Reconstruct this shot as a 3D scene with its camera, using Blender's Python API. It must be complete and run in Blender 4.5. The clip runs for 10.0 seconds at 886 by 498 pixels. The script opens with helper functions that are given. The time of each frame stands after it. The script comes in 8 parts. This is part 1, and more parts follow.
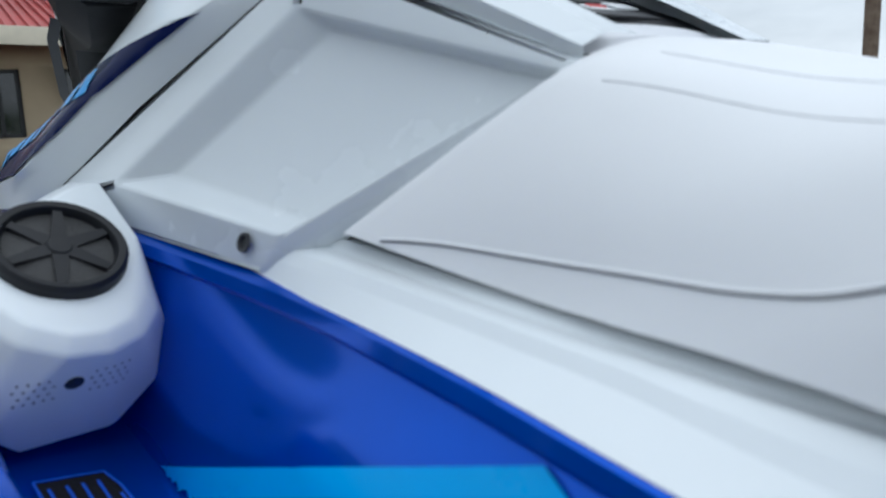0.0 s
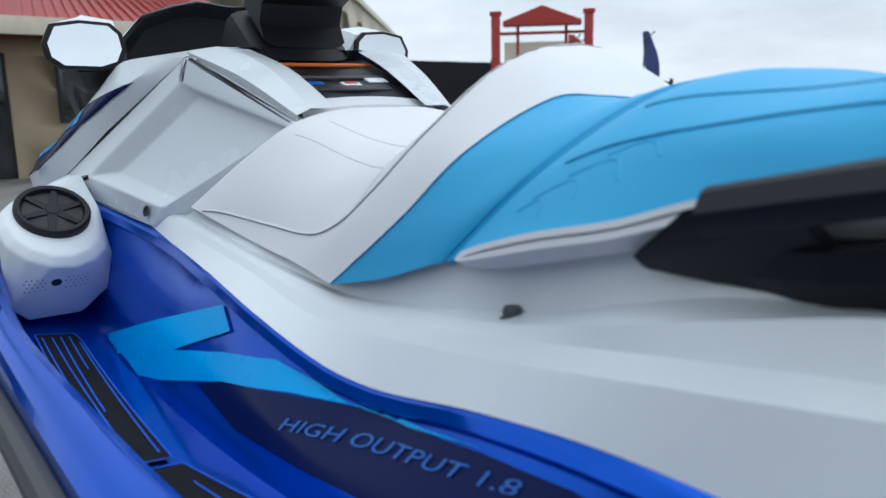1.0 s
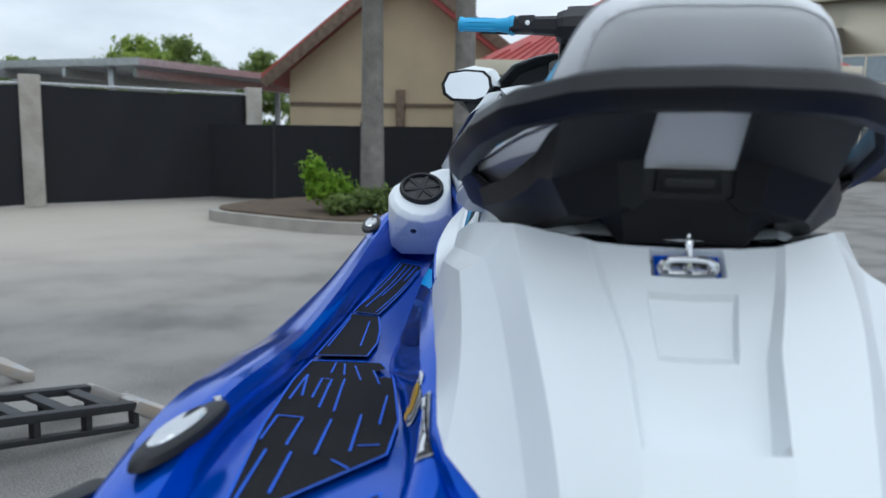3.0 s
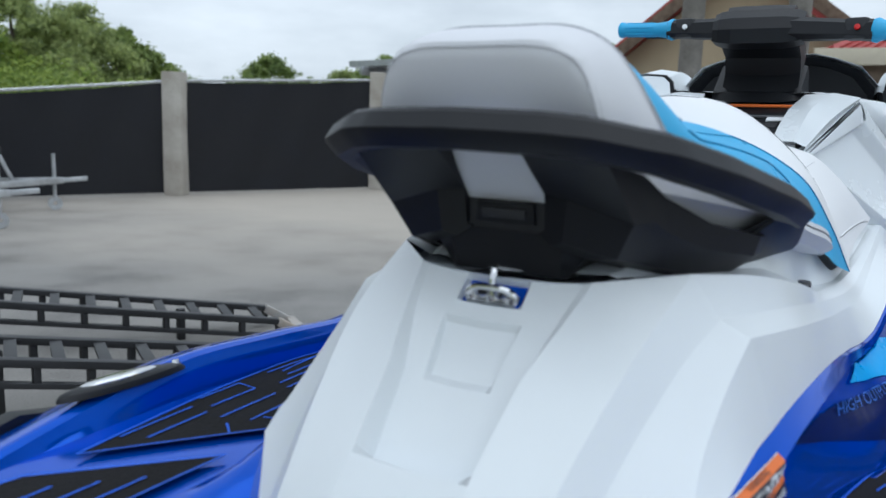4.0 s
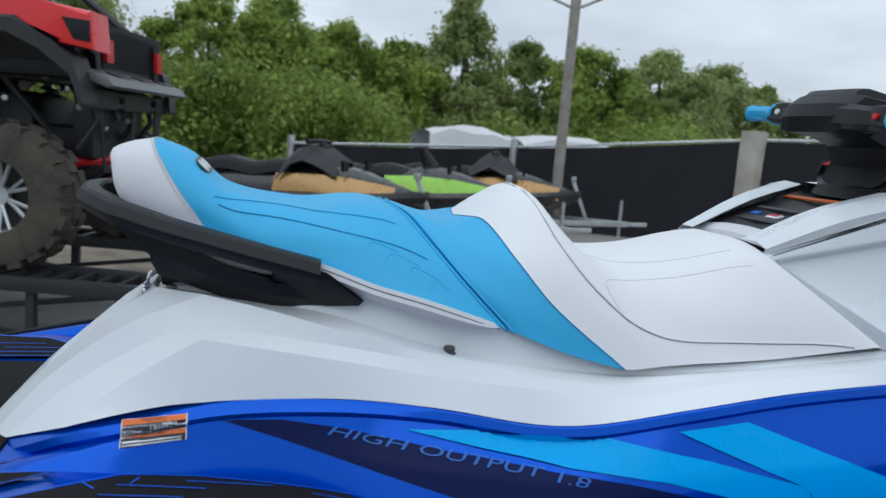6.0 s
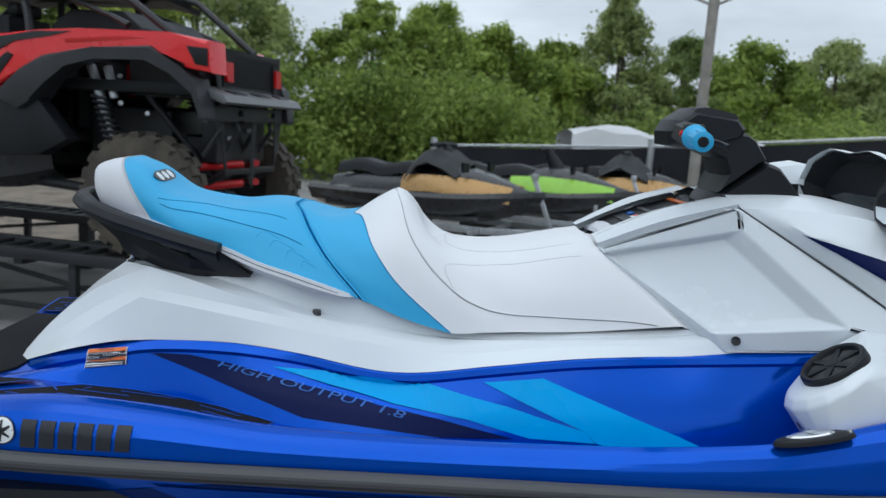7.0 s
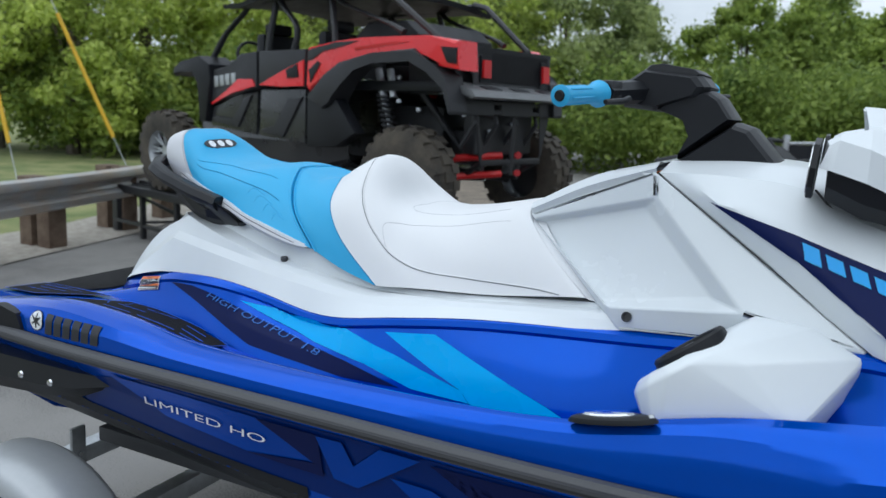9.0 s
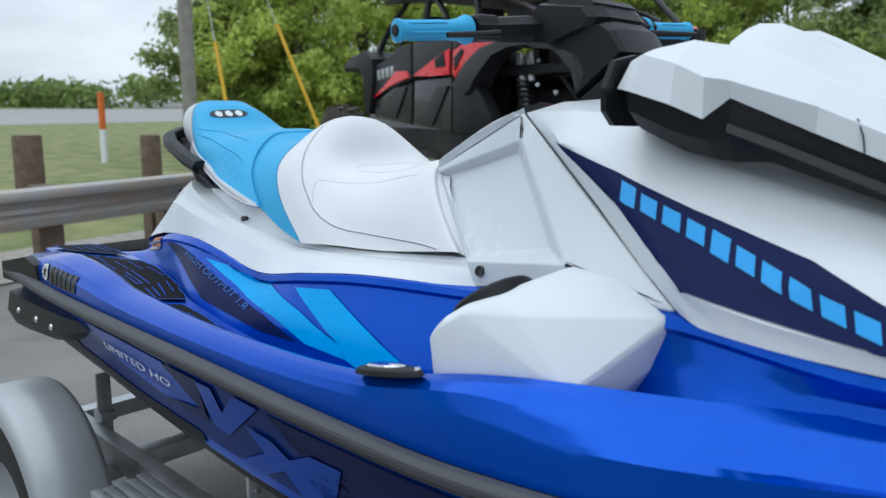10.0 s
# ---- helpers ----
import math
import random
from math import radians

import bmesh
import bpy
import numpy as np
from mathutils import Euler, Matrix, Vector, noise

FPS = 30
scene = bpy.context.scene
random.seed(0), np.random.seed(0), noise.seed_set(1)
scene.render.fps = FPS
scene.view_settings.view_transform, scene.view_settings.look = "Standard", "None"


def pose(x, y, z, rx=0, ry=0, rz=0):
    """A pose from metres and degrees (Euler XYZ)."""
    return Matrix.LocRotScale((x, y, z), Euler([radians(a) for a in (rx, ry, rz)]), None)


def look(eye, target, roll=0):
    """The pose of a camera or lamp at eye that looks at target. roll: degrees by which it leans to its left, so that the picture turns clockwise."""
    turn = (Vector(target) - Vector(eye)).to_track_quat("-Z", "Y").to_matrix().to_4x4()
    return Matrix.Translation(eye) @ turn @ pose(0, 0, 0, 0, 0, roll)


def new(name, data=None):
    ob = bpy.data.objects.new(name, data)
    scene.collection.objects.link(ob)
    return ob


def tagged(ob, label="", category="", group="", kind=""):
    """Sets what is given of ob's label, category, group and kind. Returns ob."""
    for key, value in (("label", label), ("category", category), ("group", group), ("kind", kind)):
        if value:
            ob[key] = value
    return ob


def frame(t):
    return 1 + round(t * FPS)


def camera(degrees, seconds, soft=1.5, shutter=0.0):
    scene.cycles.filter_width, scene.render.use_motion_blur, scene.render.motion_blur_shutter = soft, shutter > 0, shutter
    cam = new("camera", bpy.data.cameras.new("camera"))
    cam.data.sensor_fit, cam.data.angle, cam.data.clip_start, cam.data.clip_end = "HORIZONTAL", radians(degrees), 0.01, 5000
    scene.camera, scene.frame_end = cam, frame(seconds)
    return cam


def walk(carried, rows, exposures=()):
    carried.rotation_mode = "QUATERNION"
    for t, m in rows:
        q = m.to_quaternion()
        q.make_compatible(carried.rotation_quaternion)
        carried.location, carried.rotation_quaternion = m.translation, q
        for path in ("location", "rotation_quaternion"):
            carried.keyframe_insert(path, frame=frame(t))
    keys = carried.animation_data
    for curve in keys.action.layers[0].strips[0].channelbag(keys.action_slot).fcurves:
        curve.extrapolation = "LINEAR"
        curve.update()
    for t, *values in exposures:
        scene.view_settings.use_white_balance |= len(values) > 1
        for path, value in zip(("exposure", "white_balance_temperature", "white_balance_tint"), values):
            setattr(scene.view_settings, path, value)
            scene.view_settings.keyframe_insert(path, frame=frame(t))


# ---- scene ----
from mathutils.bvhtree import BVHTree
from mathutils.kdtree import KDTree

cam = camera(59.05, 10.0)
PATH = [
    (0.0, pose(0.707, 0.685, 1.251, 79.74, 2.14, -130.50)),
    (0.5, pose(0.334, 0.703, 1.276, 79.42, 0.82, -129.98)),
    (1.0, pose(-0.065, 0.730, 1.319, 79.13, 1.12, -125.71)),
    (1.5, pose(-0.383, 0.673, 1.306, 79.38, 0.83, -117.73)),
    (2.0, pose(-0.630, 0.584, 1.295, 79.57, 0.19, -106.51)),
    (2.2, pose(-0.730, 0.520, 1.309, 79.47, 0.26, -101.59)),
    (3.3, pose(-0.798, 0.008, 1.266, 82.10, -1.64, -77.00)),
    (3.5, pose(-0.796, -0.098, 1.285, 81.52, -1.77, -71.96)),
    (4.0, pose(-0.711, -0.353, 1.325, 80.80, -1.83, -59.37)),
    (4.5, pose(-0.513, -0.615, 1.365, 80.31, -2.99, -45.03)),
    (5.0, pose(-0.319, -0.895, 1.374, 81.36, -3.62, -32.47)),
    (5.5, pose(-0.102, -1.164, 1.375, 83.29, -4.20, -23.69)),
    (5.7, pose(0.009, -1.288, 1.407, 82.93, -4.35, -19.24)),
    (6.8, pose(0.594, -1.885, 1.525, 80.99, -4.14, -3.43)),
    (7.0, pose(0.726, -1.970, 1.544, 81.06, -3.73, -1.05)),
    (7.5, pose(0.998, -2.148, 1.562, 81.19, -3.20, 5.20)),
    (8.0, pose(1.202, -2.200, 1.562, 80.96, -2.95, 12.02)),
    (8.5, pose(1.460, -2.042, 1.549, 80.46, -2.88, 19.29)),
    (9.0, pose(1.760, -1.839, 1.513, 79.82, -2.50, 27.11)),
    (9.5, pose(2.053, -1.626, 1.457, 79.51, -2.01, 34.80)),
    (10.0, pose(2.313, -1.381, 1.425, 79.30, -0.48, 43.61)),
]
walk(cam, PATH, exposures=((0.0, 0.25, 5850, 6), (0.5, 0.22, 5850, 6), (1.5, 0.28, 5850, 6), (2.0, 0.29, 5850, 6), (3.5, 0.25, 5850, 6), (4.0, 0.20, 5850, 6), (4.5, 0.12, 5850, 6), (5.5, 0.0, 5850, 6), (7.5, 0.03, 5850, 6), (9.0, 0.18, 5850, 6), (10.0, 0.18, 5850, 6)))
cam.data.dof.use_dof = True
cam.data.dof.focus_distance = 1.75
cam.data.dof.aperture_fstop = 5.0

# ---- light: overcast day ----
world = bpy.data.worlds.new("world")
scene.world = world
world.use_nodes = True
wn = world.node_tree.nodes
wl = world.node_tree.links
sky = wn.new("ShaderNodeTexSky")
sky.sky_type = "NISHITA"
sky.sun_disc = False
sky.sun_elevation = radians(55)
sky.sun_rotation = radians(200)
sky.air_density, sky.dust_density, sky.ozone_density = 1.0, 3.0, 1.0
tc = wn.new("ShaderNodeTexCoord")
clouds = wn.new("ShaderNodeTexNoise")
clouds.inputs["Scale"].default_value = 3.2
clouds.inputs["Detail"].default_value = 7.0
clouds.inputs["Roughness"].default_value = 0.55
stretch = wn.new("ShaderNodeMapping")
stretch.inputs["Scale"].default_value = (1.0, 1.0, 3.2)
wl.new(tc.outputs["Generated"], stretch.inputs["Vector"])
wl.new(stretch.outputs["Vector"], clouds.inputs["Vector"])
ramp = wn.new("ShaderNodeValToRGB")
ramp.color_ramp.elements[0].position, ramp.color_ramp.elements[0].color = 0.30, (7.8, 8.2, 8.6, 1)
ramp.color_ramp.elements[1].position, ramp.color_ramp.elements[1].color = 0.72, (12.2, 12.5, 12.8, 1)
wl.new(clouds.outputs["Fac"], ramp.inputs["Fac"])
mixsky = wn.new("ShaderNodeMixRGB")
mixsky.inputs["Fac"].default_value = 0.88
wl.new(sky.outputs["Color"], mixsky.inputs["Color1"])
wl.new(ramp.outputs["Color"], mixsky.inputs["Color2"])
bg = wn["Background"]
bg.inputs["Strength"].default_value = 0.075
wl.new(mixsky.outputs["Color"], bg.inputs["Color"])
sun_data = bpy.data.lights.new("sun", "SUN")
sun_data.energy, sun_data.angle, sun_data.color = 1.05, radians(90), (1.0, 0.98, 0.95)
sun = new("sun", sun_data)
sun.matrix_basis = look((0, 0, 30), (4, 7, 0))

# ---- materials ----
def material(name, colour, rough=0.5, metal=0.0, var=0.12, scale=6.0, bump=0.0, bump_scale=60.0, coat=0.0, spec=0.5, second=None, detail=6.0, per_object=0.0, grain=0.35):
    """Principled surface with two scales of colour and gloss variation and fine relief, in object metres."""
    m = bpy.data.materials.new(name)
    m.use_nodes = True
    n, l = m.node_tree.nodes, m.node_tree.links
    p = n["Principled BSDF"]
    t = n.new("ShaderNodeTexCoord")
    big = n.new("ShaderNodeTexNoise")
    big.inputs["Scale"].default_value, big.inputs["Detail"].default_value = scale, detail
    l.new(t.outputs["Object"], big.inputs["Vector"])
    fine = n.new("ShaderNodeTexNoise")
    fine.inputs["Scale"].default_value, fine.inputs["Detail"].default_value = bump_scale, 3.0
    l.new(t.outputs["Object"], fine.inputs["Vector"])
    add = n.new("ShaderNodeMath")
    add.operation = "MULTIPLY_ADD"
    l.new(fine.outputs["Fac"], add.inputs[0])
    add.inputs[1].default_value = grain
    l.new(big.outputs["Fac"], add.inputs[2])
    fac = add.outputs[0]
    if per_object:
        info = n.new("ShaderNodeObjectInfo")
        more = n.new("ShaderNodeMath")
        more.operation = "MULTIPLY_ADD"
        l.new(info.outputs["Random"], more.inputs[0])
        more.inputs[1].default_value = per_object
        l.new(fac, more.inputs[2])
        fac = more.outputs[0]
    r = n.new("ShaderNodeValToRGB")
    a, b = r.color_ramp.elements
    a.position, b.position = 0.275 + grain / 2, 0.745 + grain / 2 + per_object
    c = np.array(colour)
    d = np.array(second) if second else np.clip(c * (1 + var), 0, 1)
    a.color, b.color = (*(c if second else c * (1 - var)), 1), (*d, 1)
    l.new(fac, r.inputs["Fac"])
    l.new(r.outputs["Color"], p.inputs["Base Color"])
    rr = n.new("ShaderNodeMapRange")
    rr.inputs["From Min"].default_value, rr.inputs["From Max"].default_value = 0.3, 0.8
    rr.inputs["To Min"].default_value, rr.inputs["To Max"].default_value = max(rough - 0.06, 0.02), min(rough + 0.06, 1)
    l.new(big.outputs["Fac"], rr.inputs["Value"])
    l.new(rr.outputs["Result"], p.inputs["Roughness"])
    p.inputs["Metallic"].default_value = metal
    p.inputs["Specular IOR Level"].default_value = spec
    p.inputs["Coat Weight"].default_value = coat
    p.inputs["Coat Roughness"].default_value = 0.04
    if bump:
        bb = n.new("ShaderNodeBump")
        bb.inputs["Strength"].default_value, bb.inputs["Distance"].default_value = bump, 0.002
        l.new(fine.outputs["Fac"], bb.inputs["Height"])
        l.new(bb.outputs["Normal"], p.inputs["Normal"])
    return m


M_white = material("white_gelcoat", (0.73, 0.77, 0.80), 0.36, var=0.015, coat=0.18, bump_scale=25)
M_panel = material("white_plastic", (0.68, 0.72, 0.75), 0.26, var=0.02, bump=0.02, bump_scale=420, coat=0.15)
M_vinyl = material("pale_vinyl", (0.76, 0.77, 0.79), 0.5, var=0.02, bump=0.10, bump_scale=520)
M_vinyl_grey = material("grey_vinyl", (0.66, 0.67, 0.705), 0.5, var=0.03, bump=0.10, bump_scale=520)
M_cyan = material("cyan_vinyl", (0.045, 0.40, 0.72), 0.5, var=0.03, bump=0.10, bump_scale=520)
M_blue = material("blue_gelcoat", (0.0012, 0.082, 0.57), 0.17, var=0.05, coat=0.20, bump_scale=30, metal=0.55, spec=0.25)
M_blue_deep = material("deep_blue_decal", (0.0015, 0.018, 0.13), 0.2, var=0.05, coat=0.06, spec=0.12)
M_navy = material("navy_decal", (0.006, 0.012, 0.07), 0.22, var=0.06, coat=0.0, spec=0.10)
M_sky_decal = material("light_blue_decal", (0.008, 0.38, 0.85), 0.3, var=0.03, coat=0.05, spec=0.2)
M_text_blue = material("blue_lettering", (0.008, 0.12, 0.50), 0.35, var=0.03)
M_text_white = material("white_lettering", (0.82, 0.84, 0.86), 0.35, var=0.02)
M_text_dark = material("dark_lettering", (0.02, 0.022, 0.03), 0.35, var=0.05)
M_black = material("black_plastic", (0.010, 0.011, 0.014), 0.45, var=0.15, bump=0.10, bump_scale=480, spec=0.28)
M_rubber = material("grey_rubber", (0.07, 0.072, 0.078), 0.6, var=0.12, bump=0.15, bump_scale=200)
M_mat = material("black_foam_mat", (0.006, 0.006, 0.007), 0.9, var=0.35, bump=0.6, bump_scale=260, second=(0.018, 0.018, 0.02), spec=0.2)
M_groove = material("blue_foam", (0.01, 0.10, 0.62), 0.7, var=0.1)
M_thread = material("dark_thread", (0.16, 0.16, 0.18), 0.8)
M_stitch = material("pale_stitching", (0.50, 0.51, 0.54), 0.8)
M_thread_grey = material("grey_thread", (0.42, 0.43, 0.46), 0.8)
M_thread_blue = material("blue_thread", (0.02, 0.22, 0.44), 0.8)
M_steel = material("polished_steel", (0.72, 0.73, 0.75), 0.12, metal=1.0, var=0.05)
M_zinc = material("galvanised_steel", (0.50, 0.52, 0.54), 0.45, metal=0.75, var=0.18, scale=14, bump=0.1, bump_scale=90)
M_fender = material("grey_fender", (0.42, 0.44, 0.46), 0.35, var=0.06, metal=0.3)
M_fender_dark = material("dull_grey_paint", (0.16, 0.165, 0.17), 0.4, var=0.12, metal=0.2)
M_tyre = material("tyre_rubber", (0.022, 0.021, 0.02), 0.85, var=0.3, bump=0.4, bump_scale=70)
M_asphalt = material("asphalt", (0.115, 0.111, 0.108), 0.92, scale=1.3, bump=0.9, bump_scale=120, second=(0.24, 0.232, 0.221), detail=15, grain=0.9)


def dusty_patch(m, centre, inner, outer, colour):
    """A pale, worn, dusty stretch of the yard with an uneven edge."""
    n, l = m.node_tree.nodes, m.node_tree.links
    p = n["Principled BSDF"]
    old = p.inputs["Base Color"].links[0].from_socket
    t = n.new("ShaderNodeTexCoord")
    far = n.new("ShaderNodeVectorMath")
    far.operation = "DISTANCE"
    far.inputs[1].default_value = centre
    l.new(t.outputs["Object"], far.inputs[0])
    edge = n.new("ShaderNodeTexNoise")
    edge.inputs["Scale"].default_value, edge.inputs["Detail"].default_value = 0.55, 9.0
    l.new(t.outputs["Object"], edge.inputs["Vector"])
    wob = n.new("ShaderNodeMath")
    wob.operation = "MULTIPLY_ADD"
    l.new(edge.outputs["Fac"], wob.inputs[0])
    wob.inputs[1].default_value = 4.0
    l.new(far.outputs["Value"], wob.inputs[2])
    rng = n.new("ShaderNodeMapRange")
    rng.inputs["From Min"].default_value, rng.inputs["From Max"].default_value = inner + 2.0, outer + 2.0
    rng.inputs["To Min"].default_value, rng.inputs["To Max"].default_value = 0.8, 0.0
    l.new(wob.outputs[0], rng.inputs["Value"])
    mx = n.new("ShaderNodeMixRGB")
    l.new(rng.outputs["Result"], mx.inputs["Fac"])
    l.new(old, mx.inputs["Color1"])
    mx.inputs["Color2"].default_value = (*colour, 1)
    l.new(mx.outputs["Color"], p.inputs["Base Color"])


dusty_patch(M_asphalt, (9.5, 7.0, 0.0), 2.0, 7.0, (0.47, 0.425, 0.37))
M_grass = material("grass", (0.09, 0.14, 0.035), 0.95, scale=1.6, second=(0.32, 0.31, 0.14), bump=0.6, bump_scale=40)
M_fabric = material("black_screen_fabric", (0.008, 0.009, 0.013), 0.85, var=0.25, scale=1.5, bump=0.3, bump_scale=12)
M_wood = material("weathered_timber", (0.10, 0.065, 0.045), 0.85, scale=9, second=(0.20, 0.15, 0.11), bump=0.5, bump_scale=50)
M_pole = material("grey_timber", (0.23, 0.21, 0.19), 0.85, scale=6, second=(0.36, 0.34, 0.31), bump=0.4, bump_scale=40)
M_beige = material("beige_stucco", (0.46, 0.37, 0.25), 0.9, var=0.08, scale=1.2, bump=0.4, bump_scale=60)
M_red_roof = material("red_metal_roof", (0.36, 0.055, 0.05), 0.5, var=0.15, scale=2)
M_bark = material("bark", (0.09, 0.075, 0.06), 0.95, scale=8, second=(0.17, 0.15, 0.12), bump=0.8, bump_scale=30)
M_red = material("red_plastic", (0.74, 0.014, 0.022), 0.3, var=0.05, coat=0.5)
M_dark = material("charcoal_plastic", (0.034, 0.035, 0.039), 0.46, var=0.15, bump=0.1, bump_scale=200, spec=0.3)
M_black_steel = material("black_painted_steel", (0.02, 0.021, 0.024), 0.5, var=0.25, bump=0.1, bump_scale=90)
M_gold = material("gold_gelcoat", (0.42, 0.24, 0.07), 0.3, var=0.08, metal=0.35, coat=0.6)
M_lime = material("lime_gelcoat", (0.30, 0.62, 0.03), 0.3, var=0.05, coat=0.6)
M_tarp = material("white_tarpaulin", (0.62, 0.63, 0.64), 0.6, var=0.08, scale=1.5)
M_orange = material("orange_plastic", (0.75, 0.17, 0.03), 0.5)
M_yellow = material("yellow_paint", (0.70, 0.42, 0.02), 0.5)
M_mirror = material("mirror_glass", (0.85, 0.88, 0.9), 0.04, metal=1.0, var=0.01)
M_chrome_red = material("red_spring", (0.55, 0.01, 0.012), 0.35)

M_blue2 = material("bright_blue_decal", (0.002, 0.060, 0.42), 0.22, var=0.04, coat=0.08, spec=0.2, metal=0.4)
M_text_sky = material("sky_blue_lettering", (0.01, 0.33, 0.80), 0.35, var=0.03)
M_grille = material("perforated_grille", (0.008, 0.008, 0.009), 0.6, second=(0.05, 0.05, 0.052), bump=0.8, bump_scale=330)

M_black_gloss = material("glossy_black_plastic", (0.026, 0.027, 0.030), 0.30, var=0.2, coat=0.25)
M_tyre_mud = material("muddy_tyre", (0.03, 0.027, 0.024), 0.9, scale=7, second=(0.10, 0.085, 0.065), bump=0.4, bump_scale=60)
M_zinc_old = material("weathered_guard_rail", (0.44, 0.47, 0.50), 0.42, metal=0.6, scale=4, second=(0.50, 0.41, 0.32), bump=0.15, bump_scale=60)
M_gravel = material("pale_gravel", (0.24, 0.22, 0.19), 0.95, scale=12, second=(0.42, 0.39, 0.34), bump=1.0, bump_scale=60)
M_road = material("road_surface", (0.34, 0.33, 0.32), 0.9, var=0.08, scale=0.1)
M_post = material("stained_post", (0.30, 0.27, 0.23), 0.9, scale=2.2, second=(0.50, 0.48, 0.44), bump=0.4, bump_scale=40)
M_cloth = material("grey_cover_cloth", (0.045, 0.047, 0.05), 0.9, var=0.3, scale=5)
M_cream = material("cream_paint", (0.66, 0.60, 0.48), 0.6, var=0.06)
M_stone = material("stone_facing", (0.20, 0.15, 0.11), 0.9, scale=5, second=(0.34, 0.27, 0.21), bump=0.8, bump_scale=16)
M_office = material("pale_stucco", (0.50, 0.46, 0.36), 0.9, var=0.06, scale=0.6)
M_glass = material("dark_window_glass", (0.02, 0.024, 0.028), 0.08, var=0.1, spec=0.8)
M_window_sky = material("reflecting_window_glass", (0.20, 0.24, 0.26), 0.06, var=0.1, spec=1.0, metal=0.4)
M_palm = material("palm_bark", (0.13, 0.12, 0.11), 0.9, scale=5, second=(0.25, 0.235, 0.215), bump=0.8, bump_scale=25)
M_red_paint = material("red_paint", (0.40, 0.035, 0.03), 0.5, var=0.12)
M_flag = material("navy_cloth", (0.03, 0.045, 0.16), 0.8, var=0.1)
M_kerb = material("concrete_kerb", (0.36, 0.34, 0.31), 0.9, var=0.15, scale=3, bump=0.5, bump_scale=50)
M_litter = material("dry_leaf_litter", (0.10, 0.082, 0.065), 0.95, scale=3, second=(0.24, 0.20, 0.16), bump=1.0, bump_scale=40, detail=12, grain=0.8)
M_soil = material("mulch", (0.07, 0.05, 0.035), 0.95, scale=8, second=(0.14, 0.10, 0.07), bump=1.0, bump_scale=30)


def leaf_material(name, dark, light):
    """Foliage whose blades differ one from another, with some light let through."""
    m = bpy.data.materials.new(name)
    m.use_nodes = True
    n, l = m.node_tree.nodes, m.node_tree.links
    p = n["Principled BSDF"]
    geo = n.new("ShaderNodeNewGeometry")
    t = n.new("ShaderNodeTexCoord")
    big = n.new("ShaderNodeTexNoise")
    big.inputs["Scale"].default_value = 0.7
    l.new(t.outputs["Object"], big.inputs["Vector"])
    mx = n.new("ShaderNodeMath")
    mx.operation = "MULTIPLY_ADD"
    l.new(geo.outputs["Random Per Island"], mx.inputs[0])
    mx.inputs[1].default_value = 0.55
    l.new(big.outputs["Fac"], mx.inputs[2])
    r = n.new("ShaderNodeValToRGB")
    r.color_ramp.elements[0].position, r.color_ramp.elements[0].color = 0.4, (*dark, 1)
    r.color_ramp.elements[1].position, r.color_ramp.elements[1].color = 1.05, (*light, 1)
    l.new(mx.outputs[0], r.inputs["Fac"])
    l.new(r.outputs["Color"], p.inputs["Base Color"])
    p.inputs["Roughness"].default_value = 0.6
    p.inputs["Specular IOR Level"].default_value = 0.3
    tr = n.new("ShaderNodeBsdfTranslucent")
    l.new(r.outputs["Color"], tr.inputs["Color"])
    mix_ = n.new("ShaderNodeMixShader")
    mix_.inputs["Fac"].default_value = 0.5
    l.new(p.outputs["BSDF"], mix_.inputs[1])
    l.new(tr.outputs["BSDF"], mix_.inputs[2])
    l.new(mix_.outputs["Shader"], n["Material Output"].inputs["Surface"])
    return m


M_leaf = leaf_material("green_leaves", (0.11, 0.18, 0.035), (0.40, 0.50, 0.11))
M_leaf_dark = leaf_material("dark_green_leaves", (0.09, 0.14, 0.045), (0.28, 0.36, 0.11))
M_leaf_olive = leaf_material("olive_leaves", (0.14, 0.19, 0.075), (0.43, 0.50, 0.19))
M_leaf_mid = leaf_material("mid_green_leaves", (0.085, 0.15, 0.03), (0.34, 0.43, 0.10))
# Leaf colour raised to offset dark self-shading on the trees behind the buggy.
M_leaf_lifted = leaf_material("brightened_green_leaves", (0.22, 0.30, 0.06), (0.66, 0.75, 0.19))
M_leaf_bright = leaf_material("bright_leaves", (0.10, 0.22, 0.012), (0.26, 0.42, 0.04))

# ---- building blocks ----
SC = 0.92            # metres in one unit of the watercraft's own drawing
Z0 = 1.17            # height of the tow hook over the ground


def sk(p):
    return Vector((p[0] * SC, p[1] * SC, p[2] * SC + Z0))


def thing(name, base, label, category, group="", kind=""):
    e = new(name)
    e.empty_display_size = 0.1
    e.matrix_basis = Matrix.Translation(base)
    return tagged(e, label, category, group, kind)


def mesh_of(name, bm, mat, angle=32):
    if name in ("inner_wall", "hull_side", "gunwale", "hood", "footwell_floor"):
        bmesh.ops.triangulate(bm, faces=bm.faces)
    bmesh.ops.recalc_face_normals(bm, faces=bm.faces)
    for f in bm.faces:
        f.smooth = True
    lim = radians(angle)
    for e in bm.edges:
        if len(e.link_faces) == 2 and e.calc_face_angle(0) > lim:
            e.smooth = False
    me = bpy.data.meshes.new(name)
    bm.to_mesh(me)
    bm.free()
    me.materials.append(mat)
    return me


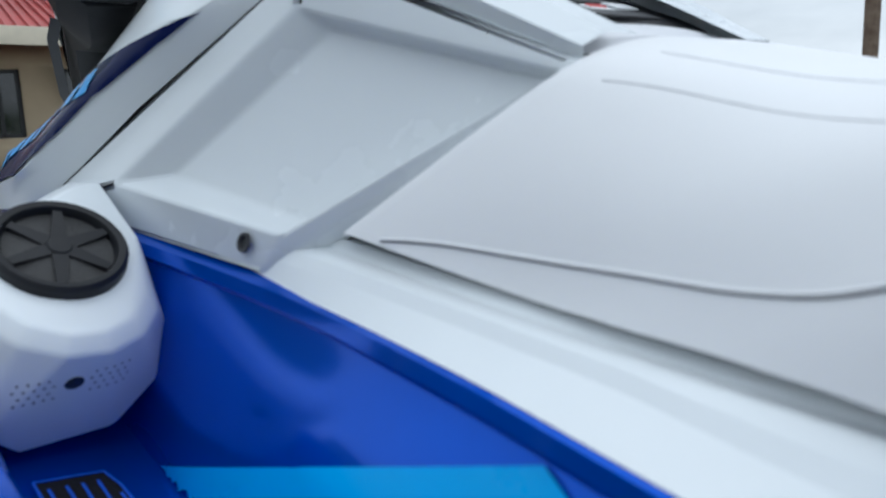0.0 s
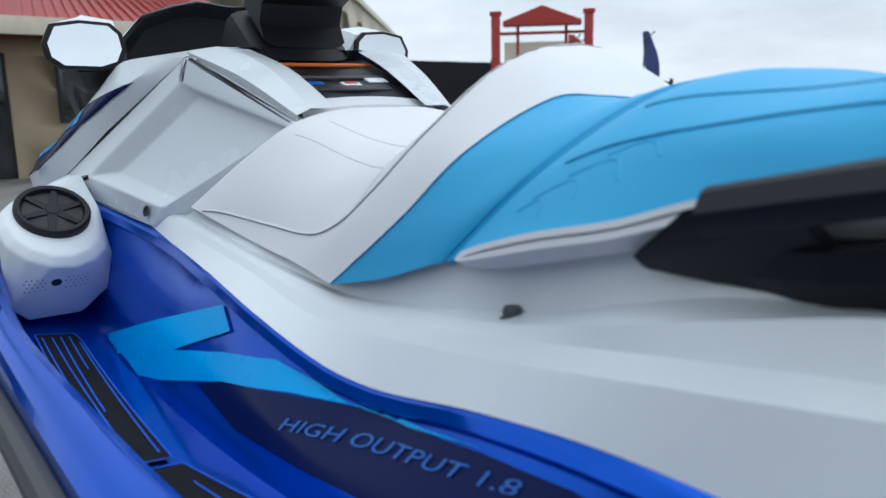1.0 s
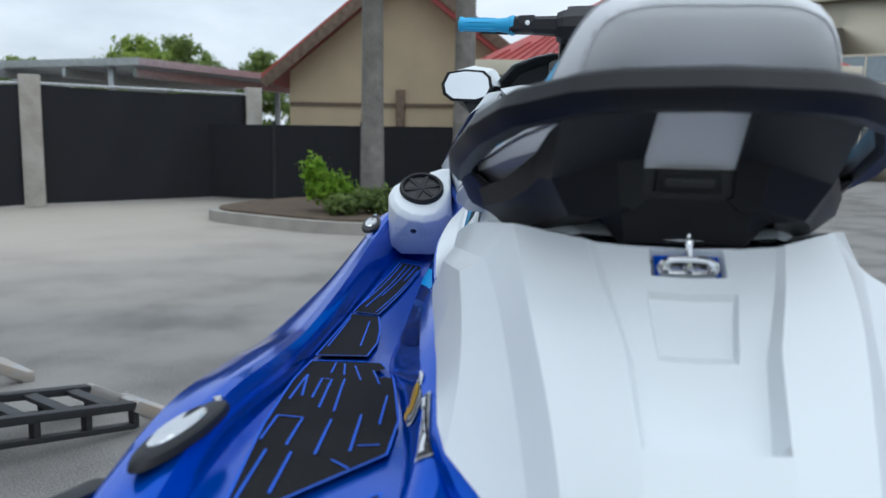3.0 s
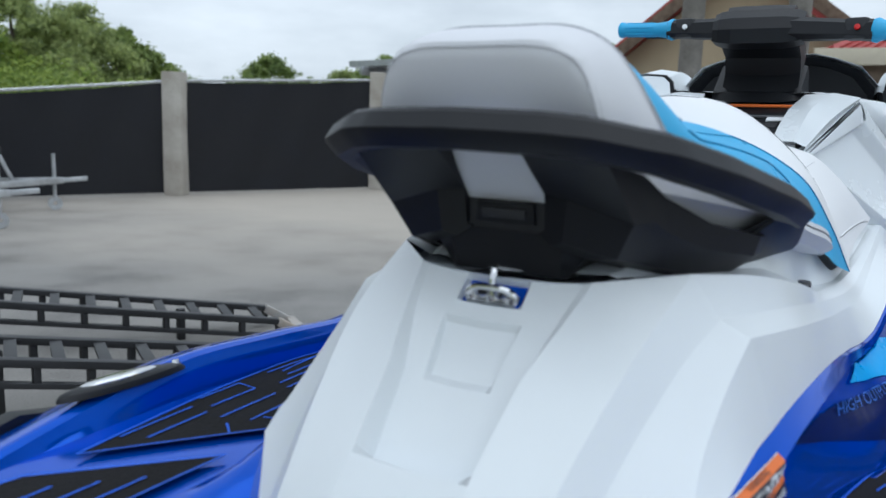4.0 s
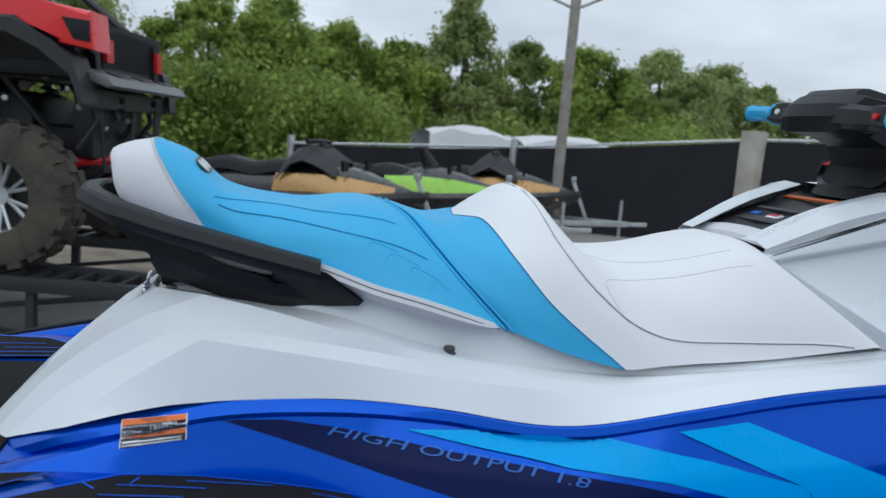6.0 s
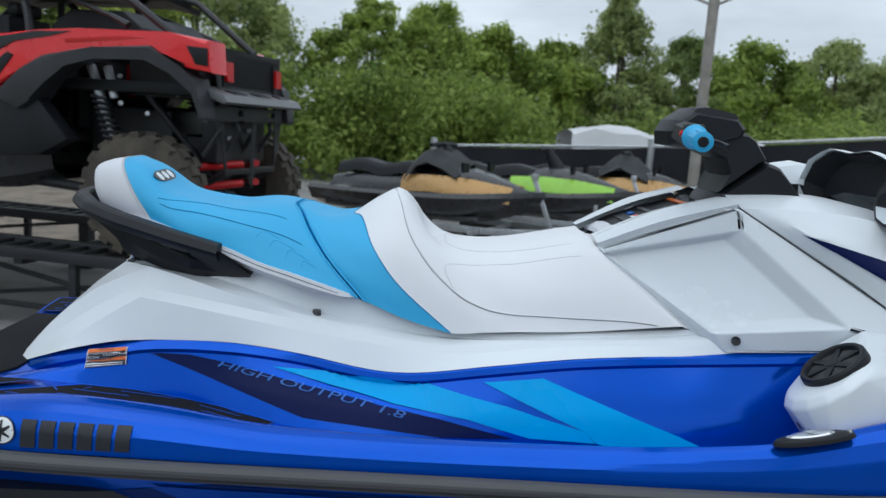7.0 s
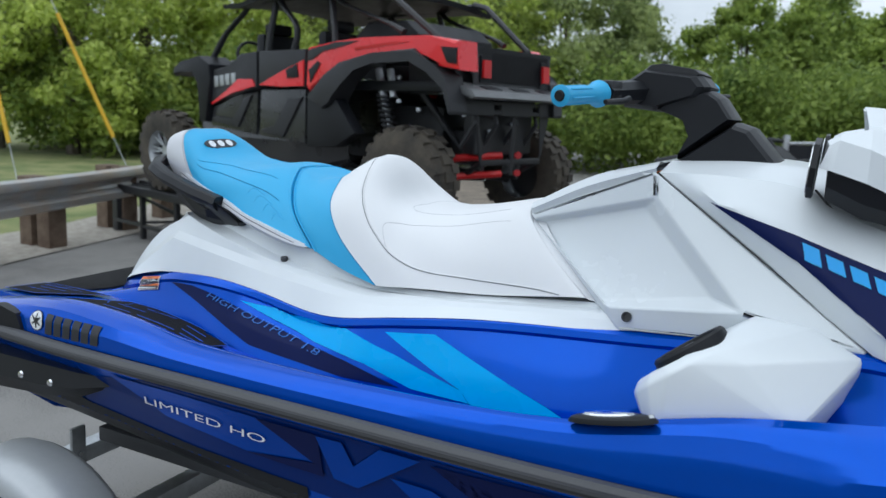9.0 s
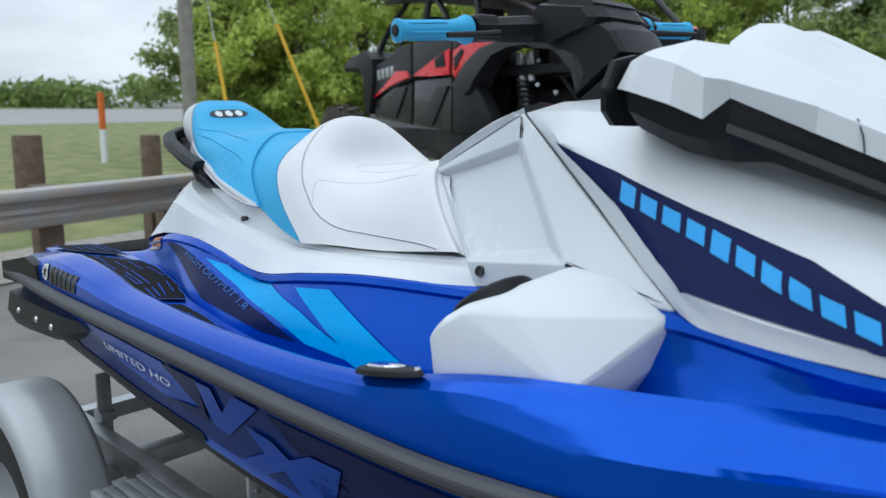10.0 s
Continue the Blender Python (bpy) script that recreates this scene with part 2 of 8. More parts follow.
def part(name, bm, mat, parent=None, label="", angle=32, kind=""):
    """One mesh, drawn in world metres, under a thing or under a part."""
    ob = new(name, mesh_of(name, bm, mat, angle))
    if parent is not None:
        ob.parent = parent
        if parent.type == "EMPTY":
            ob.matrix_basis = Matrix.Translation(-parent.matrix_basis.translation)
    return tagged(ob, label, kind=kind)


def spline(ps, n, closed=False):
    """n points at even parameter on a Catmull-Rom curve through ps."""
    ps = [Vector(p) for p in ps]
    k = len(ps)
    if k == 2:
        return [ps[0].lerp(ps[1], i / (n - 1)) for i in range(n)]
    seg = [0.0]
    for a, b in zip(ps, ps[1:]):
        seg.append(seg[-1] + max((b - a).length, 1e-6))
    out = []
    for i in range(n):
        s = seg[-1] * i / (n - 1)
        j = min(max(next((q for q in range(1, k) if seg[q] >= s - 1e-9), k - 1), 1), k - 1)
        u = (s - seg[j - 1]) / (seg[j] - seg[j - 1])
        p1, p2 = ps[j - 1], ps[j]
        h = seg[j] - seg[j - 1]
        m1 = (p2 - ps[j - 2]) * (h / (seg[j] - seg[j - 2])) if j > 1 else p2 - p1
        m2 = (ps[j + 1] - p1) * (h / (seg[j + 1] - seg[j - 1])) if j < k - 1 else p2 - p1
        out.append(p1 * (2 * u**3 - 3 * u**2 + 1) + m1 * (u**3 - 2 * u**2 + u) + p2 * (-2 * u**3 + 3 * u**2) + m2 * (u**3 - u**2))
    return out


def grid(bm, rows, close=False):
    """A sheet of quads through rows of points, all of one length."""
    vs = [[bm.verts.new(p) for p in r] for r in rows]
    for a, b in zip(vs, vs[1:]):
        for i in range(len(a) - (0 if close else 1)):
            j = (i + 1) % len(a)
            q = [a[i], a[j], b[j], b[i]]
            q = [v for k, v in enumerate(q) if all((v.co - w.co).length > 1e-7 for w in q[:k])]
            if len(q) > 2:
                bm.faces.new(q)
    return vs


def both(rows):
    """Rows that run from the middle line outwards, mirrored to full width."""
    cut = -1 if all(abs(r[0][1]) < 1e-6 for r in rows) else None
    return [[Vector((p[0], -p[1], p[2])) for p in reversed(r)][:cut] + [Vector(p) for p in r] for r in rows]


def loft(sections, across=18, along=6, mirror=True, smooth_across=True, scale=True):
    """A body through cross-sections, each a line of points from the middle outwards."""
    secs = [spline(s, across) if smooth_across else [Vector(p) for p in s] for s in sections]
    cols = [spline([s[i] for s in secs], (len(secs) - 1) * along + 1) for i in range(len(secs[0]))]
    rows = [[c[k] for c in cols] for k in range(len(cols[0]))]
    if mirror:
        rows = both(rows)
    bm = bmesh.new()
    grid(bm, [[sk(p) for p in r] if scale else r for r in rows])
    bmesh.ops.remove_doubles(bm, verts=bm.verts, dist=1e-5)
    return bm


def guides(lines, n=40, sub=1, mirror=True, side=1):
    """A skin between design lines that run fore and aft; side -1 draws it to starboard alone."""
    ls = [spline(l, n) for l in lines]
    rows = []
    for k in range(n):
        r = []
        for a, b in zip(ls, ls[1:]):
            for q in range(sub):
                r.append(a[k].lerp(b[k], q / sub))
        r.append(ls[-1][k])
        rows.append(r)
    bm = bmesh.new()
    if mirror and not all(abs(r[0][1]) < 1e-6 for r in rows):
        grid(bm, [[sk((p[0], -p[1], p[2])) for p in r] for r in rows])
    elif mirror:
        rows = both(rows)
    elif side < 0:
        rows = [[Vector((p[0], -p[1], p[2])) for p in r] for r in rows]
    grid(bm, [[sk(p) for p in r] for r in rows])
    bmesh.ops.remove_doubles(bm, verts=bm.verts, dist=1e-5)
    return bm


def crease(bm, lines, tol=6e-4):
    """Keeps the folds along given lines of points (craft units, starboard and port) sharp."""
    for ln in lines:
        for s in (1, -1):
            kd = KDTree(len(ln))
            for i, p in enumerate(ln):
                kd.insert(sk((p[0], s * p[1], p[2])), i)
            kd.balance()
            on = {v for v in bm.verts if kd.find(v.co)[2] < tol}
            for e in bm.edges:
                if e.verts[0] in on and e.verts[1] in on:
                    e.smooth = False


def thicken(bm, d):
    """Gives a sheet a thickness d inwards."""
    bmesh.ops.recalc_face_normals(bm, faces=bm.faces)
    bmesh.ops.solidify(bm, geom=list(bm.faces), thickness=d)
    return bm


def box(bm, lo, hi, bevel=0.0, m=None):
    lo, hi = Vector(lo), Vector(hi)
    r = bmesh.ops.create_cube(bm, size=1.0, matrix=(m or Matrix()) @ Matrix.Translation((lo + hi) / 2) @ Matrix.Diagonal((*(hi - lo), 1)))
    if bevel:
        es = {e for v in r["verts"] for e in v.link_edges}
        bmesh.ops.bevel(bm, geom=list(es), offset=bevel, segments=2, profile=0.6, affect="EDGES", clamp_overlap=True)
    return bm


def tube(bm, ps, r, seg=8, cap=True):
    """A round bar along points; r is one radius or one for each point."""
    ps = [Vector(p) for p in ps]
    rs = r if isinstance(r, (list, tuple)) else [r] * len(ps)
    up = None
    rings = []
    for i, p in enumerate(ps):
        d = (ps[min(i + 1, len(ps) - 1)] - ps[max(i - 1, 0)]).normalized()
        if up is None:
            up = d.orthogonal().normalized()
        up = (up - d * up.dot(d)).normalized()
        s = d.cross(up)
        rings.append([p + (up * math.cos(a) + s * math.sin(a)) * rs[i] for a in [2 * math.pi * k / seg for k in range(seg)]])
    vs = grid(bm, rings, close=True)
    if cap:
        bm.faces.new(vs[0])
        bm.faces.new(vs[-1])
    return bm


def lathe(bm, profile, m=None, seg=24):
    """A turned body: profile of (radius, height) round the z axis, placed by m."""
    m = m or Matrix()
    rings = [[m @ Vector((max(r, 1e-5) * math.cos(2 * math.pi * k / seg), max(r, 1e-5) * math.sin(2 * math.pi * k / seg), h)) for k in range(seg)] for r, h in profile]
    grid(bm, rings, close=True)
    bmesh.ops.remove_doubles(bm, verts=bm.verts, dist=2e-5)
    return bm


def prism(bm, outline, depth, m=None, bevel=0.0):
    """A flat outline of (x, y) raised by depth along z, placed by m."""
    m = m or Matrix()
    lo = [bm.verts.new(m @ Vector((x, y, 0))) for x, y in outline]
    hi = [bm.verts.new(m @ Vector((x, y, depth))) for x, y in outline]
    k = len(lo)
    f = [bm.faces.new(lo[::-1]), bm.faces.new(hi)] + [bm.faces.new((lo[i], lo[(i + 1) % k], hi[(i + 1) % k], hi[i])) for i in range(k)]
    if bevel:
        bmesh.ops.bevel(bm, geom=list(f[1].edges), offset=bevel, segments=2, profile=0.6, affect="EDGES")
    return bm


def frame_of(origin, xdir, normal):
    z = Vector(normal).normalized()
    x = Vector(xdir)
    x = (x - z * x.dot(z)).normalized()
    y = z.cross(x)
    return Matrix.Translation(origin) @ Matrix((x, y, z)).transposed().to_4x4()


# ---- ground ----
bm = bmesh.new()
grid(bm, [[Vector((x, y, 0)) for x in np.linspace(-400, 400, 41)] for y in np.linspace(-400, 400, 41)])
ground = tagged(part("ground", bm, M_asphalt), "worn grey asphalt yard with pale patches", "ground", kind="structure")
# bare earth and dry leaves along the bushes, with a ragged edge
rng_edge = random.Random(12)
bm = bmesh.new()
EDGE = [(-5.0, 5.6), (-2.6, 5.9), (-0.4, 6.3), (0.6, 9.0), (-1.0, 12.5), (-5.0, 13.5), (-9.5, 11.5), (-7.0, 7.6)]
rim = []
for k in range(64):
    f = k / 8
    a, b = Vector(EDGE[int(f)]), Vector(EDGE[(int(f) + 1) % 8])
    p = a.lerp(b, f - int(f))
    rim.append(bm.verts.new((p.x + rng_edge.uniform(-0.2, 0.2), p.y + rng_edge.uniform(-0.2, 0.2), 0.006)))
bm.faces.new(rim)
tagged(part("earth", bm, M_litter), "brown earth with dry leaf litter along the bushes", "ground", kind="structure")
# ---- the watercraft ----
craft = thing("personal_watercraft", (1.1, 0, 0.37), "blue and white personal watercraft with cyan seats on a trailer", "watercraft")


def width_line(zs, dy=0.0):
    """A line round the hull at the width of the rub rail, with a height for each station."""
    xs = (-0.42, 0.0, 0.25, 0.5, 1.0, 1.5, 1.8, 2.1, 2.5, 2.9)
    ys = (0.60, 0.635, 0.648, 0.66, 0.677, 0.694, 0.688, 0.632, 0.435, 0.02)
    return [(x, max(y + dy, 0.0), z) for x, y, z in zip(xs, ys, zs)]


keel = [(-0.42, 0, -0.84), (0.0, 0, -0.86), (0.5, 0, -0.87), (1.0, 0, -0.87), (1.6, 0, -0.85), (2.1, 0, -0.74), (2.5, 0, -0.54), (2.9, 0, -0.22)]
rail_low = width_line([-0.333, -0.332, -0.33, -0.325, -0.315, -0.305, -0.30, -0.285, -0.235, -0.16], -0.008)
rail_high = width_line([-0.298, -0.297, -0.294, -0.29, -0.283, -0.274, -0.266, -0.25, -0.20, -0.13], -0.008)
chine = width_line([-0.49, -0.495, -0.505, -0.52, -0.54, -0.53, -0.51, -0.46, -0.36, -0.19], -0.06)
chine_in = width_line([-0.53, -0.535, -0.545, -0.56, -0.58, -0.57, -0.55, -0.49, -0.385, -0.2], -0.085)
hull_bm = guides([chine, [(p[0], p[1] + 0.02, p[2] + 0.10) for p in chine], rail_low], 60, 3)
hull = part("hull_side", hull_bm, M_blue, craft)
part("hull_bottom", guides([keel, chine_in, chine], 60, 3), M_black, craft, "black hull bottom")
bm = bmesh.new()
grid(bm, both([[sk((-0.42, 0, -0.84)), sk((-0.42, 0.30, -0.70)), sk((-0.42, 0.54, -0.49))], [sk((-0.42, 0, -0.272)), sk((-0.42, 0.30, -0.272)), sk((-0.42, 0.592, -0.30))]]))
part("transom", bm, M_blue, craft)

# gunwale, footwell and inner wall
gun = [-0.266, -0.203, -0.211, -0.233, -0.227, -0.190, -0.130, -0.116, -0.120, -0.125]
lean = [-0.090, -0.086, -0.092, -0.080, -0.058, -0.045, -0.065, -0.105, -0.130, -0.045]


def gunwale_line(share, more, dz, bow=0.0):
    """A line along the gunwale; bow lowers it ahead of the speaker pods, where the edge rounds over."""
    ahead = lambda x: bow * min(max((x - 1.75) / 0.35, 0.0), 1.0) * (1.0 if x < 2.6 else 0.3)
    return [(x, max(y + d * share + more, 0.0), z - ahead(x)) for (x, y, z), d in zip(width_line([z + dz for z in gun]), lean)]


gun_out = gunwale_line(0.30, -0.002, -0.016, 0.040)
gun_shoulder = gunwale_line(0.68, 0.0, -0.005, 0.012)
gun_top = gunwale_line(1.0, 0.0, 0.0)
gun_in = gunwale_line(1.0, -0.013, -0.004)
gun_fall = gunwale_line(1.0, -0.022, -0.022, -0.010)
floor_out = [(x, min(a[1], b[1] - 0.006) if x < 1.2 or x > 1.7 else a[1], a[2]) for (x, *_), a, b in zip(gun_top, width_line([-0.252, -0.256, -0.265, -0.288, -0.312, -0.31, -0.27, -0.142, -0.138, -0.13], -0.088), gun_fall)]
floor_in = [(-0.42, 0.30, -0.265), (-0.1, 0.30, -0.264), (0.25, 0.355, -0.275), (0.5, 0.415, -0.298), (1.0, 0.450, -0.327), (1.5, 0.455, -0.325), (1.8, 0.445, -0.30), (2.1, 0.500, -0.136), (2.5, 0.335, -0.138), (2.9, 0.0, -0.13)]
deck_low = [(-0.10, 0.255, -0.205), (0.02, 0.270, -0.174), (0.16, 0.288, -0.148), (0.35, 0.314, -0.137), (0.52, 0.332, -0.149), (0.69, 0.345, -0.174), (0.80, 0.36, -0.170), (0.98, 0.375, -0.138), (1.20, 0.372, -0.108), (1.52, 0.366, -0.085)]
wall_top = [(-0.30, 0.10, -0.300), (-0.24, 0.150, -0.286), (-0.10, 0.240, -0.218), (0.02, 0.264, -0.182)] + deck_low[2:] + [(1.99, 0.455, -0.03), (2.28, 0.448, -0.052), (2.6, 0.25, -0.062), (2.9, 0.0, -0.122)]
lip_a = [(x, y + 0.010, z - 0.004) for x, y, z in wall_top]
bulge = lambda x: 0.012 * min(max((0.55 - x) / 0.3, 0.0), 1.0) * min(max((x + 0.10) / 0.12, 0.0), 1.0)
lip_b = [(x, y + 0.014 + bulge(x), z - 0.018) for x, y, z in wall_top]
wall_a = [(x, y + 0.006 + 1.3 * bulge(x), z - 0.028) for x, y, z in wall_top]
ring_in = [(x, y - 0.02, z + 0.012) for x, y, z in wall_top]
outer_bm = guides([rail_high, [(x, y * 0.92 + g[1] * 0.08 + 0.004, z * 0.50 + g[2] * 0.50) for (x, y, z), g in zip(rail_high, gun_top)], gun_out, gun_shoulder, gun_top, gun_in, gun_fall, floor_out], 90, 3)
part("gunwale", outer_bm, M_blue, craft)
bm = guides([floor_out, floor_in], 90, 4)
part("footwell_floor", bm, M_blue, craft)
wall_mid = [(x, y, z) for x, y, z in spline([(a[0], a[1] * 0.75 + b[1] * 0.25 - 0.01, a[2] * 0.5 + b[2] * 0.5) for a, b in zip(spline(floor_in, 16), spline(wall_a, 16))], 16)]
wall_bm = guides([floor_in, wall_mid, wall_a, lip_b, lip_a, ring_in], 90, 2)
wall = part("inner_wall", wall_bm, M_blue, craft)
for s in (1, -1):
    bm = bmesh.new()
    ps = [sk((p[0], s * (p[1] + 0.010), p[2])) for p in spline(width_line([-0.315, -0.314, -0.312, -0.307, -0.299, -0.29, -0.283, -0.267, -0.217, -0.145], -0.006), 70)]
    tube(bm, ps, 0.0185, 10)
    rail = part("rub_rail", bm, M_rubber, craft, "dark grey rubber rub rail")
    bm = bmesh.new()
    tube(bm, [p + Vector((0, s * 0.016, 0.0)) for p in ps], 0.008, 8)
    part("rail_insert", bm, M_dark, rail)
    # corner bumper at the stern
    bm = bmesh.new()
    prism(bm, [(-0.43, -0.34), (-0.08, -0.328), (-0.12, -0.250), (-0.20, -0.234), (-0.43, -0.282)], 0.03, Matrix.Translation((0, s * 0.606 * SC - (0.01 if s > 0 else 0.02), Z0)) @ Matrix(((SC, 0, 0, 0), (0, 0, 1, 0), (0, SC, 0, 0), (0, 0, 0, 1))), 0.008)
    part("stern_bumper", bm, M_black, craft)
    # sponson
    bm = bmesh.new()
    rows = []
    for x, top, bot, out in ((-0.40, -0.375, -0.50, 0.03), (-0.25, -0.370, -0.49, 0.048), (0.0, -0.366, -0.472, 0.048), (0.13, -0.366, -0.448, 0.044), (0.235, -0.374, -0.405, 0.012)):
        y = 0.59
        rows.append([sk((x, s * (y - 0.03), top)), sk((x, s * (y + out), top - 0.008)), sk((x, s * (y + out + 0.012), (top + bot) / 2 - 0.01)), sk((x, s * (y + out * 0.6), bot)), sk((x, s * (y - 0.04), bot))])
    vs = grid(bm, rows, close=True)
    bm.faces.new(vs[0])
    bm.faces.new(vs[-1])
    sponson = part("sponson", bm, M_black, craft, angle=25)
    for x in (-0.234, -0.079, 0.044):
        bm = bmesh.new()
        lathe(bm, [(0.0, 0.003), (0.007, 0.002), (0.010, -0.002), (0.010, -0.014)], frame_of(sk((x, s * 0.651, -0.416)), (1, 0, 0), (0, s, 0.1)), 10)
        part("bolt", bm, M_steel, sponson)

bm = bmesh.new()
box(bm, sk((-0.43, -0.315, -0.30)), sk((-0.04, 0.315, -0.268)), 0.006)
platform = part("stern_platform", bm, M_blue, craft, "blue boarding platform with black mat")
bm = bmesh.new()
prism(bm, [(-0.415, -0.30), (-0.415, 0.30), (-0.25, 0.30), (-0.21, 0.22), (-0.21, -0.22), (-0.25, -0.30)], 0.006, Matrix.Translation((0, 0, -0.268 * SC + Z0)) @ Matrix.Diagonal((SC, SC, 1, 1)), 0.002)
part("platform_mat", bm, M_mat, platform)

# white upper deck in one moulding: tray under the seat and faceted tail with its channel
deck_ridge = [(0.1115, 0.258, -0.053), (0.30, 0.298, -0.070), (0.60, 0.316, -0.110), (0.88, 0.335, -0.128), (1.1, 0.342, -0.098), (1.52, 0.355, -0.064), (1.72, 0.380, -0.052)]
deck_ridge2 = [(0.1026, 0.226, -0.035), (0.28, 0.278, -0.046), (0.60, 0.302, -0.090), (0.88, 0.320, -0.113), (1.1, 0.332, -0.088), (1.52, 0.346, -0.052), (1.72, 0.370, -0.045)]
deck_up = [(0.110, 0.191, 0.010), (0.22, 0.246, -0.002), (0.38, 0.284, -0.036), (0.52, 0.286, -0.067), (0.73, 0.288, -0.094), (0.87, 0.302, -0.102), (1.1, 0.318, -0.086), (1.52, 0.336, -0.049), (1.72, 0.36, -0.04)]
riser_foot = [(0.06, 0.12, 0.004), (0.3, 0.225, -0.006), (0.40, 0.245, -0.028), (0.52, 0.256, -0.060), (0.73, 0.275, -0.091), (0.87, 0.289, -0.101), (1.1, 0.302, -0.087), (1.3, 0.311, -0.068), (1.45, 0.316, -0.053), (1.55, 0.30, -0.05), (1.72, 0.27, -0.042)]
riser_top = [(0.06, 0.11, 0.006), (0.3, 0.200, 0.050), (0.40, 0.225, 0.044), (0.52, 0.245, 0.020), (0.66, 0.258, -0.014), (0.76, 0.270, -0.054), (0.87, 0.283, -0.086), (1.1, 0.292, -0.077), (1.3, 0.299, -0.058), (1.45, 0.303, -0.044), (1.55, 0.288, -0.044), (1.72, 0.25, -0.038)]
mid = [(0.02, 0.0, 0.004), (0.3, 0.0, 0.05), (0.52, 0.0, 0.02), (0.76, 0.0, -0.054), (0.9, 0.0, -0.088), (1.52, 0.0, -0.042), (1.72, 0.0, -0.038)]
low_fwd = [(0.12, 0.289, -0.153)] + [(x, y + 0.006, z) for x, y, z in deck_low if 0.15 < x < 1.5] + [(1.52, 0.366, -0.087), (1.72, 0.397, -0.064)]
under = [(x, y - 0.02, z - 0.004) for x, y, z in low_fwd]
deck_bm = guides([mid, riser_top, riser_foot, deck_up, deck_ridge2, deck_ridge, low_fwd, under], 70, 2)
fan = [
    [(0.010, 0.0, -0.002), (-0.09, 0.0, -0.088), (-0.20, 0.0, -0.190), (-0.275, 0.0, -0.275)],
    [(0.012, 0.060, -0.001), (-0.09, 0.060, -0.086), (-0.20, 0.074, -0.189), (-0.270, 0.084, -0.275)],
    [(0.015, 0.090, 0.002), (-0.085, 0.088, -0.078), (-0.19, 0.097, -0.180), (-0.262, 0.107, -0.272)],
    [(0.022, 0.112, 0.004), (-0.075, 0.112, -0.075), (-0.175, 0.114, -0.172), (-0.255, 0.116, -0.269)],
    [(0.110, 0.191, 0.010), (-0.030, 0.172, -0.058), (-0.158, 0.145, -0.163), (-0.243, 0.130, -0.266)],
    [(0.1026, 0.226, -0.035), (0.014, 0.204, -0.078), (-0.118, 0.178, -0.168), (-0.215, 0.158, -0.262)],
    [(0.1115, 0.258, -0.053), (0.035, 0.248, -0.102), (-0.04, 0.245, -0.155), (-0.10, 0.252, -0.208)],
    [(0.12, 0.289, -0.153), (0.07, 0.281, -0.160), (0.0, 0.273, -0.176), (-0.06, 0.265, -0.193)],
]
stations = (0.010, 0.009, 0.0065, -0.006, -0.0165, -0.019, -0.034, -0.038, -0.060, -0.086, -0.094, -0.115, -0.140, -0.166, -0.174, -0.20, -0.235, -0.275)


def table_at(table, x):
    """Values of a table of stations, running towards the stern."""
    for a, b in zip(table, table[1:]):
        if x >= b[0]:
            t = (a[0] - x) / (a[0] - b[0])
            return [p + (q - p) * t for p, q in zip(a[1:], b[1:])]
    return table[-1][1:]


def across(ps, y):
    """The point at half width y on one rib of the tail."""
    for a, b in zip(ps, ps[1:]):
        if y <= b.y:
            return a.lerp(b, (y - a.y) / (b.y - a.y))
    return ps[-1]


# inner recess (half width, depth) and wide shallow channel (half width, depth)
inner = ((0.010, 0.036, 0.0), (0.009, 0.036, 0.0), (0.0065, 0.036, 0.016), (-0.0165, 0.036, 0.016), (-0.019, 0.036, 0.0), (-0.034, 0.045, 0.0), (-0.038, 0.044, 0.006), (-0.078, 0.038, 0.014), (-0.094, 0.036, 0.0), (-0.275, 0.036, 0.0))
outer = ((0.010, 0.098, 0.002), (-0.034, 0.086, 0.007), (-0.094, 0.066, 0.019), (-0.166, 0.057, 0.026), (-0.174, 0.057, 0.0), (-0.275, 0.057, 0.0))
fine_rows = [spline(f, 400) for f in fan]
tail_rows = []
out = Vector((-0.62, 0, 0.78))
for x in stations:
    k = int(round(399 * (0.010 - x) / 0.285))
    k = min(range(max(k - 60, 0), min(k + 60, 400)), key=lambda q: abs(fine_rows[0][q].x - x))
    ps = [r[k] for r in fine_rows]
    wi, di = table_at(inner, x)
    wo, do = table_at(outer, x)
    row = [ps[0] - out * (do + di), across(ps, wi * 0.5) - out * (do + di), across(ps, wi) - out * (do + di), across(ps, wi + 0.004) - out * do]
    start = across(ps, wo + 0.010)
    row += [across(ps, wo) - out * do, start, start.lerp(ps[4], 0.5), ps[4], ps[4].lerp(ps[5], 0.5), ps[5]]
    row += [ps[5].lerp(ps[6], 0.5), ps[6], ps[6].lerp(ps[7], 0.5), ps[7]]
    tail_rows.append(row)
grid(deck_bm, [[sk(p) for p in r] for r in both(tail_rows)])
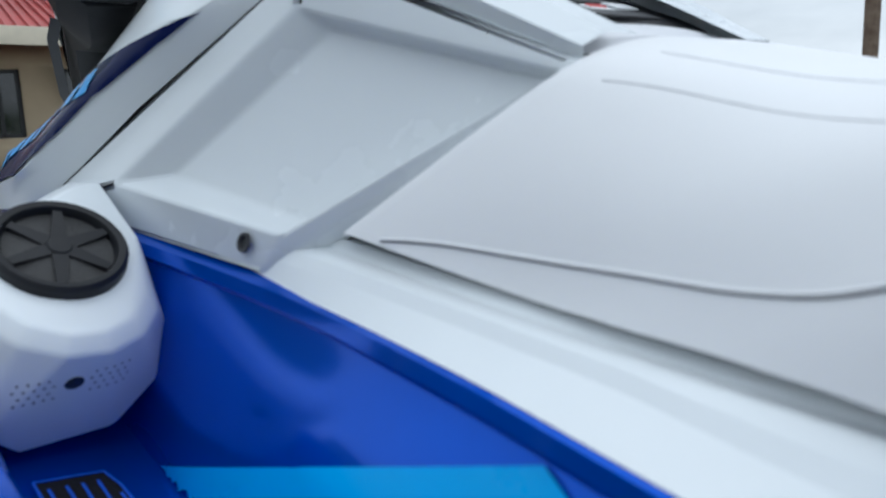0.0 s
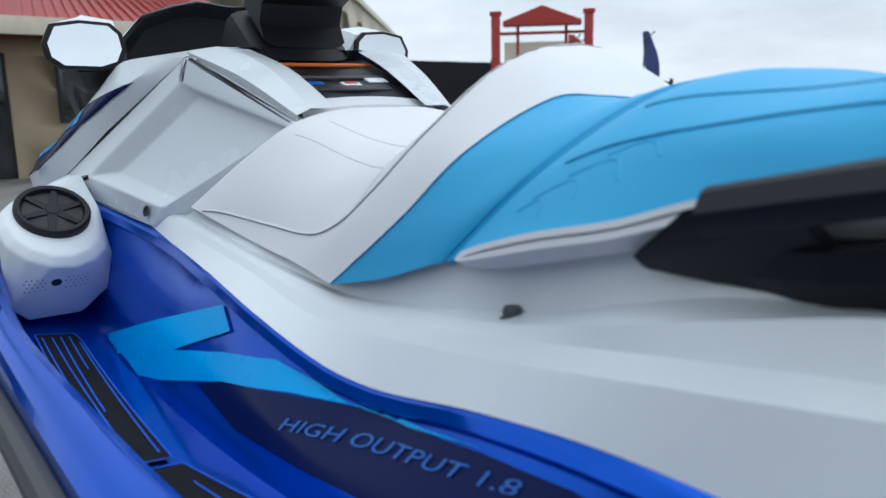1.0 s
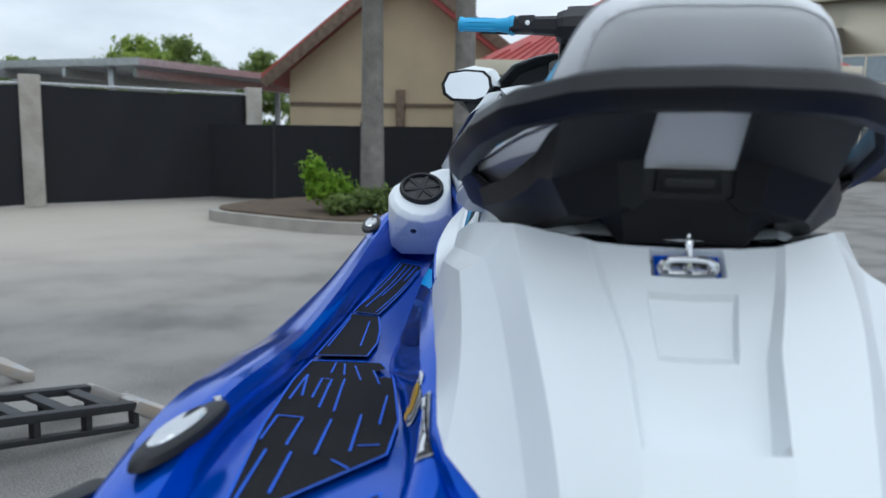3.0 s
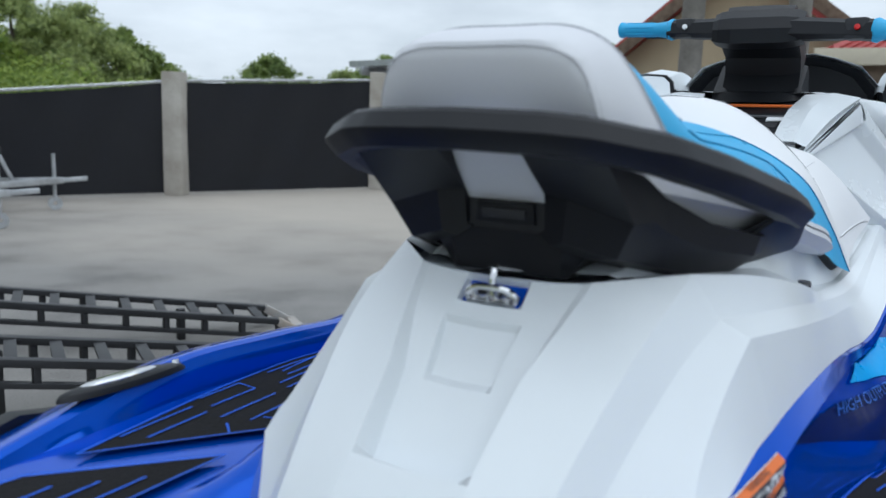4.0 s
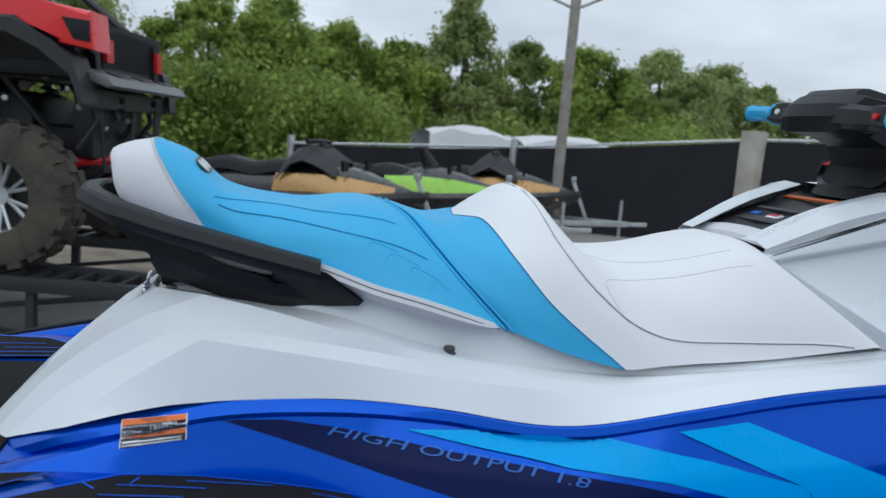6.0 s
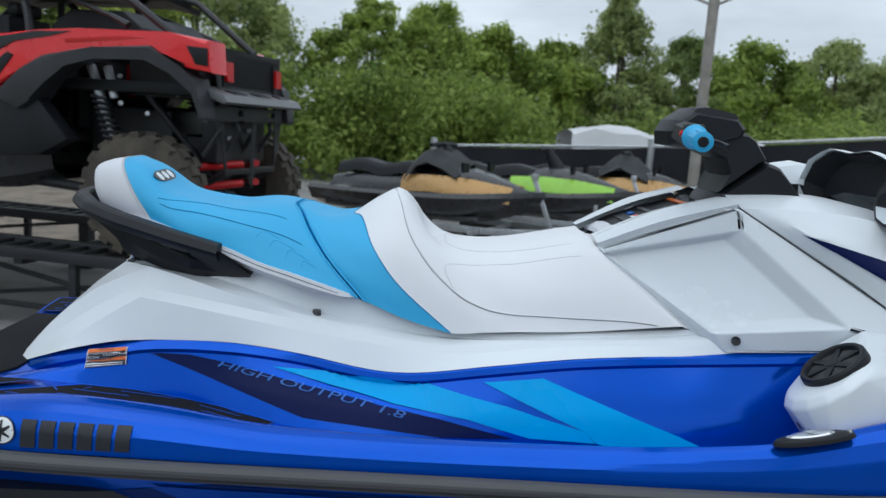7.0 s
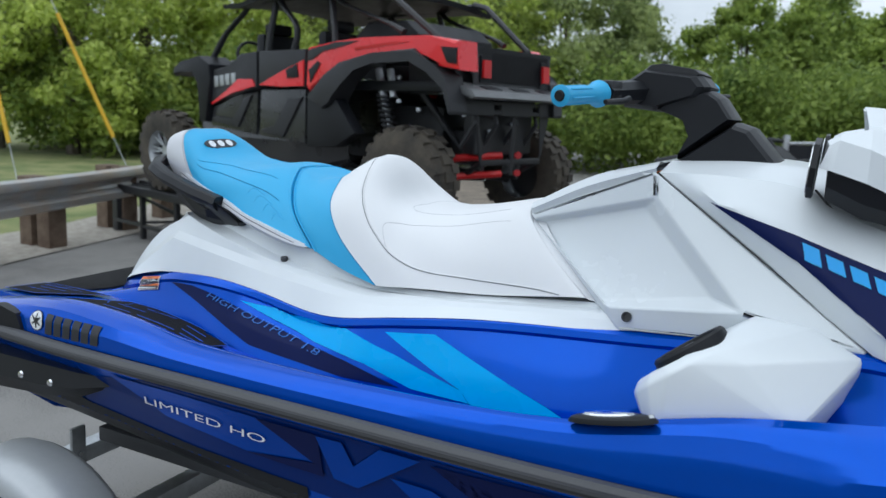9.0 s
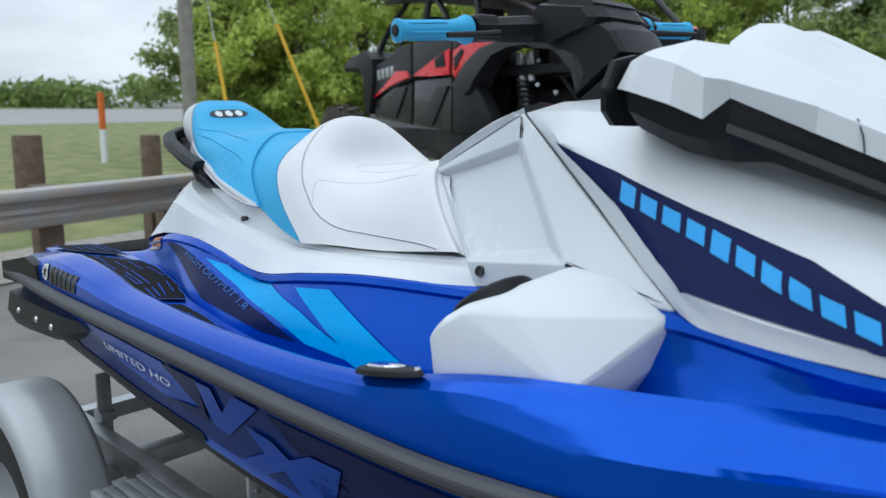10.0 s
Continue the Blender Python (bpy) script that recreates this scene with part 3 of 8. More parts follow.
# tray floor behind the rim, under the foot of the handle
rim = [p for p in tail_rows[0][4:8]]
rim = [Vector((0.010, 0.0, -0.002)), Vector((0.012, 0.06, -0.001))] + rim
grid(deck_bm, [[sk(p) for p in r] for r in both([rim] + [[Vector((x + 0.55 * p.x, p.y * w, z)) for p in rim] for x, w, z in ((0.012, 0.985, -0.010), (0.10, 1.0, -0.012), (0.20, 1.15, -0.016), (0.34, 1.30, -0.03))])])
bmesh.ops.remove_doubles(deck_bm, verts=deck_bm.verts, dist=2e-4)
crease(deck_bm, [spline(deck_up, 70), spline(deck_ridge2, 70), spline(deck_ridge, 70)] + [[r[i] for r in tail_rows] for i in (2, 3, 4, 5, 7, 9, 11)] + [tail_rows[0]])
part("upper_deck", deck_bm, M_white, craft, "white faceted upper deck", angle=16)
# tow hook in its socket
hm = frame_of(sk((0.003, 0, -0.022)), (0, 1, 0), (-0.62, 0, 0.78))
bm = bmesh.new()
prism(bm, [(-0.0325, -0.0135), (0.0325, -0.0135), (0.0325, 0.0135), (-0.0325, 0.0135)], 0.002, hm)
socket = part("hook_socket", bm, M_blue, craft, "dark blue recess for the tow hook")
bm = bmesh.new()
prism(bm, [(-0.030, 0.012), (-0.026, 0.014), (0.026, 0.014), (0.030, 0.012), (0.030, 0.002), (0.024, -0.003), (-0.024, -0.003), (-0.030, 0.002)], 0.005, hm, 0.001)
part("hook_plate", bm, M_steel, socket)
bm = bmesh.new()
arc = [(0.027 * math.copysign(abs(math.cos(a)) ** 0.6, math.cos(a)), 0.008 - 0.006 * math.sin(a), 0.004 + 0.010 * math.sin(a) ** 0.6) for a in np.linspace(0, math.pi, 16)]
tube(bm, [hm @ Vector(p) for p in arc], 0.0038, 10)
part("tow_loop", bm, M_steel, socket)
bm = bmesh.new()
tube(bm, [hm @ Vector((0, 0.008, 0.004)), hm @ Vector((0, -0.002, 0.016)), hm @ Vector((0, -0.013, 0.024)), hm @ Vector((0, -0.020, 0.025))], 0.0036, 10)
part("hook_pin", bm, M_steel, socket)
for x in (-0.023, 0.023, 0.0):
    bm = bmesh.new()
    lathe(bm, [(0.0, 0.009), (0.005, 0.009), (0.007, 0.005)], hm @ Matrix.Translation((x, 0.007, 0)), 12)
    part("bolt", bm, M_steel, socket)
# rubber plugs on the deck
for x, y, z in ((0.544, 0.266, -0.072), (0.107, 0.111, 0.001)):
    for s in (1, -1):
        bm = bmesh.new()
        lathe(bm, [(0.0, 0.014), (0.008, 0.014), (0.010, 0.010), (0.009, 0.005), (0.013, 0.002), (0.013, -0.004)], Matrix.Translation(sk((x, s * y, z))), 16)
        part("deck_plug", bm, M_rubber, craft, "black rubber plug")

# ---- seat ----
R = [
    [(0.036, 0, 0.070), (0.036, 0.06, 0.070), (0.04, 0.09, 0.066), (0.05, 0.10, 0.06), (0.07, 0.105, 0.055), (0.09, 0.11, 0.05)],
    [(-0.030, 0, 0.152), (-0.029, 0.055, 0.152), (-0.024, 0.085, 0.148), (-0.008, 0.102, 0.132), (0.030, 0.106, 0.10), (0.070, 0.105, 0.06)],
    [(-0.068, 0, 0.244), (-0.066, 0.072, 0.242), (-0.060, 0.106, 0.227), (-0.048, 0.124, 0.18), (-0.014, 0.122, 0.124), (0.05, 0.108, 0.065)],
    [(-0.036, 0, 0.264), (-0.034, 0.074, 0.262), (-0.026, 0.112, 0.245), (-0.010, 0.136, 0.19), (0.02, 0.136, 0.12), (0.06, 0.118, 0.055)],
    [(0.004, 0, 0.272), (0.007, 0.072, 0.270), (0.018, 0.114, 0.25), (0.055, 0.148, 0.192), (0.105, 0.168, 0.127), (0.15, 0.160, 0.055)],
    [(0.068, 0, 0.250), (0.069, 0.07, 0.247), (0.078, 0.125, 0.225), (0.112, 0.168, 0.168), (0.152, 0.190, 0.11), (0.20, 0.188, 0.055)],
    [(0.14, 0, 0.193), (0.14, 0.08, 0.192), (0.15, 0.15, 0.179), (0.18, 0.19, 0.14), (0.22, 0.216, 0.095), (0.27, 0.218, 0.050)],
    [(0.27, 0, 0.171), (0.27, 0.08, 0.172), (0.285, 0.155, 0.163), (0.31, 0.212, 0.135), (0.35, 0.242, 0.088), (0.40, 0.268, 0.048)],
    [(0.385, 0, 0.186), (0.39, 0.08, 0.184), (0.41, 0.155, 0.166), (0.435, 0.210, 0.13), (0.47, 0.247, 0.085), (0.52, 0.283, 0.022)],
    [(0.445, 0, 0.179), (0.45, 0.07, 0.177), (0.472, 0.123, 0.164), (0.505, 0.19, 0.124), (0.556, 0.245, 0.066), (0.642, 0.277, -0.020)],
    [(0.450, 0, 0.165), (0.455, 0.066, 0.163), (0.478, 0.116, 0.151), (0.510, 0.178, 0.114), (0.560, 0.232, 0.058), (0.648, 0.262, -0.026)],
]
F = [
    [(0.452, 0, 0.164), (0.457, 0.066, 0.162), (0.480, 0.116, 0.150), (0.512, 0.178, 0.113), (0.562, 0.232, 0.057), (0.650, 0.262, -0.028)],
    [(0.460, 0, 0.177), (0.465, 0.07, 0.175), (0.486, 0.123, 0.162), (0.520, 0.19, 0.121), (0.570, 0.245, 0.063), (0.660, 0.278, -0.026)],
    [(0.535, 0, 0.154), (0.54, 0.07, 0.154), (0.56, 0.13, 0.150), (0.60, 0.212, 0.11), (0.66, 0.264, 0.035), (0.76, 0.296, -0.060)],
    [(0.60, 0, 0.156), (0.61, 0.06, 0.161), (0.633, 0.123, 0.160), (0.672, 0.230, 0.098), (0.738, 0.276, 0.02), (0.874, 0.311, -0.086)],
    [(0.665, 0, 0.204), (0.67, 0.07, 0.202), (0.684, 0.137, 0.180), (0.722, 0.232, 0.108), (0.785, 0.276, 0.022), (0.912, 0.309, -0.084)],
    [(0.722, 0, 0.232), (0.727, 0.08, 0.222), (0.742, 0.145, 0.188), (0.772, 0.226, 0.11), (0.835, 0.272, 0.025), (0.955, 0.306, -0.080)],
    [(0.766, 0, 0.196), (0.772, 0.08, 0.186), (0.782, 0.145, 0.158), (0.82, 0.218, 0.098), (0.88, 0.266, 0.018), (0.99, 0.304, -0.078)],
    [(0.800, 0, 0.118), (0.812, 0.08, 0.117), (0.84, 0.15, 0.108), (0.88, 0.212, 0.072), (0.935, 0.260, 0.008), (1.03, 0.303, -0.075)],
    [(0.86, 0, 0.098), (0.87, 0.08, 0.098), (0.90, 0.155, 0.090), (0.94, 0.215, 0.058), (0.995, 0.262, 0.002), (1.09, 0.303, -0.072)],
    [(1.02, 0, 0.109), (1.02, 0.08, 0.107), (1.03, 0.158, 0.090), (1.06, 0.217, 0.058), (1.11, 0.266, 0.008), (1.20, 0.303, -0.064)],
    [(1.228, 0, 0.149), (1.23, 0.09, 0.147), (1.236, 0.185, 0.126), (1.290, 0.242, 0.077), (1.352, 0.281, 0.026), (1.430, 0.320, -0.032)],
    [(1.236, 0, 0.135), (1.238, 0.09, 0.133), (1.246, 0.178, 0.113), (1.298, 0.232, 0.066), (1.358, 0.270, 0.018), (1.436, 0.307, -0.038)],
]
back = part("backrest", loft(R[:5], 20, 6), M_vinyl_grey, craft, "pale grey vinyl backrest wings")
part("rear_cushion", loft(R[4:], 20, 6), M_cyan, craft, "cyan vinyl passenger seat with embossed chevrons")
part("front_cushion", loft(F[:4], 20, 6), M_cyan, craft)
saddle = part("saddle", loft(F[3:] + [[(x + 0.035, y * 0.99, z - 0.006) for x, y, z in F[-1]]], 20, 6), M_vinyl, craft, "white vinyl rider's saddle with bolster")


def on_loft(secs, u, v, across=20):
    """A point on a lofted skin: u counts sections, v runs 0..1 from the middle outwards."""
    cols = [spline(s, across) for s in secs]
    k = v * (across - 1)
    i = min(int(k), across - 2)
    line_ = spline([c[i].lerp(c[i + 1], k - i) for c in cols], (len(secs) - 1) * 6 + 1)
    q = u * 6
    j = min(int(q), len(line_) - 2)
    return line_[j].lerp(line_[j + 1], q - j)


def section_seam(name, sec, mat, parent, r=0.001, lift=0.0006, toward=None, share=0.0, n=40):
    """Stitching along one cross-section, or a share of the way to the next one."""
    pts = spline(sec, n)
    if toward is not None:
        pts = [p.lerp(q, share) for p, q in zip(pts, spline(toward, n))]
    for s in (1, -1):
        bm = bmesh.new()
        tube(bm, [sk((p[0], s * p[1], p[2])) + Vector((0, s * lift, lift)) for p in pts], r, 5)
        part(name, bm, mat, parent)


def seam(name, secs, uv, mat, parent, r=0.0016, lift=0.0006, n=40):
    """A line of stitching on a skin, on both sides."""
    pts = [on_loft(secs, p[0], p[1]) for p in spline([(u, v, 0) for u, v in uv], n)]
    for s in (1, -1):
        bm = bmesh.new()
        tube(bm, [sk((p[0], s * p[1], p[2])) + Vector((0, s * lift, lift)) for p in pts], r, 5)
        part(name, bm, mat, parent)


section_seam("seam", R[4], M_thread_grey, back, 0.0006, 0.0003)
section_seam("seam", R[4], M_stitch, back, 0.0007, 0.0012, R[3], 0.10)
section_seam("seam", R[2], M_thread_grey, back, 0.0006, 0.0003)
section_seam("seam", R[2], M_stitch, back, 0.0007, 0.0012, R[3], 0.14)
rear = bpy.data.objects["rear_cushion"]
seam("seam", R, [(4.3, 0.56), (5.7, 0.54), (6.6, 0.58), (7.5, 0.63), (9, 0.68)], M_thread_blue, rear, 0.0010)
seam("seam", R, [(4.4, 0.51), (5.4, 0.43), (6.5, 0.37), (7.35, 0.42), (8.1, 0.46), (9, 0.47)], M_thread_blue, rear, 0.0007)
section_seam("piping", R[9], M_cyan, rear, 0.0028, 0.0)
fc = bpy.data.objects["front_cushion"]
section_seam("piping", F[1], M_cyan, fc, 0.0028, 0.0)
section_seam("seam", F[3], M_thread_blue, fc, 0.0010)
main_line = [(3.55, 0), (3.62, 0.08), (3.72, 0.28), (3.79, 0.40), (4.0, 0.58), (4.25, 0.68), (4.49, 0.77), (5.0, 0.84), (5.5, 0.865), (7.1, 0.885), (8.9, 0.935), (9.6, 0.965), (10.0, 0.99)]
seam("seam", F, main_line, M_thread, saddle, 0.0007, n=70)
seam("piping", F, [(u + 0.06, v - 0.008) for u, v in main_line], M_vinyl, saddle, 0.0017, 0.0, n=70)
seam("seam", F, [(10, 0.45), (9.4, 0.44), (8.7, 0.44), (7.8, 0.45), (6.8, 0.47), (5.9, 0.50), (5.1, 0.54), (4.75, 0.57), (4.6, 0.61), (4.52, 0.69), (4.45, 0.78)], M_thread_grey, saddle, 0.0005, 0.0001, n=60)
seam("seam", F, [(10, 0.31), (9.45, 0.31), (7.56, 0.31), (6.4, 0.315), (6.05, 0.28), (5.99, 0.2), (6.1, 0.1), (6.2, 0.0)], M_thread_grey, saddle, 0.0005, 0.0001, n=60)
# embossed chevrons on the passenger seat
for s in (1, -1):
    for a, b, c in (((7.2, 0.72), (7.7, 0.66), (8.15, 0.70)), ((7.35, 0.80), (7.9, 0.72), (8.45, 0.76)), ((7.7, 0.86), (8.2, 0.78), (8.75, 0.82)), ((8.0, 0.92), (8.45, 0.84), (8.8, 0.86))):
        bm = bmesh.new()
        pts = [on_loft(R, p[0], p[1]) for p in spline([(*a, 0), (*b, 0), (*c, 0)], 12)]
        tube(bm, [sk((p[0], s * (p[1] - 0.0014), p[2] - 0.0004)) for p in pts], 0.0024, 6)
        part("embossing", bm, M_cyan, rear)
# pale skirt under the passenger seat
for s in (1, -1):
    bm = bmesh.new()
    top = spline([(0.03, 0.140, 0.140), (0.12, 0.185, 0.122), (0.22, 0.222, 0.098), (0.32, 0.255, 0.076), (0.40, 0.272, 0.050), (0.468, 0.288, 0.035), (0.531, 0.294, 0.018), (0.60, 0.288, -0.004), (0.632, 0.272, -0.016)], 24)
    bot = spline([(0.03, 0.125, 0.075), (0.12, 0.165, 0.062), (0.22, 0.205, 0.052), (0.32, 0.245, 0.045), (0.40, 0.262, 0.022), (0.468, 0.279, 0.006), (0.531, 0.285, -0.010), (0.60, 0.280, -0.022), (0.632, 0.268, -0.022)], 24)
    rows = [[sk((q[0], s * (q[1] - 0.03), q[2])) for q in top], [sk((q[0], s * q[1], q[2] + 0.003)) for q in top], [sk((q[0], s * (q[1] + 0.006), q[2] * 0.5 + b[2] * 0.5)) for q, b in zip(top, bot)], [sk((q[0], s * q[1], q[2])) for q in bot], [sk((q[0], s * (q[1] - 0.04), q[2])) for q in bot]]
    grid(bm, rows)
    skirt = part("seat_skirt", bm, M_vinyl_grey, craft, "pale vinyl skirt with dark stitching")
    bm = bmesh.new()
    tube(bm, [sk((q[0], s * (q[1] + 0.003), q[2] - 0.005)) for q in top], 0.0012, 5)
    part("seam", bm, M_thread, skirt)
# safety label on the backrest
bm = bmesh.new()
lm = frame_of(sk((0.094, -0.030, 0.2285)), (0.02, -1, 0.0), (0.69, -0.02, 0.72))
prism(bm, [(0.045 * math.cos(a) + (0.022 if math.cos(a) > 0 else -0.022), 0.017 * math.sin(a)) for a in np.linspace(0, 2 * math.pi, 20, endpoint=False)], 0.0012, lm)
tag = part("safety_label", bm, M_text_dark, craft, "black oval label with pale pictograms")
for dx in (-0.036, 0.0, 0.036):
    bm = bmesh.new()
    lathe(bm, [(0.0, 0.002), (0.0125, 0.002), (0.0125, 0.001)], lm @ Matrix.Translation((dx, 0, 0)), 14)
    part("pictogram", bm, M_text_white, tag)

# ---- grab handle ----
def sweep(path, prof):
    """A profile of (out, up) swept along a path; out points away from the middle line."""
    bm = bmesh.new()
    ps = [Vector(p) for p in path]
    rows = []
    for i, p in enumerate(ps):
        d = (ps[min(i + 1, len(ps) - 1)] - ps[max(i - 1, 0)]).normalized()
        o = d.cross(Vector((0, 0, 1))).normalized()
        if o.dot(Vector((p.x - 0.25, p.y, 0))) < 0:
            o = -o
        up = Vector((0, 0, 1))
        rows.append([sk(p + o * a + up * b) for a, b in prof])
    vs = grid(bm, rows, close=True)
    bm.faces.new(vs[0])
    bm.faces.new(vs[-1])
    return bm


half = [(0.304, 0.270, 0.071), (0.20, 0.262, 0.094), (0.05, 0.226, 0.126), (-0.036, 0.187, 0.146), (-0.086, 0.125, 0.159), (-0.100, 0.09, 0.162), (-0.110, 0.0, 0.164)]
dense = []
for a, b in zip(half, half[1:]):
    dense += [Vector(a).lerp(Vector(b), k / 4) for k in range(4)]
dense.append(Vector(half[-1]))
full = dense + [Vector((p.x, -p.y, p.z)) for p in reversed(dense[:-1])]
handle = part("grab_handle", sweep(full, [(-0.022, 0.014), (-0.018, 0.020), (0.004, 0.020), (0.012, 0.016), (0.022, 0.0), (0.020, -0.006), (0.008, -0.020), (-0.010, -0.022), (-0.020, -0.014)]), M_black, craft, "black plastic passenger grab handle", angle=24)
for s in (1, -1):
    # front end block of the handle
    bm = bmesh.new()
    out = [(0.282, 0.287, 0.086), (0.318, 0.288, 0.074), (0.384, 0.270, 0.022), (0.376, 0.260, 0.010), (0.285, 0.214, -0.003), (0.238, 0.203, 0.008), (0.222, 0.234, 0.048), (0.226, 0.262, 0.074), (0.245, 0.280, 0.084)]
    a = [bm.verts.new(sk((x, s * y, z))) for x, y, z in out]
    b = [bm.verts.new(sk((x - 0.004, s * (y - 0.040), z - (0.024 if z > 0.07 else 0.010 if z > 0.04 else 0.0)))) for x, y, z in out]
    hub_ = bm.verts.new(sk((0.29, s * 0.266, 0.045)))
    bm.faces.new(b[::-1])
    for i in range(len(out)):
        j = (i + 1) % len(out)
        bm.faces.new((a[i], b[i], b[j], a[j]))
        bm.faces.new((a[i], a[j], hub_))
    bmesh.ops.bevel(bm, geom=[e for e in bm.edges if e.verts[0] in a and e.verts[1] in a], offset=0.005, segments=2, affect="EDGES", clamp_overlap=True)
    part("handle_end", bm, M_black, handle, angle=24)
    # moulded body: rear cheek, side web under the slot
    levels = [
        [(-0.040, 0.060, 0.152), (-0.056, 0.060, 0.152), (-0.066, 0.084, 0.152), (-0.056, 0.136, 0.142), (0.025, 0.144, 0.122), (0.065, 0.158, 0.098), (0.14, 0.194, 0.066), (0.229, 0.232, 0.048), (0.292, 0.238, 0.045)],
        [(0.036, 0.060, 0.100), (0.020, 0.060, 0.100), (0.012, 0.082, 0.098), (0.022, 0.142, 0.078), (0.052, 0.152, 0.074), (0.080, 0.164, 0.060), (0.14, 0.190, 0.040), (0.229, 0.226, 0.026), (0.292, 0.226, 0.022)],
        [(0.042, 0.058, 0.050), (0.026, 0.060, 0.050), (0.018, 0.076, 0.049), (0.036, 0.124, 0.038), (0.064, 0.138, 0.033), (0.092, 0.150, 0.026), (0.14, 0.168, 0.014), (0.229, 0.198, 0.003), (0.288, 0.204, 0.004)],
        [(0.046, 0.050, 0.044), (0.028, 0.050, 0.044), (0.026, 0.060, 0.044), (0.034, 0.096, 0.036), (0.072, 0.108, 0.027), (0.10, 0.118, 0.02), (0.14, 0.140, 0.008), (0.229, 0.170, 0.0), (0.288, 0.180, 0.002)],
    ]
    bm = bmesh.new()
    grid(bm, [[sk((x, s * y, z)) for x, y, z in lv] for lv in levels])
    web = part("handle_body", thicken(bm, 0.010), M_black, handle, angle=20)
# foot on the deck and panel with the seat latch
foot = [[(0.022, 0.0), (0.020, 0.074), (0.034, 0.112), (0.085, 0.105), (0.085, 0.0)], [(0.026, 0.0), (0.024, 0.068), (0.036, 0.086), (0.088, 0.080), (0.088, 0.0)], [(0.030, 0.0), (0.028, 0.066), (0.038, 0.071), (0.084, 0.064), (0.084, 0.0)]]
bm = bmesh.new()
loops = []
for lv, zf, zb in zip(foot, (0.050, 0.022, 0.001), (0.030, 0.010, -0.006)):
    half_l = [(x, y, zf + (zb - zf) * (x - 0.02) / 0.07) for x, y in lv]
    loops.append([sk((x, -y, z)) for x, y, z in half_l] + [sk(p) for p in reversed(half_l[1:-1])])
vs = grid(bm, loops, close=True)
bm.faces.new(vs[0])
bm.faces.new(vs[-1])
part("handle_foot", bm, M_black, handle, angle=18)
bm = bmesh.new()
rows = [[sk((x, y, z)) for y in (-0.057, 0.057)] for x, z in ((0.08, 0.090), (0.028, 0.090), (0.024, 0.084), (0.026, 0.030), (0.034, 0.012))]
grid(bm, rows)
tub = part("latch_panel", thicken(bm, 0.006), M_dark, handle, "charcoal panel with the seat latch")
lm2 = frame_of(sk((0.026, 0, 0.070)), (0, 1, 0), (-0.99, 0, -0.12))
bm = bmesh.new()
prism(bm, [(-0.032, -0.012), (0.032, -0.012), (0.034, 0.010), (-0.034, 0.010)], 0.008, lm2, 0.002)
latch = part("seat_latch", bm, M_black, handle, "black seat latch")
bm = bmesh.new()
box(bm, (-0.025, -0.006, 0.006), (0.025, 0.004, 0.012), 0.002, lm2)
part("latch_lip", bm, M_dark, latch)

# ---- front body: side panels, console, hood ----
def mix(a, b, t):
    return tuple(p + (q - p) * t for p, q in zip(a, b))


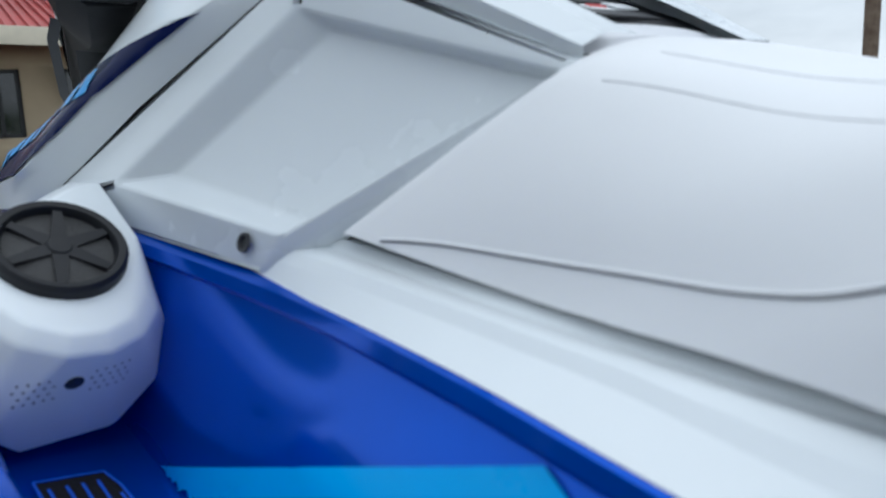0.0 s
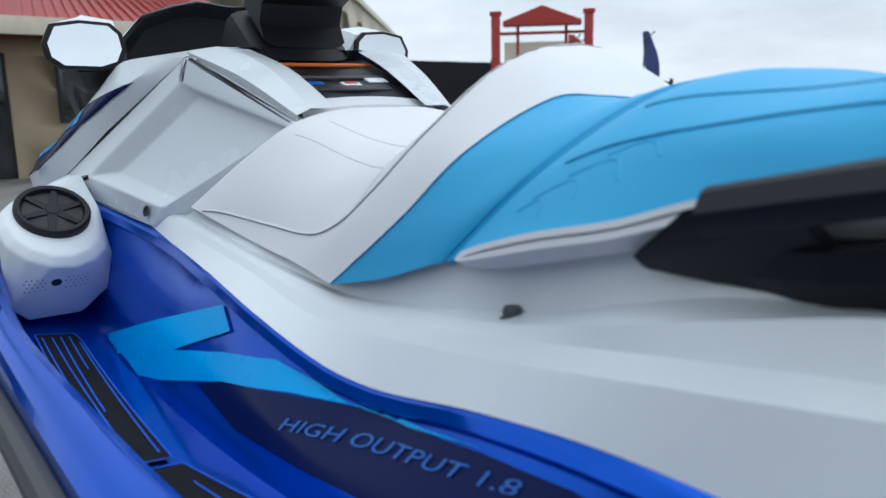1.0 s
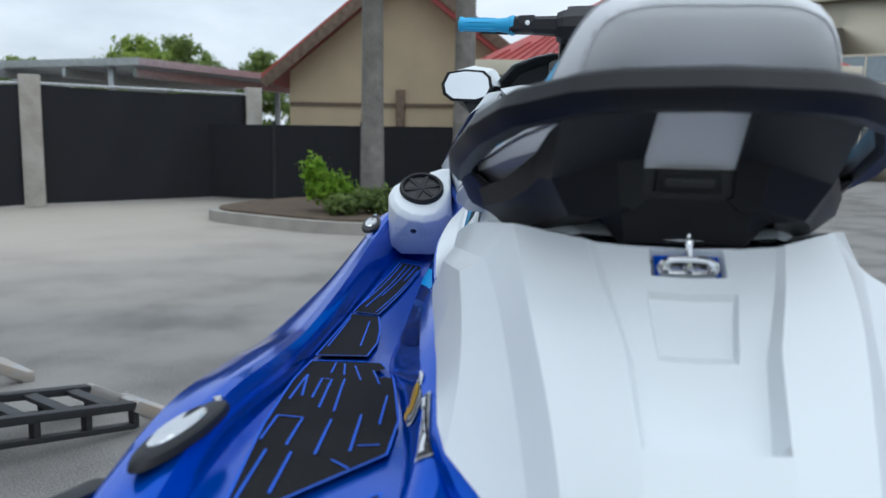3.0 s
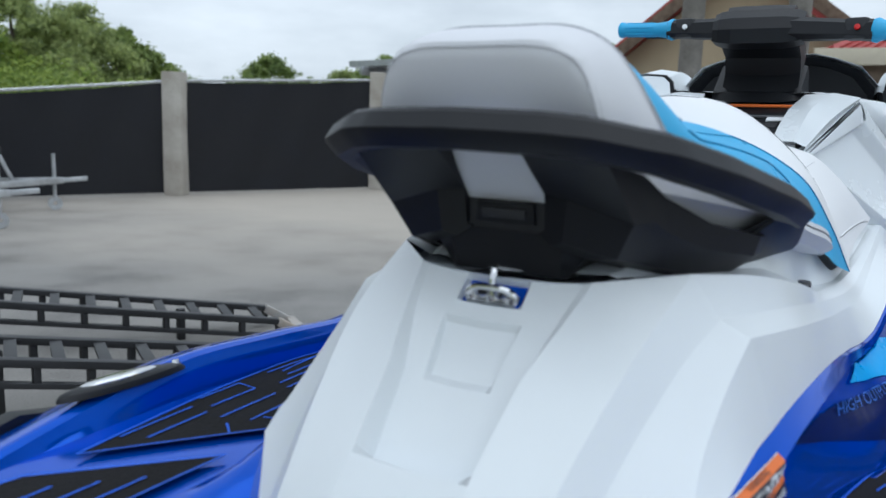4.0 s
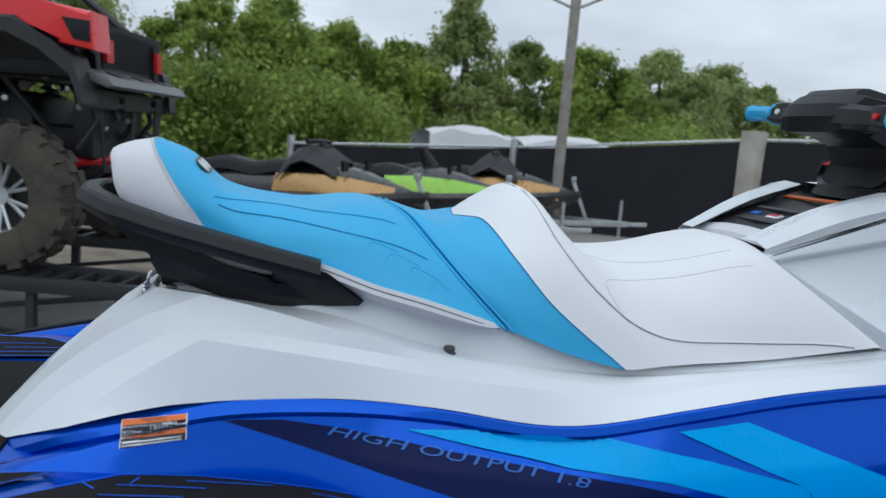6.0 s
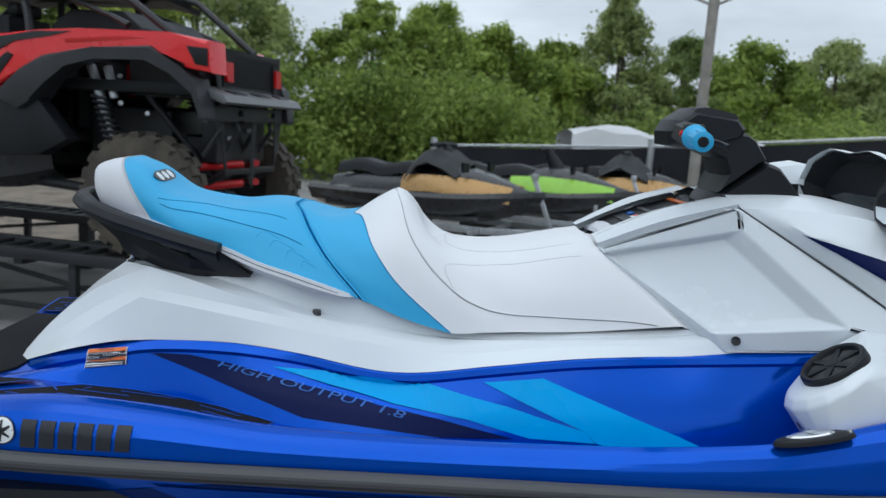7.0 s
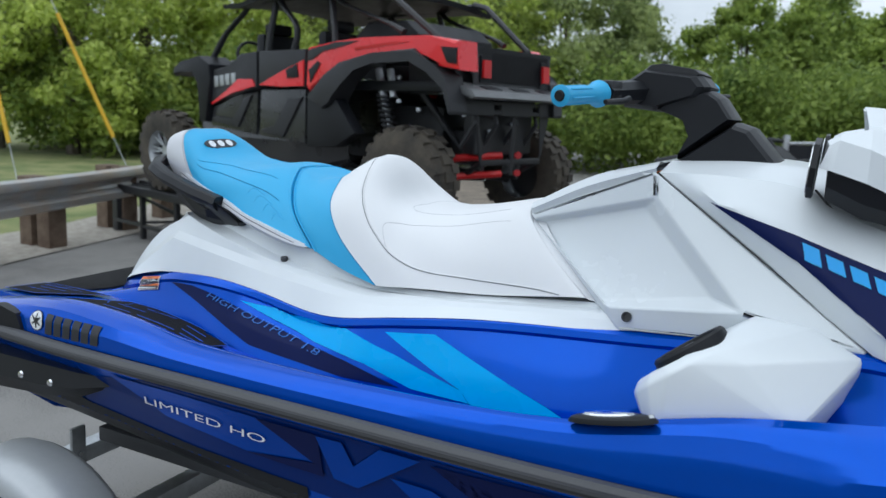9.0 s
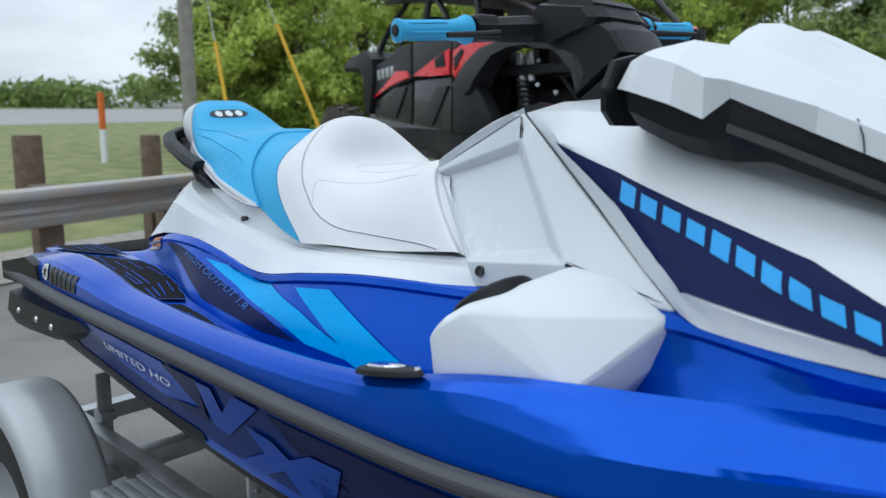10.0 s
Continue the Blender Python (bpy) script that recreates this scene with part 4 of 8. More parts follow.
for s in (1, -1):
    A, B, C, D = (1.240, 0.180, 0.126), (1.553, 0.265, 0.258), (1.998, 0.458, -0.026), (1.521, 0.366, -0.080)
    # recess: open to the seat side
    a2, b2, c2, d2 = mix(A, D, 0.05), mix(mix(A, B, 0.85), mix(D, C, 0.85), 0.13), (1.775, 0.428, 0.010), (1.495, 0.357, -0.035)
    inn = lambda p: (p[0] - 0.012, p[1] - 0.030, p[2] - 0.006)
    a3, b3, c3, d3 = inn(mix(a2, d2, 0.04)), inn(mix(mix(b2, a2, 0.10), c2, 0.06)), inn(mix(mix(c2, d2, 0.12), b2, 0.10)), inn(mix(d2, a2, 0.06))
    bm = bmesh.new()
    P = {k: bm.verts.new(sk((v[0], s * v[1], v[2]))) for k, v in dict(A=A, B=B, C=C, D=D, a=a2, b=b2, c=c2, d=d2, e=a3, f=b3, g=c3, h=d3, Ai=inn(A), Di=inn(D), Bi=inn(B), Ci=inn(C)).items()}
    for q in ("ABba", "BCcb", "CDdc", "abfe", "bcgf", "cdhg", "efgh", "ADDiAi".replace("Di", "1").replace("Ai", "2"), "AadD", "adhe"):
        ks = [{"1": "Di", "2": "Ai"}.get(k, k) for k in q]
        bm.faces.new([P[k] for k in ks])
    for k1, k2 in (("A", "B"), ("B", "C"), ("C", "D")):
        bm.faces.new([P[k1], P[k2], P[k2 + "i"], P[k1 + "i"]])
    bmesh.ops.bevel(bm, geom=[e for e in bm.edges if e.is_valid and len(e.link_faces) == 2], offset=0.006, segments=3, profile=0.6, affect="EDGES", clamp_overlap=True)
    panel = part("side_panel", bm, M_panel, craft, "pale plastic side panel with a deep recess", angle=20)
    bm = bmesh.new()
    lathe(bm, [(0.0, -0.002), (0.006, -0.002), (0.007, 0.001), (0.010, 0.0015), (0.0105, -0.001)], frame_of(sk((1.541, s * 0.3735, -0.047)), (1, 0, 0), (-0.1, s, 0.3)), 16)
    part("screw", bm, M_dark, panel)
    # dark joint between panel and hood
    bm = bmesh.new()
    tube(bm, [sk((1.560, s * 0.264, 0.252)), sk((1.78, s * 0.36, 0.115)), sk((2.003, s * 0.455, -0.028))], 0.0012, 6)
    part("joint", bm, M_rubber, craft)
    # white flange under that joint
    a, b = Vector((1.560, s * 0.264, 0.252)), Vector((2.003, s * 0.455, -0.028))
    fw, nn = Vector((0.21, s * 0.036, -0.043)).normalized(), Vector((0, s * 0.855, 0.52))
    bm = bmesh.new()
    grid(bm, [[sk(a.lerp(b, k / 12) + fw * u - nn * (0.005 + d)) for u, d in ((-0.05, 0.004), (0.0, 0.0), (0.05, 0.002), (0.10, 0.012))] for k in range(13)])
    part("joint_flange", bm, M_white, craft)
    # console lid half: white arm beside the instrument tray
    bm = guides([[(1.232, 0.10, 0.150), (1.39, 0.11, 0.224), (1.545, 0.13, 0.272)], [(1.232, 0.150, 0.150), (1.39, 0.165, 0.232), (1.548, 0.20, 0.277)], [(1.238, 0.176, 0.138), (1.39, 0.215, 0.210), (1.553, 0.262, 0.266)], [(1.240, 0.170, 0.122), (1.39, 0.210, 0.190), (1.553, 0.255, 0.250)]], 14, 2, False, s)
    part("console_arm", bm, M_panel, craft, angle=25)
# instrument tray: dark well with a pale strap, a thin orange strip and small labels
bm = guides([[(1.225, 0, 0.118), (1.27, 0, 0.120), (1.30, 0, 0.160), (1.44, 0, 0.212), (1.56, 0, 0.245)], [(1.225, 0.125, 0.122), (1.27, 0.128, 0.126), (1.30, 0.130, 0.166), (1.44, 0.140, 0.220), (1.56, 0.15, 0.255)]], 20, 3)
console = part("instrument_tray", bm, M_black, craft, "black instrument tray with labels")
bm = bmesh.new()
rows = [[sk((x, y, z - 0.010 * (y / 0.15) ** 2)) for y in np.linspace(-0.15, 0.15, 9)] for x, z in ((1.268, 0.142), (1.270, 0.154), (1.290, 0.168), (1.305, 0.170), (1.306, 0.160))]
grid(bm, rows)
part("tray_strap", bm, M_vinyl_grey, console, "pale plastic strap across the tray")
for x, y, z, w, h, m in ((1.352, 0.0, 0.184, 0.085, 0.014, M_dark), (1.372, -0.012, 0.192, 0.020, 0.010, M_text_white), (1.374, -0.012, 0.1945, 0.014, 0.005, M_chrome_red), (1.378, 0.066, 0.194, 0.014, 0.008, M_text_blue), (1.415, 0.0, 0.207, 0.10, 0.006, M_rubber), (1.505, 0.0, 0.237, 0.125, 0.006, M_orange), (1.395, -0.085, 0.200, 0.022, 0.012, M_text_white)):
    bm = bmesh.new()
    box(bm, (-h, -w, 0), (h, w, 0.005), 0.002, frame_of(sk((x, y, z)), (1, 0, 0.36), (-0.36, 0, 1)))
    part("console_label", bm, m, console)
# hood
hood_low = [(2.002, 0.458, -0.026), (2.05, 0.484, -0.034), (2.2, 0.480, -0.046), (2.4, 0.415, -0.062), (2.6, 0.275, -0.075), (2.9, 0.005, -0.120)]
hood_flank = [(1.92, 0.424, 0.024), (1.96, 0.456, 0.040), (2.02, 0.487, 0.014), (2.2, 0.484, -0.015), (2.4, 0.415, -0.036), (2.6, 0.27, -0.058), (2.895, 0.0045, -0.115)]
hood_bulge = [(1.805, 0.374, 0.104), (1.86, 0.412, 0.122), (1.96, 0.440, 0.088), (2.06, 0.463, 0.036), (2.2, 0.448, 0.040), (2.42, 0.36, -0.005), (2.6, 0.24, -0.03), (2.89, 0.004, -0.11)]
hood_a = [(1.675, 0.314, 0.184), (1.70, 0.346, 0.206), (1.85, 0.386, 0.176), (2.0, 0.392, 0.130), (2.25, 0.355, 0.080), (2.5, 0.24, 0.01), (2.885, 0.0035, -0.105)]
hood_edge = [(1.560, 0.262, 0.256), (1.70, 0.302, 0.262), (1.85, 0.328, 0.250), (1.95, 0.334, 0.198), (2.2, 0.30, 0.13), (2.5, 0.20, 0.05), (2.88, 0.003, -0.10)]
hood_top = [(1.562, 0.14, 0.278), (1.75, 0.16, 0.286), (1.92, 0.17, 0.268), (2.2, 0.15, 0.19), (2.5, 0.10, 0.08), (2.87, 0.0015, -0.09)]
hood_mid = [(1.562, 0.0, 0.270), (1.75, 0.0, 0.286), (1.92, 0.0, 0.275), (2.2, 0.0, 0.205), (2.5, 0.0, 0.09), (2.86, 0.0, -0.085)]
hood_bm = guides([hood_mid, hood_top, hood_edge, hood_a, hood_bulge, hood_flank, hood_low, [(x, y - 0.02, z - 0.004) for x, y, z in hood_low[:-1]] + [(2.9, 0.0, -0.122)]], 60, 4)
crease(hood_bm, [spline(hood_edge, 60)])
hood = part("hood", hood_bm, M_white, craft, angle=30)
# raised crest of the bow cowl, open to the rear
crest = [
    [(1.945, 0, 0.405), (1.940, 0.10, 0.415), (1.945, 0.16, 0.402), (1.950, 0.235, 0.376), (1.955, 0.286, 0.318), (1.955, 0.282, 0.262)],
    [(1.975, 0, 0.408), (1.975, 0.09, 0.414), (1.980, 0.15, 0.400), (1.990, 0.232, 0.372), (1.995, 0.288, 0.312), (1.995, 0.288, 0.245)],
    [(2.12, 0, 0.340), (2.12, 0.08, 0.344), (2.12, 0.14, 0.325), (2.12, 0.215, 0.310), (2.12, 0.280, 0.262), (2.12, 0.285, 0.190)],
    [(2.30, 0, 0.262), (2.30, 0.07, 0.264), (2.30, 0.12, 0.248), (2.30, 0.18, 0.230), (2.30, 0.235, 0.182), (2.30, 0.24, 0.115)],
    [(2.55, 0, 0.14), (2.55, 0.05, 0.14), (2.55, 0.08, 0.13), (2.55, 0.12, 0.11), (2.55, 0.16, 0.07), (2.55, 0.17, 0.02)],
    [(2.80, 0, 0.0), (2.80, 0.02, 0.0), (2.80, 0.03, -0.01), (2.80, 0.045, -0.02), (2.80, 0.06, -0.04), (2.80, 0.07, -0.07)],
]
cowl_bm = loft(crest, 6, 5, smooth_across=False)
crease(cowl_bm, [spline([c_[i] for c_ in crest], 26) for i in (1, 2, 3, 4)])
cowl = part("bow_cowl", cowl_bm, M_white, craft, "white raised bow cowl with ridges", angle=24)
bm = bmesh.new()
lip = [(1.956, 0, 0.398), (1.952, 0.095, 0.406), (1.958, 0.155, 0.394), (1.963, 0.228, 0.366), (1.967, 0.276, 0.312), (1.967, 0.272, 0.262)]
rows = both([[Vector(p) for p in lip], [Vector((2.02, y * 0.92, z - 0.02 if z > 0.28 else z)) for x, y, z in lip], [Vector((2.03, y * 0.55, 0.29)) for x, y, z in lip]])
grid(bm, [[sk(p) for p in r] for r in rows])
part("cowl_intake", bm, M_black, cowl, "black hollow behind the bow cowl")
for s in (1, -1):
    # mirror housing: faceted white shell over a black base
    rings = []
    for x0, ps in (
            (1.884, ((0.300, 0.295, 0.01), (0.318, 0.340, 0.0), (0.400, 0.346, 0.0), (0.436, 0.338, 0.004), (0.452, 0.298, -0.008))),
            (1.904, ((0.292, 0.298, 0.01), (0.312, 0.350, 0.004), (0.395, 0.358, 0.0), (0.432, 0.348, 0.0), (0.450, 0.293, -0.006))),
            (1.955, ((0.282, 0.30, 0.0), (0.302, 0.360, 0.0), (0.372, 0.370, 0.0), (0.428, 0.334, 0.0), (0.438, 0.275, 0.0))),
            (2.000, ((0.270, 0.29, 0.0), (0.290, 0.352, 0.0), (0.352, 0.362, 0.0), (0.427, 0.314, 0.0), (0.423, 0.255, 0.0))),
            (2.028, ((0.266, 0.28, 0.0), (0.284, 0.342, 0.0), (0.340, 0.350, 0.0), (0.412, 0.310, 0.0), (0.398, 0.285, 0.0))),
            (2.140, ((0.250, 0.24, 0.0), (0.262, 0.300, 0.0), (0.305, 0.306, 0.0), (0.372, 0.274, 0.0), (0.372, 0.238, 0.0))),
            (2.300, ((0.220, 0.18, 0.0), (0.230, 0.228, 0.0), (0.262, 0.232, 0.0), (0.318, 0.204, 0.0), (0.318, 0.170, 0.0))),
            (2.520, ((0.160, 0.09, 0.0), (0.165, 0.130, 0.0), (0.185, 0.132, 0.0), (0.226, 0.110, 0.0), (0.226, 0.085, 0.0))),
            (2.780, ((0.050, -0.03, 0.0), (0.052, -0.012, 0.0), (0.060, -0.012, 0.0), (0.080, -0.025, 0.0), (0.080, -0.04, 0.0)))):
        rings.append([sk((x0 + dx, s * y, z)) for y, z, dx in ps])
    bm = bmesh.new()
    vs = grid(bm, rings)
    bm.faces.new(vs[0])
    shell = part("mirror_housing", bm, M_white, craft, "white mirror housing over a black base", angle=7)
    rings = []
    for x0, ps in (
            (1.890, ((0.449, 0.300), (0.441, 0.266), (0.400, 0.238), (0.330, 0.240), (0.300, 0.300))),
            (1.955, ((0.434, 0.278), (0.420, 0.236), (0.380, 0.206), (0.310, 0.215), (0.285, 0.300))),
            (2.000, ((0.419, 0.258), (0.404, 0.224), (0.366, 0.196), (0.300, 0.205), (0.272, 0.290))),
            (2.028, ((0.394, 0.288), (0.396, 0.232), (0.362, 0.192), (0.296, 0.200), (0.268, 0.280))),
            (2.080, ((0.384, 0.266), (0.380, 0.226), (0.366, 0.196), (0.290, 0.190), (0.260, 0.255))),
            (2.300, ((0.315, 0.172), (0.315, 0.145), (0.295, 0.120), (0.240, 0.120), (0.222, 0.180))),
            (2.520, ((0.223, 0.087), (0.222, 0.065), (0.205, 0.050), (0.175, 0.050), (0.162, 0.090))),
            (2.780, ((0.078, -0.038), (0.076, -0.048), (0.070, -0.055), (0.056, -0.055), (0.052, -0.03)))):
        rings.append([sk((x0, s * y, z)) for y, z in ps])
    bm = bmesh.new()
    vs = grid(bm, rings)
    bm.faces.new(vs[0])
    part("housing_base", bm, M_black, shell, angle=12)
    # lighter blade in the black recess
    bm = bmesh.new()
    grid(bm, [[sk((x, s * (y + dy), z + dz)) for dy, dz in ((0.012, 0.0), (0.016, -0.012), (0.0, -0.016))] for x, y, z in ((2.03, 0.394, 0.250), (2.10, 0.384, 0.226), (2.30, 0.322, 0.146), (2.50, 0.226, 0.070))])
    part("housing_blade", bm, M_dark, shell, "charcoal blade in the housing recess")
    bm = bmesh.new()
    tube(bm, [sk((2.185, s * 0.352, 0.2585)), sk((2.196, s * 0.358, 0.235)), sk((2.198, s * 0.352, 0.214))], 0.0012, 5)
    part("joint", bm, M_rubber, shell)
    oval = [(-0.080, 0.010), (-0.066, 0.040), (-0.030, 0.052), (0.052, 0.050), (0.078, 0.030), (0.084, -0.002), (0.066, -0.040), (0.010, -0.050), (-0.052, -0.046), (-0.074, -0.026)]
    bm = bmesh.new()
    mm = frame_of(sk((1.872, s * 0.386, 0.296)), (0, s, 0), (-1, 0.0, 0.06))
    prism(bm, [(a * SC * 1.08, b * SC * s * 1.08) for a, b in oval], 0.010, mm, 0.003)
    part("mirror_rim", bm, M_black, shell)
    bm = bmesh.new()
    prism(bm, [(a * SC * 0.94, b * SC * s * 0.92) for a, b in oval], 0.002, mm @ Matrix.Translation((0, 0, 0.0095)))
    part("mirror_glass", bm, M_mirror, shell, "mirror glass that shows the sky")
    # groove line between hood and cowl
    bm = bmesh.new()
    tube(bm, [sk((x, s * y, z)) for x, y, z in ((1.872, 0.333, 0.250), (1.895, 0.337, 0.226), (1.936, 0.338, 0.186), (2.10, 0.342, 0.132), (2.25, 0.325, 0.088), (2.5, 0.225, 0.028))], 0.0022, 6)
    part("joint", bm, M_rubber, craft)

# ---- steering ----
head = Vector((1.475, -0.02, 0.437))
gp, gs = Vector((1.555, 0.388, 0.455)), Vector((1.384, -0.445, 0.409))


def hull_of(outline, w, shrink, y0=0.0):
    """A moulded block: an (x, z) outline at full size in the middle, shrunk towards both flanks."""
    cx = sum(p[0] for p in outline) / len(outline)
    cz = sum(p[1] for p in outline) / len(outline)
    bm = bmesh.new()
    rows = []
    for y, k in ((-w, shrink), (-w * 0.86, 1 - (1 - shrink) * 0.45), (-w * 0.55, 1.0), (w * 0.55, 1.0), (w * 0.86, 1 - (1 - shrink) * 0.45), (w, shrink)):
        rows.append([sk((cx + (x - cx) * k, y0 + y, cz + (z - cz) * k)) for x, z in outline])
    vs = grid(bm, rows, close=True)
    bm.faces.new(vs[0])
    bm.faces.new(vs[-1])
    return bm


column = part("steering_column", hull_of([(1.540, 0.250), (1.558, 0.276), (1.684, 0.370), (1.722, 0.358), (1.815, 0.255)], 0.115, 0.80), M_black, craft, "black faceted steering column", angle=14)
part("steering_neck", hull_of([(1.562, 0.276), (1.585, 0.325), (1.565, 0.370), (1.500, 0.395), (1.56, 0.440), (1.625, 0.440), (1.650, 0.424), (1.684, 0.376)], 0.098, 0.84, -0.01), M_black, column, angle=14)
part("handlebar_pad", hull_of([(1.422, 0.396), (1.418, 0.432), (1.432, 0.462), (1.468, 0.488), (1.60, 0.474), (1.622, 0.448), (1.610, 0.425), (1.500, 0.388)], 0.112, 0.78, -0.01), M_black, column, angle=14)
part("pad_cap", hull_of([(1.462, 0.484), (1.476, 0.497), (1.505, 0.501), (1.590, 0.487), (1.604, 0.476), (1.598, 0.470)], 0.082, 0.86, -0.01), M_dark, column, "charcoal cap on the handlebar pad", angle=14)
for tip in (gp, gs):
    d = (tip - head).normalized()
    L = (tip - head).length
    sgn = 1 if tip.y > 0 else -1
    bm = bmesh.new()
    rows = []
    for t, w, h in ((0.05, 0.038, 0.030), (0.13, 0.036, 0.028), (0.19, 0.030, 0.026), (0.21, 0.026, 0.024), (0.265, 0.030, 0.026), (L - 0.172, 0.026, 0.022)):
        c = head + d * t
        rows.append([sk((c.x + w * a, c.y, c.z + h * b)) for a, b in ((-1, -0.5), (-0.8, 0.6), (-0.3, 1), (0.5, 0.9), (1, 0.3), (0.8, -0.6), (0.2, -1), (-0.6, -0.9))])
    vs = grid(bm, rows, close=True)
    bm.faces.new(vs[0])
    bm.faces.new(vs[-1])
    arm = part("bar_arm", bm, M_black, column, angle=25)
    bm = bmesh.new()
    prof = [(-0.168, 0.028), (-0.160, 0.030), (-0.145, 0.023), (-0.12, 0.0195), (-0.08, 0.0185), (-0.04, 0.0185), (-0.015, 0.0195), (-0.006, 0.0225), (0.0, 0.0225), (0.002, 0.018)]
    tube(bm, [sk(tip + d * t) for t, r in prof], [r * SC for t, r in prof], 18)
    grip = part("grip", bm, M_cyan, column, "cyan rubber handlebar grip")
    bm = bmesh.new()
    lathe(bm, [(0.0, 0.003), (0.009, 0.003), (0.011, 0.0), (0.011, -0.01)], frame_of(sk(tip + d * 0.003), (0, 0, 1), d), 16)
    part("bar_end", bm, M_black, grip)
    for k in range(6):
        bm = bmesh.new()
        a = k * math.pi / 3
        o = d.orthogonal().normalized()
        o2 = d.cross(o)
        tube(bm, [sk(tip + d * t) + (o * math.cos(a) + o2 * math.sin(a)) * 0.0172 for t in (-0.11, -0.02)], 0.0022, 5)
        part("grip_rib", bm, M_cyan, grip)
    # switch pod and lever
    bm = bmesh.new()
    c = sk(head + d * (L - 0.205))
    box(bm, (-0.024, -0.022, -0.022), (0.024, 0.022, 0.026), 0.007, frame_of(c, d, (0, 0, 1)))
    sw = part("switch_pod", bm, M_dark, column)
    bm = bmesh.new()
    lathe(bm, [(0.0, 0.006), (0.006, 0.005), (0.007, 0.0)], frame_of(c + Vector((-0.024, 0, 0.004)), (0, 0, 1), (-1, 0, 0.2)), 12)
    part("button", bm, M_chrome_red if sgn < 0 else M_text_white, sw)
    bm = bmesh.new()
    lv = [head + d * (L - 0.20) + Vector((0.05, 0, -0.01)), head + d * (L - 0.14) + Vector((0.068, 0, -0.012)), head + d * (L - 0.06) + Vector((0.066, 0, -0.012))]
    tube(bm, [sk(p) for p in lv], [0.007, 0.006, 0.005], 8)
    part("lever", bm, M_black, column)

# ---- speaker pods ----
for s in (1, -1):
    nrm = Vector((-0.60, -0.17 * s, 0.78)).normalized()
    lat = Vector((0, 1, 0))
    lat = (lat - nrm * lat.dot(nrm)).normalized()
    upv = nrm.cross(lat)
    c0 = Vector((1.684, s * 0.520, -0.080))
    face = [c0 + nrm * h + lat * (r * math.cos(a)) + upv * (r * math.sin(a)) for h, r in ((0.004, 0.088), (-0.012, 0.106)) for a in [2 * math.pi * k / 14 for k in range(14)]]
    body = [(1.798, 0.466, 0.010), (1.800, 0.436, 0.012), (1.900, 0.446, 0.008), (1.990, 0.462, -0.034), (1.985, 0.468, -0.052), (1.800, 0.585, -0.045), (1.652, 0.606, -0.128), (1.655, 0.606, -0.165), (1.672, 0.622, -0.235), (1.700, 0.585, -0.272), (1.705, 0.480, -0.272), (1.700, 0.425, -0.225), (1.690, 0.412, -0.150), (1.715, 0.425, -0.050), (1.900, 0.585, -0.145), (1.88, 0.575, -0.235), (1.92, 0.44, -0.20), (1.98, 0.44, -0.10), (1.952, 0.515, -0.080)]
    bm = bmesh.new()
    for p in face:
        bm.verts.new(sk(p))
    for x, y, z in body:
        bm.verts.new(sk((x, s * y, z)))
    bmesh.ops.convex_hull(bm, input=list(bm.verts))
    bmesh.ops.delete(bm, geom=[v for v in bm.verts if not v.link_faces], context="VERTS")
    bmesh.ops.dissolve_limit(bm, angle_limit=radians(7), verts=bm.verts, edges=bm.edges)
    creases = [e for e in bm.edges if len(e.link_faces) == 2 and e.calc_face_angle(0) > 0.14]
    bmesh.ops.bevel(bm, geom=creases, offset=0.020, segments=5, profile=0.5, affect="EDGES", clamp_overlap=True)
    bmesh.ops.triangulate(bm, faces=bm.faces)
    pod = part("speaker_pod", bm, M_white, craft, "white speaker pod on the footwell wall", angle=40)
    shell_bm = bmesh.new()
    shell_bm.from_mesh(pod.data)
    shell = BVHTree.FromBMesh(shell_bm)
    shell_bm.free()
    mouth = c0 - upv * 0.030
    seat_pts = []
    for k in range(12):
        a = 2 * math.pi * k / 12
        hit = shell.ray_cast(sk(mouth + nrm * 0.2 + lat * (0.052 * math.cos(a)) + upv * (0.052 * math.sin(a))), -nrm)
        if hit[0] is not None:
            seat_pts.append(hit[0])
    mid_ = sum(seat_pts, Vector()) / len(seat_pts)
    nn = sum(((p - mid_).cross(q - mid_) for p, q in zip(seat_pts, seat_pts[1:] + seat_pts[:1])), Vector())
    nn = nn if nn.dot(nrm) > 0 else -nn
    sm = frame_of(mid_ + nn.normalized() * 0.004, lat, nn) @ Matrix.Scale(0.76, 4)
    bm = bmesh.new()
    lathe(bm, [(0.090, -0.030), (0.088, 0.006), (0.083, 0.012), (0.074, 0.010), (0.070, 0.002), (0.068, -0.012)], sm, 36)
    sp = part("speaker_ring", bm, M_black, pod, "black speaker with star grille")
    bm = bmesh.new()
    lathe(bm, [(0.0, 0.003), (0.03, 0.002), (0.071, -0.002)], sm, 36)
    part("speaker_mesh", bm, M_grille, sp)
    for k in range(6):
        bm = bmesh.new()
        a = 2 * math.pi * k / 6 + 0.3
        dv = Vector((math.cos(a), math.sin(a), 0))
        pv = Vector((-math.sin(a), math.cos(a), 0))
        pts = [dv * 0.012 - pv * 0.011, dv * 0.070 - pv * 0.006, dv * 0.070 + pv * 0.006, dv * 0.012 + pv * 0.011]
        lo_ = [bm.verts.new(sm @ (p + Vector((0, 0, -0.002)))) for p in pts]
        hi_ = [bm.verts.new(sm @ (p * 0.995 + Vector((0, 0, 0.006)))) for p in pts]
        bm.faces.new(hi_)
        for i in range(4):
            bm.faces.new((lo_[i], lo_[(i + 1) % 4], hi_[(i + 1) % 4], hi_[i]))
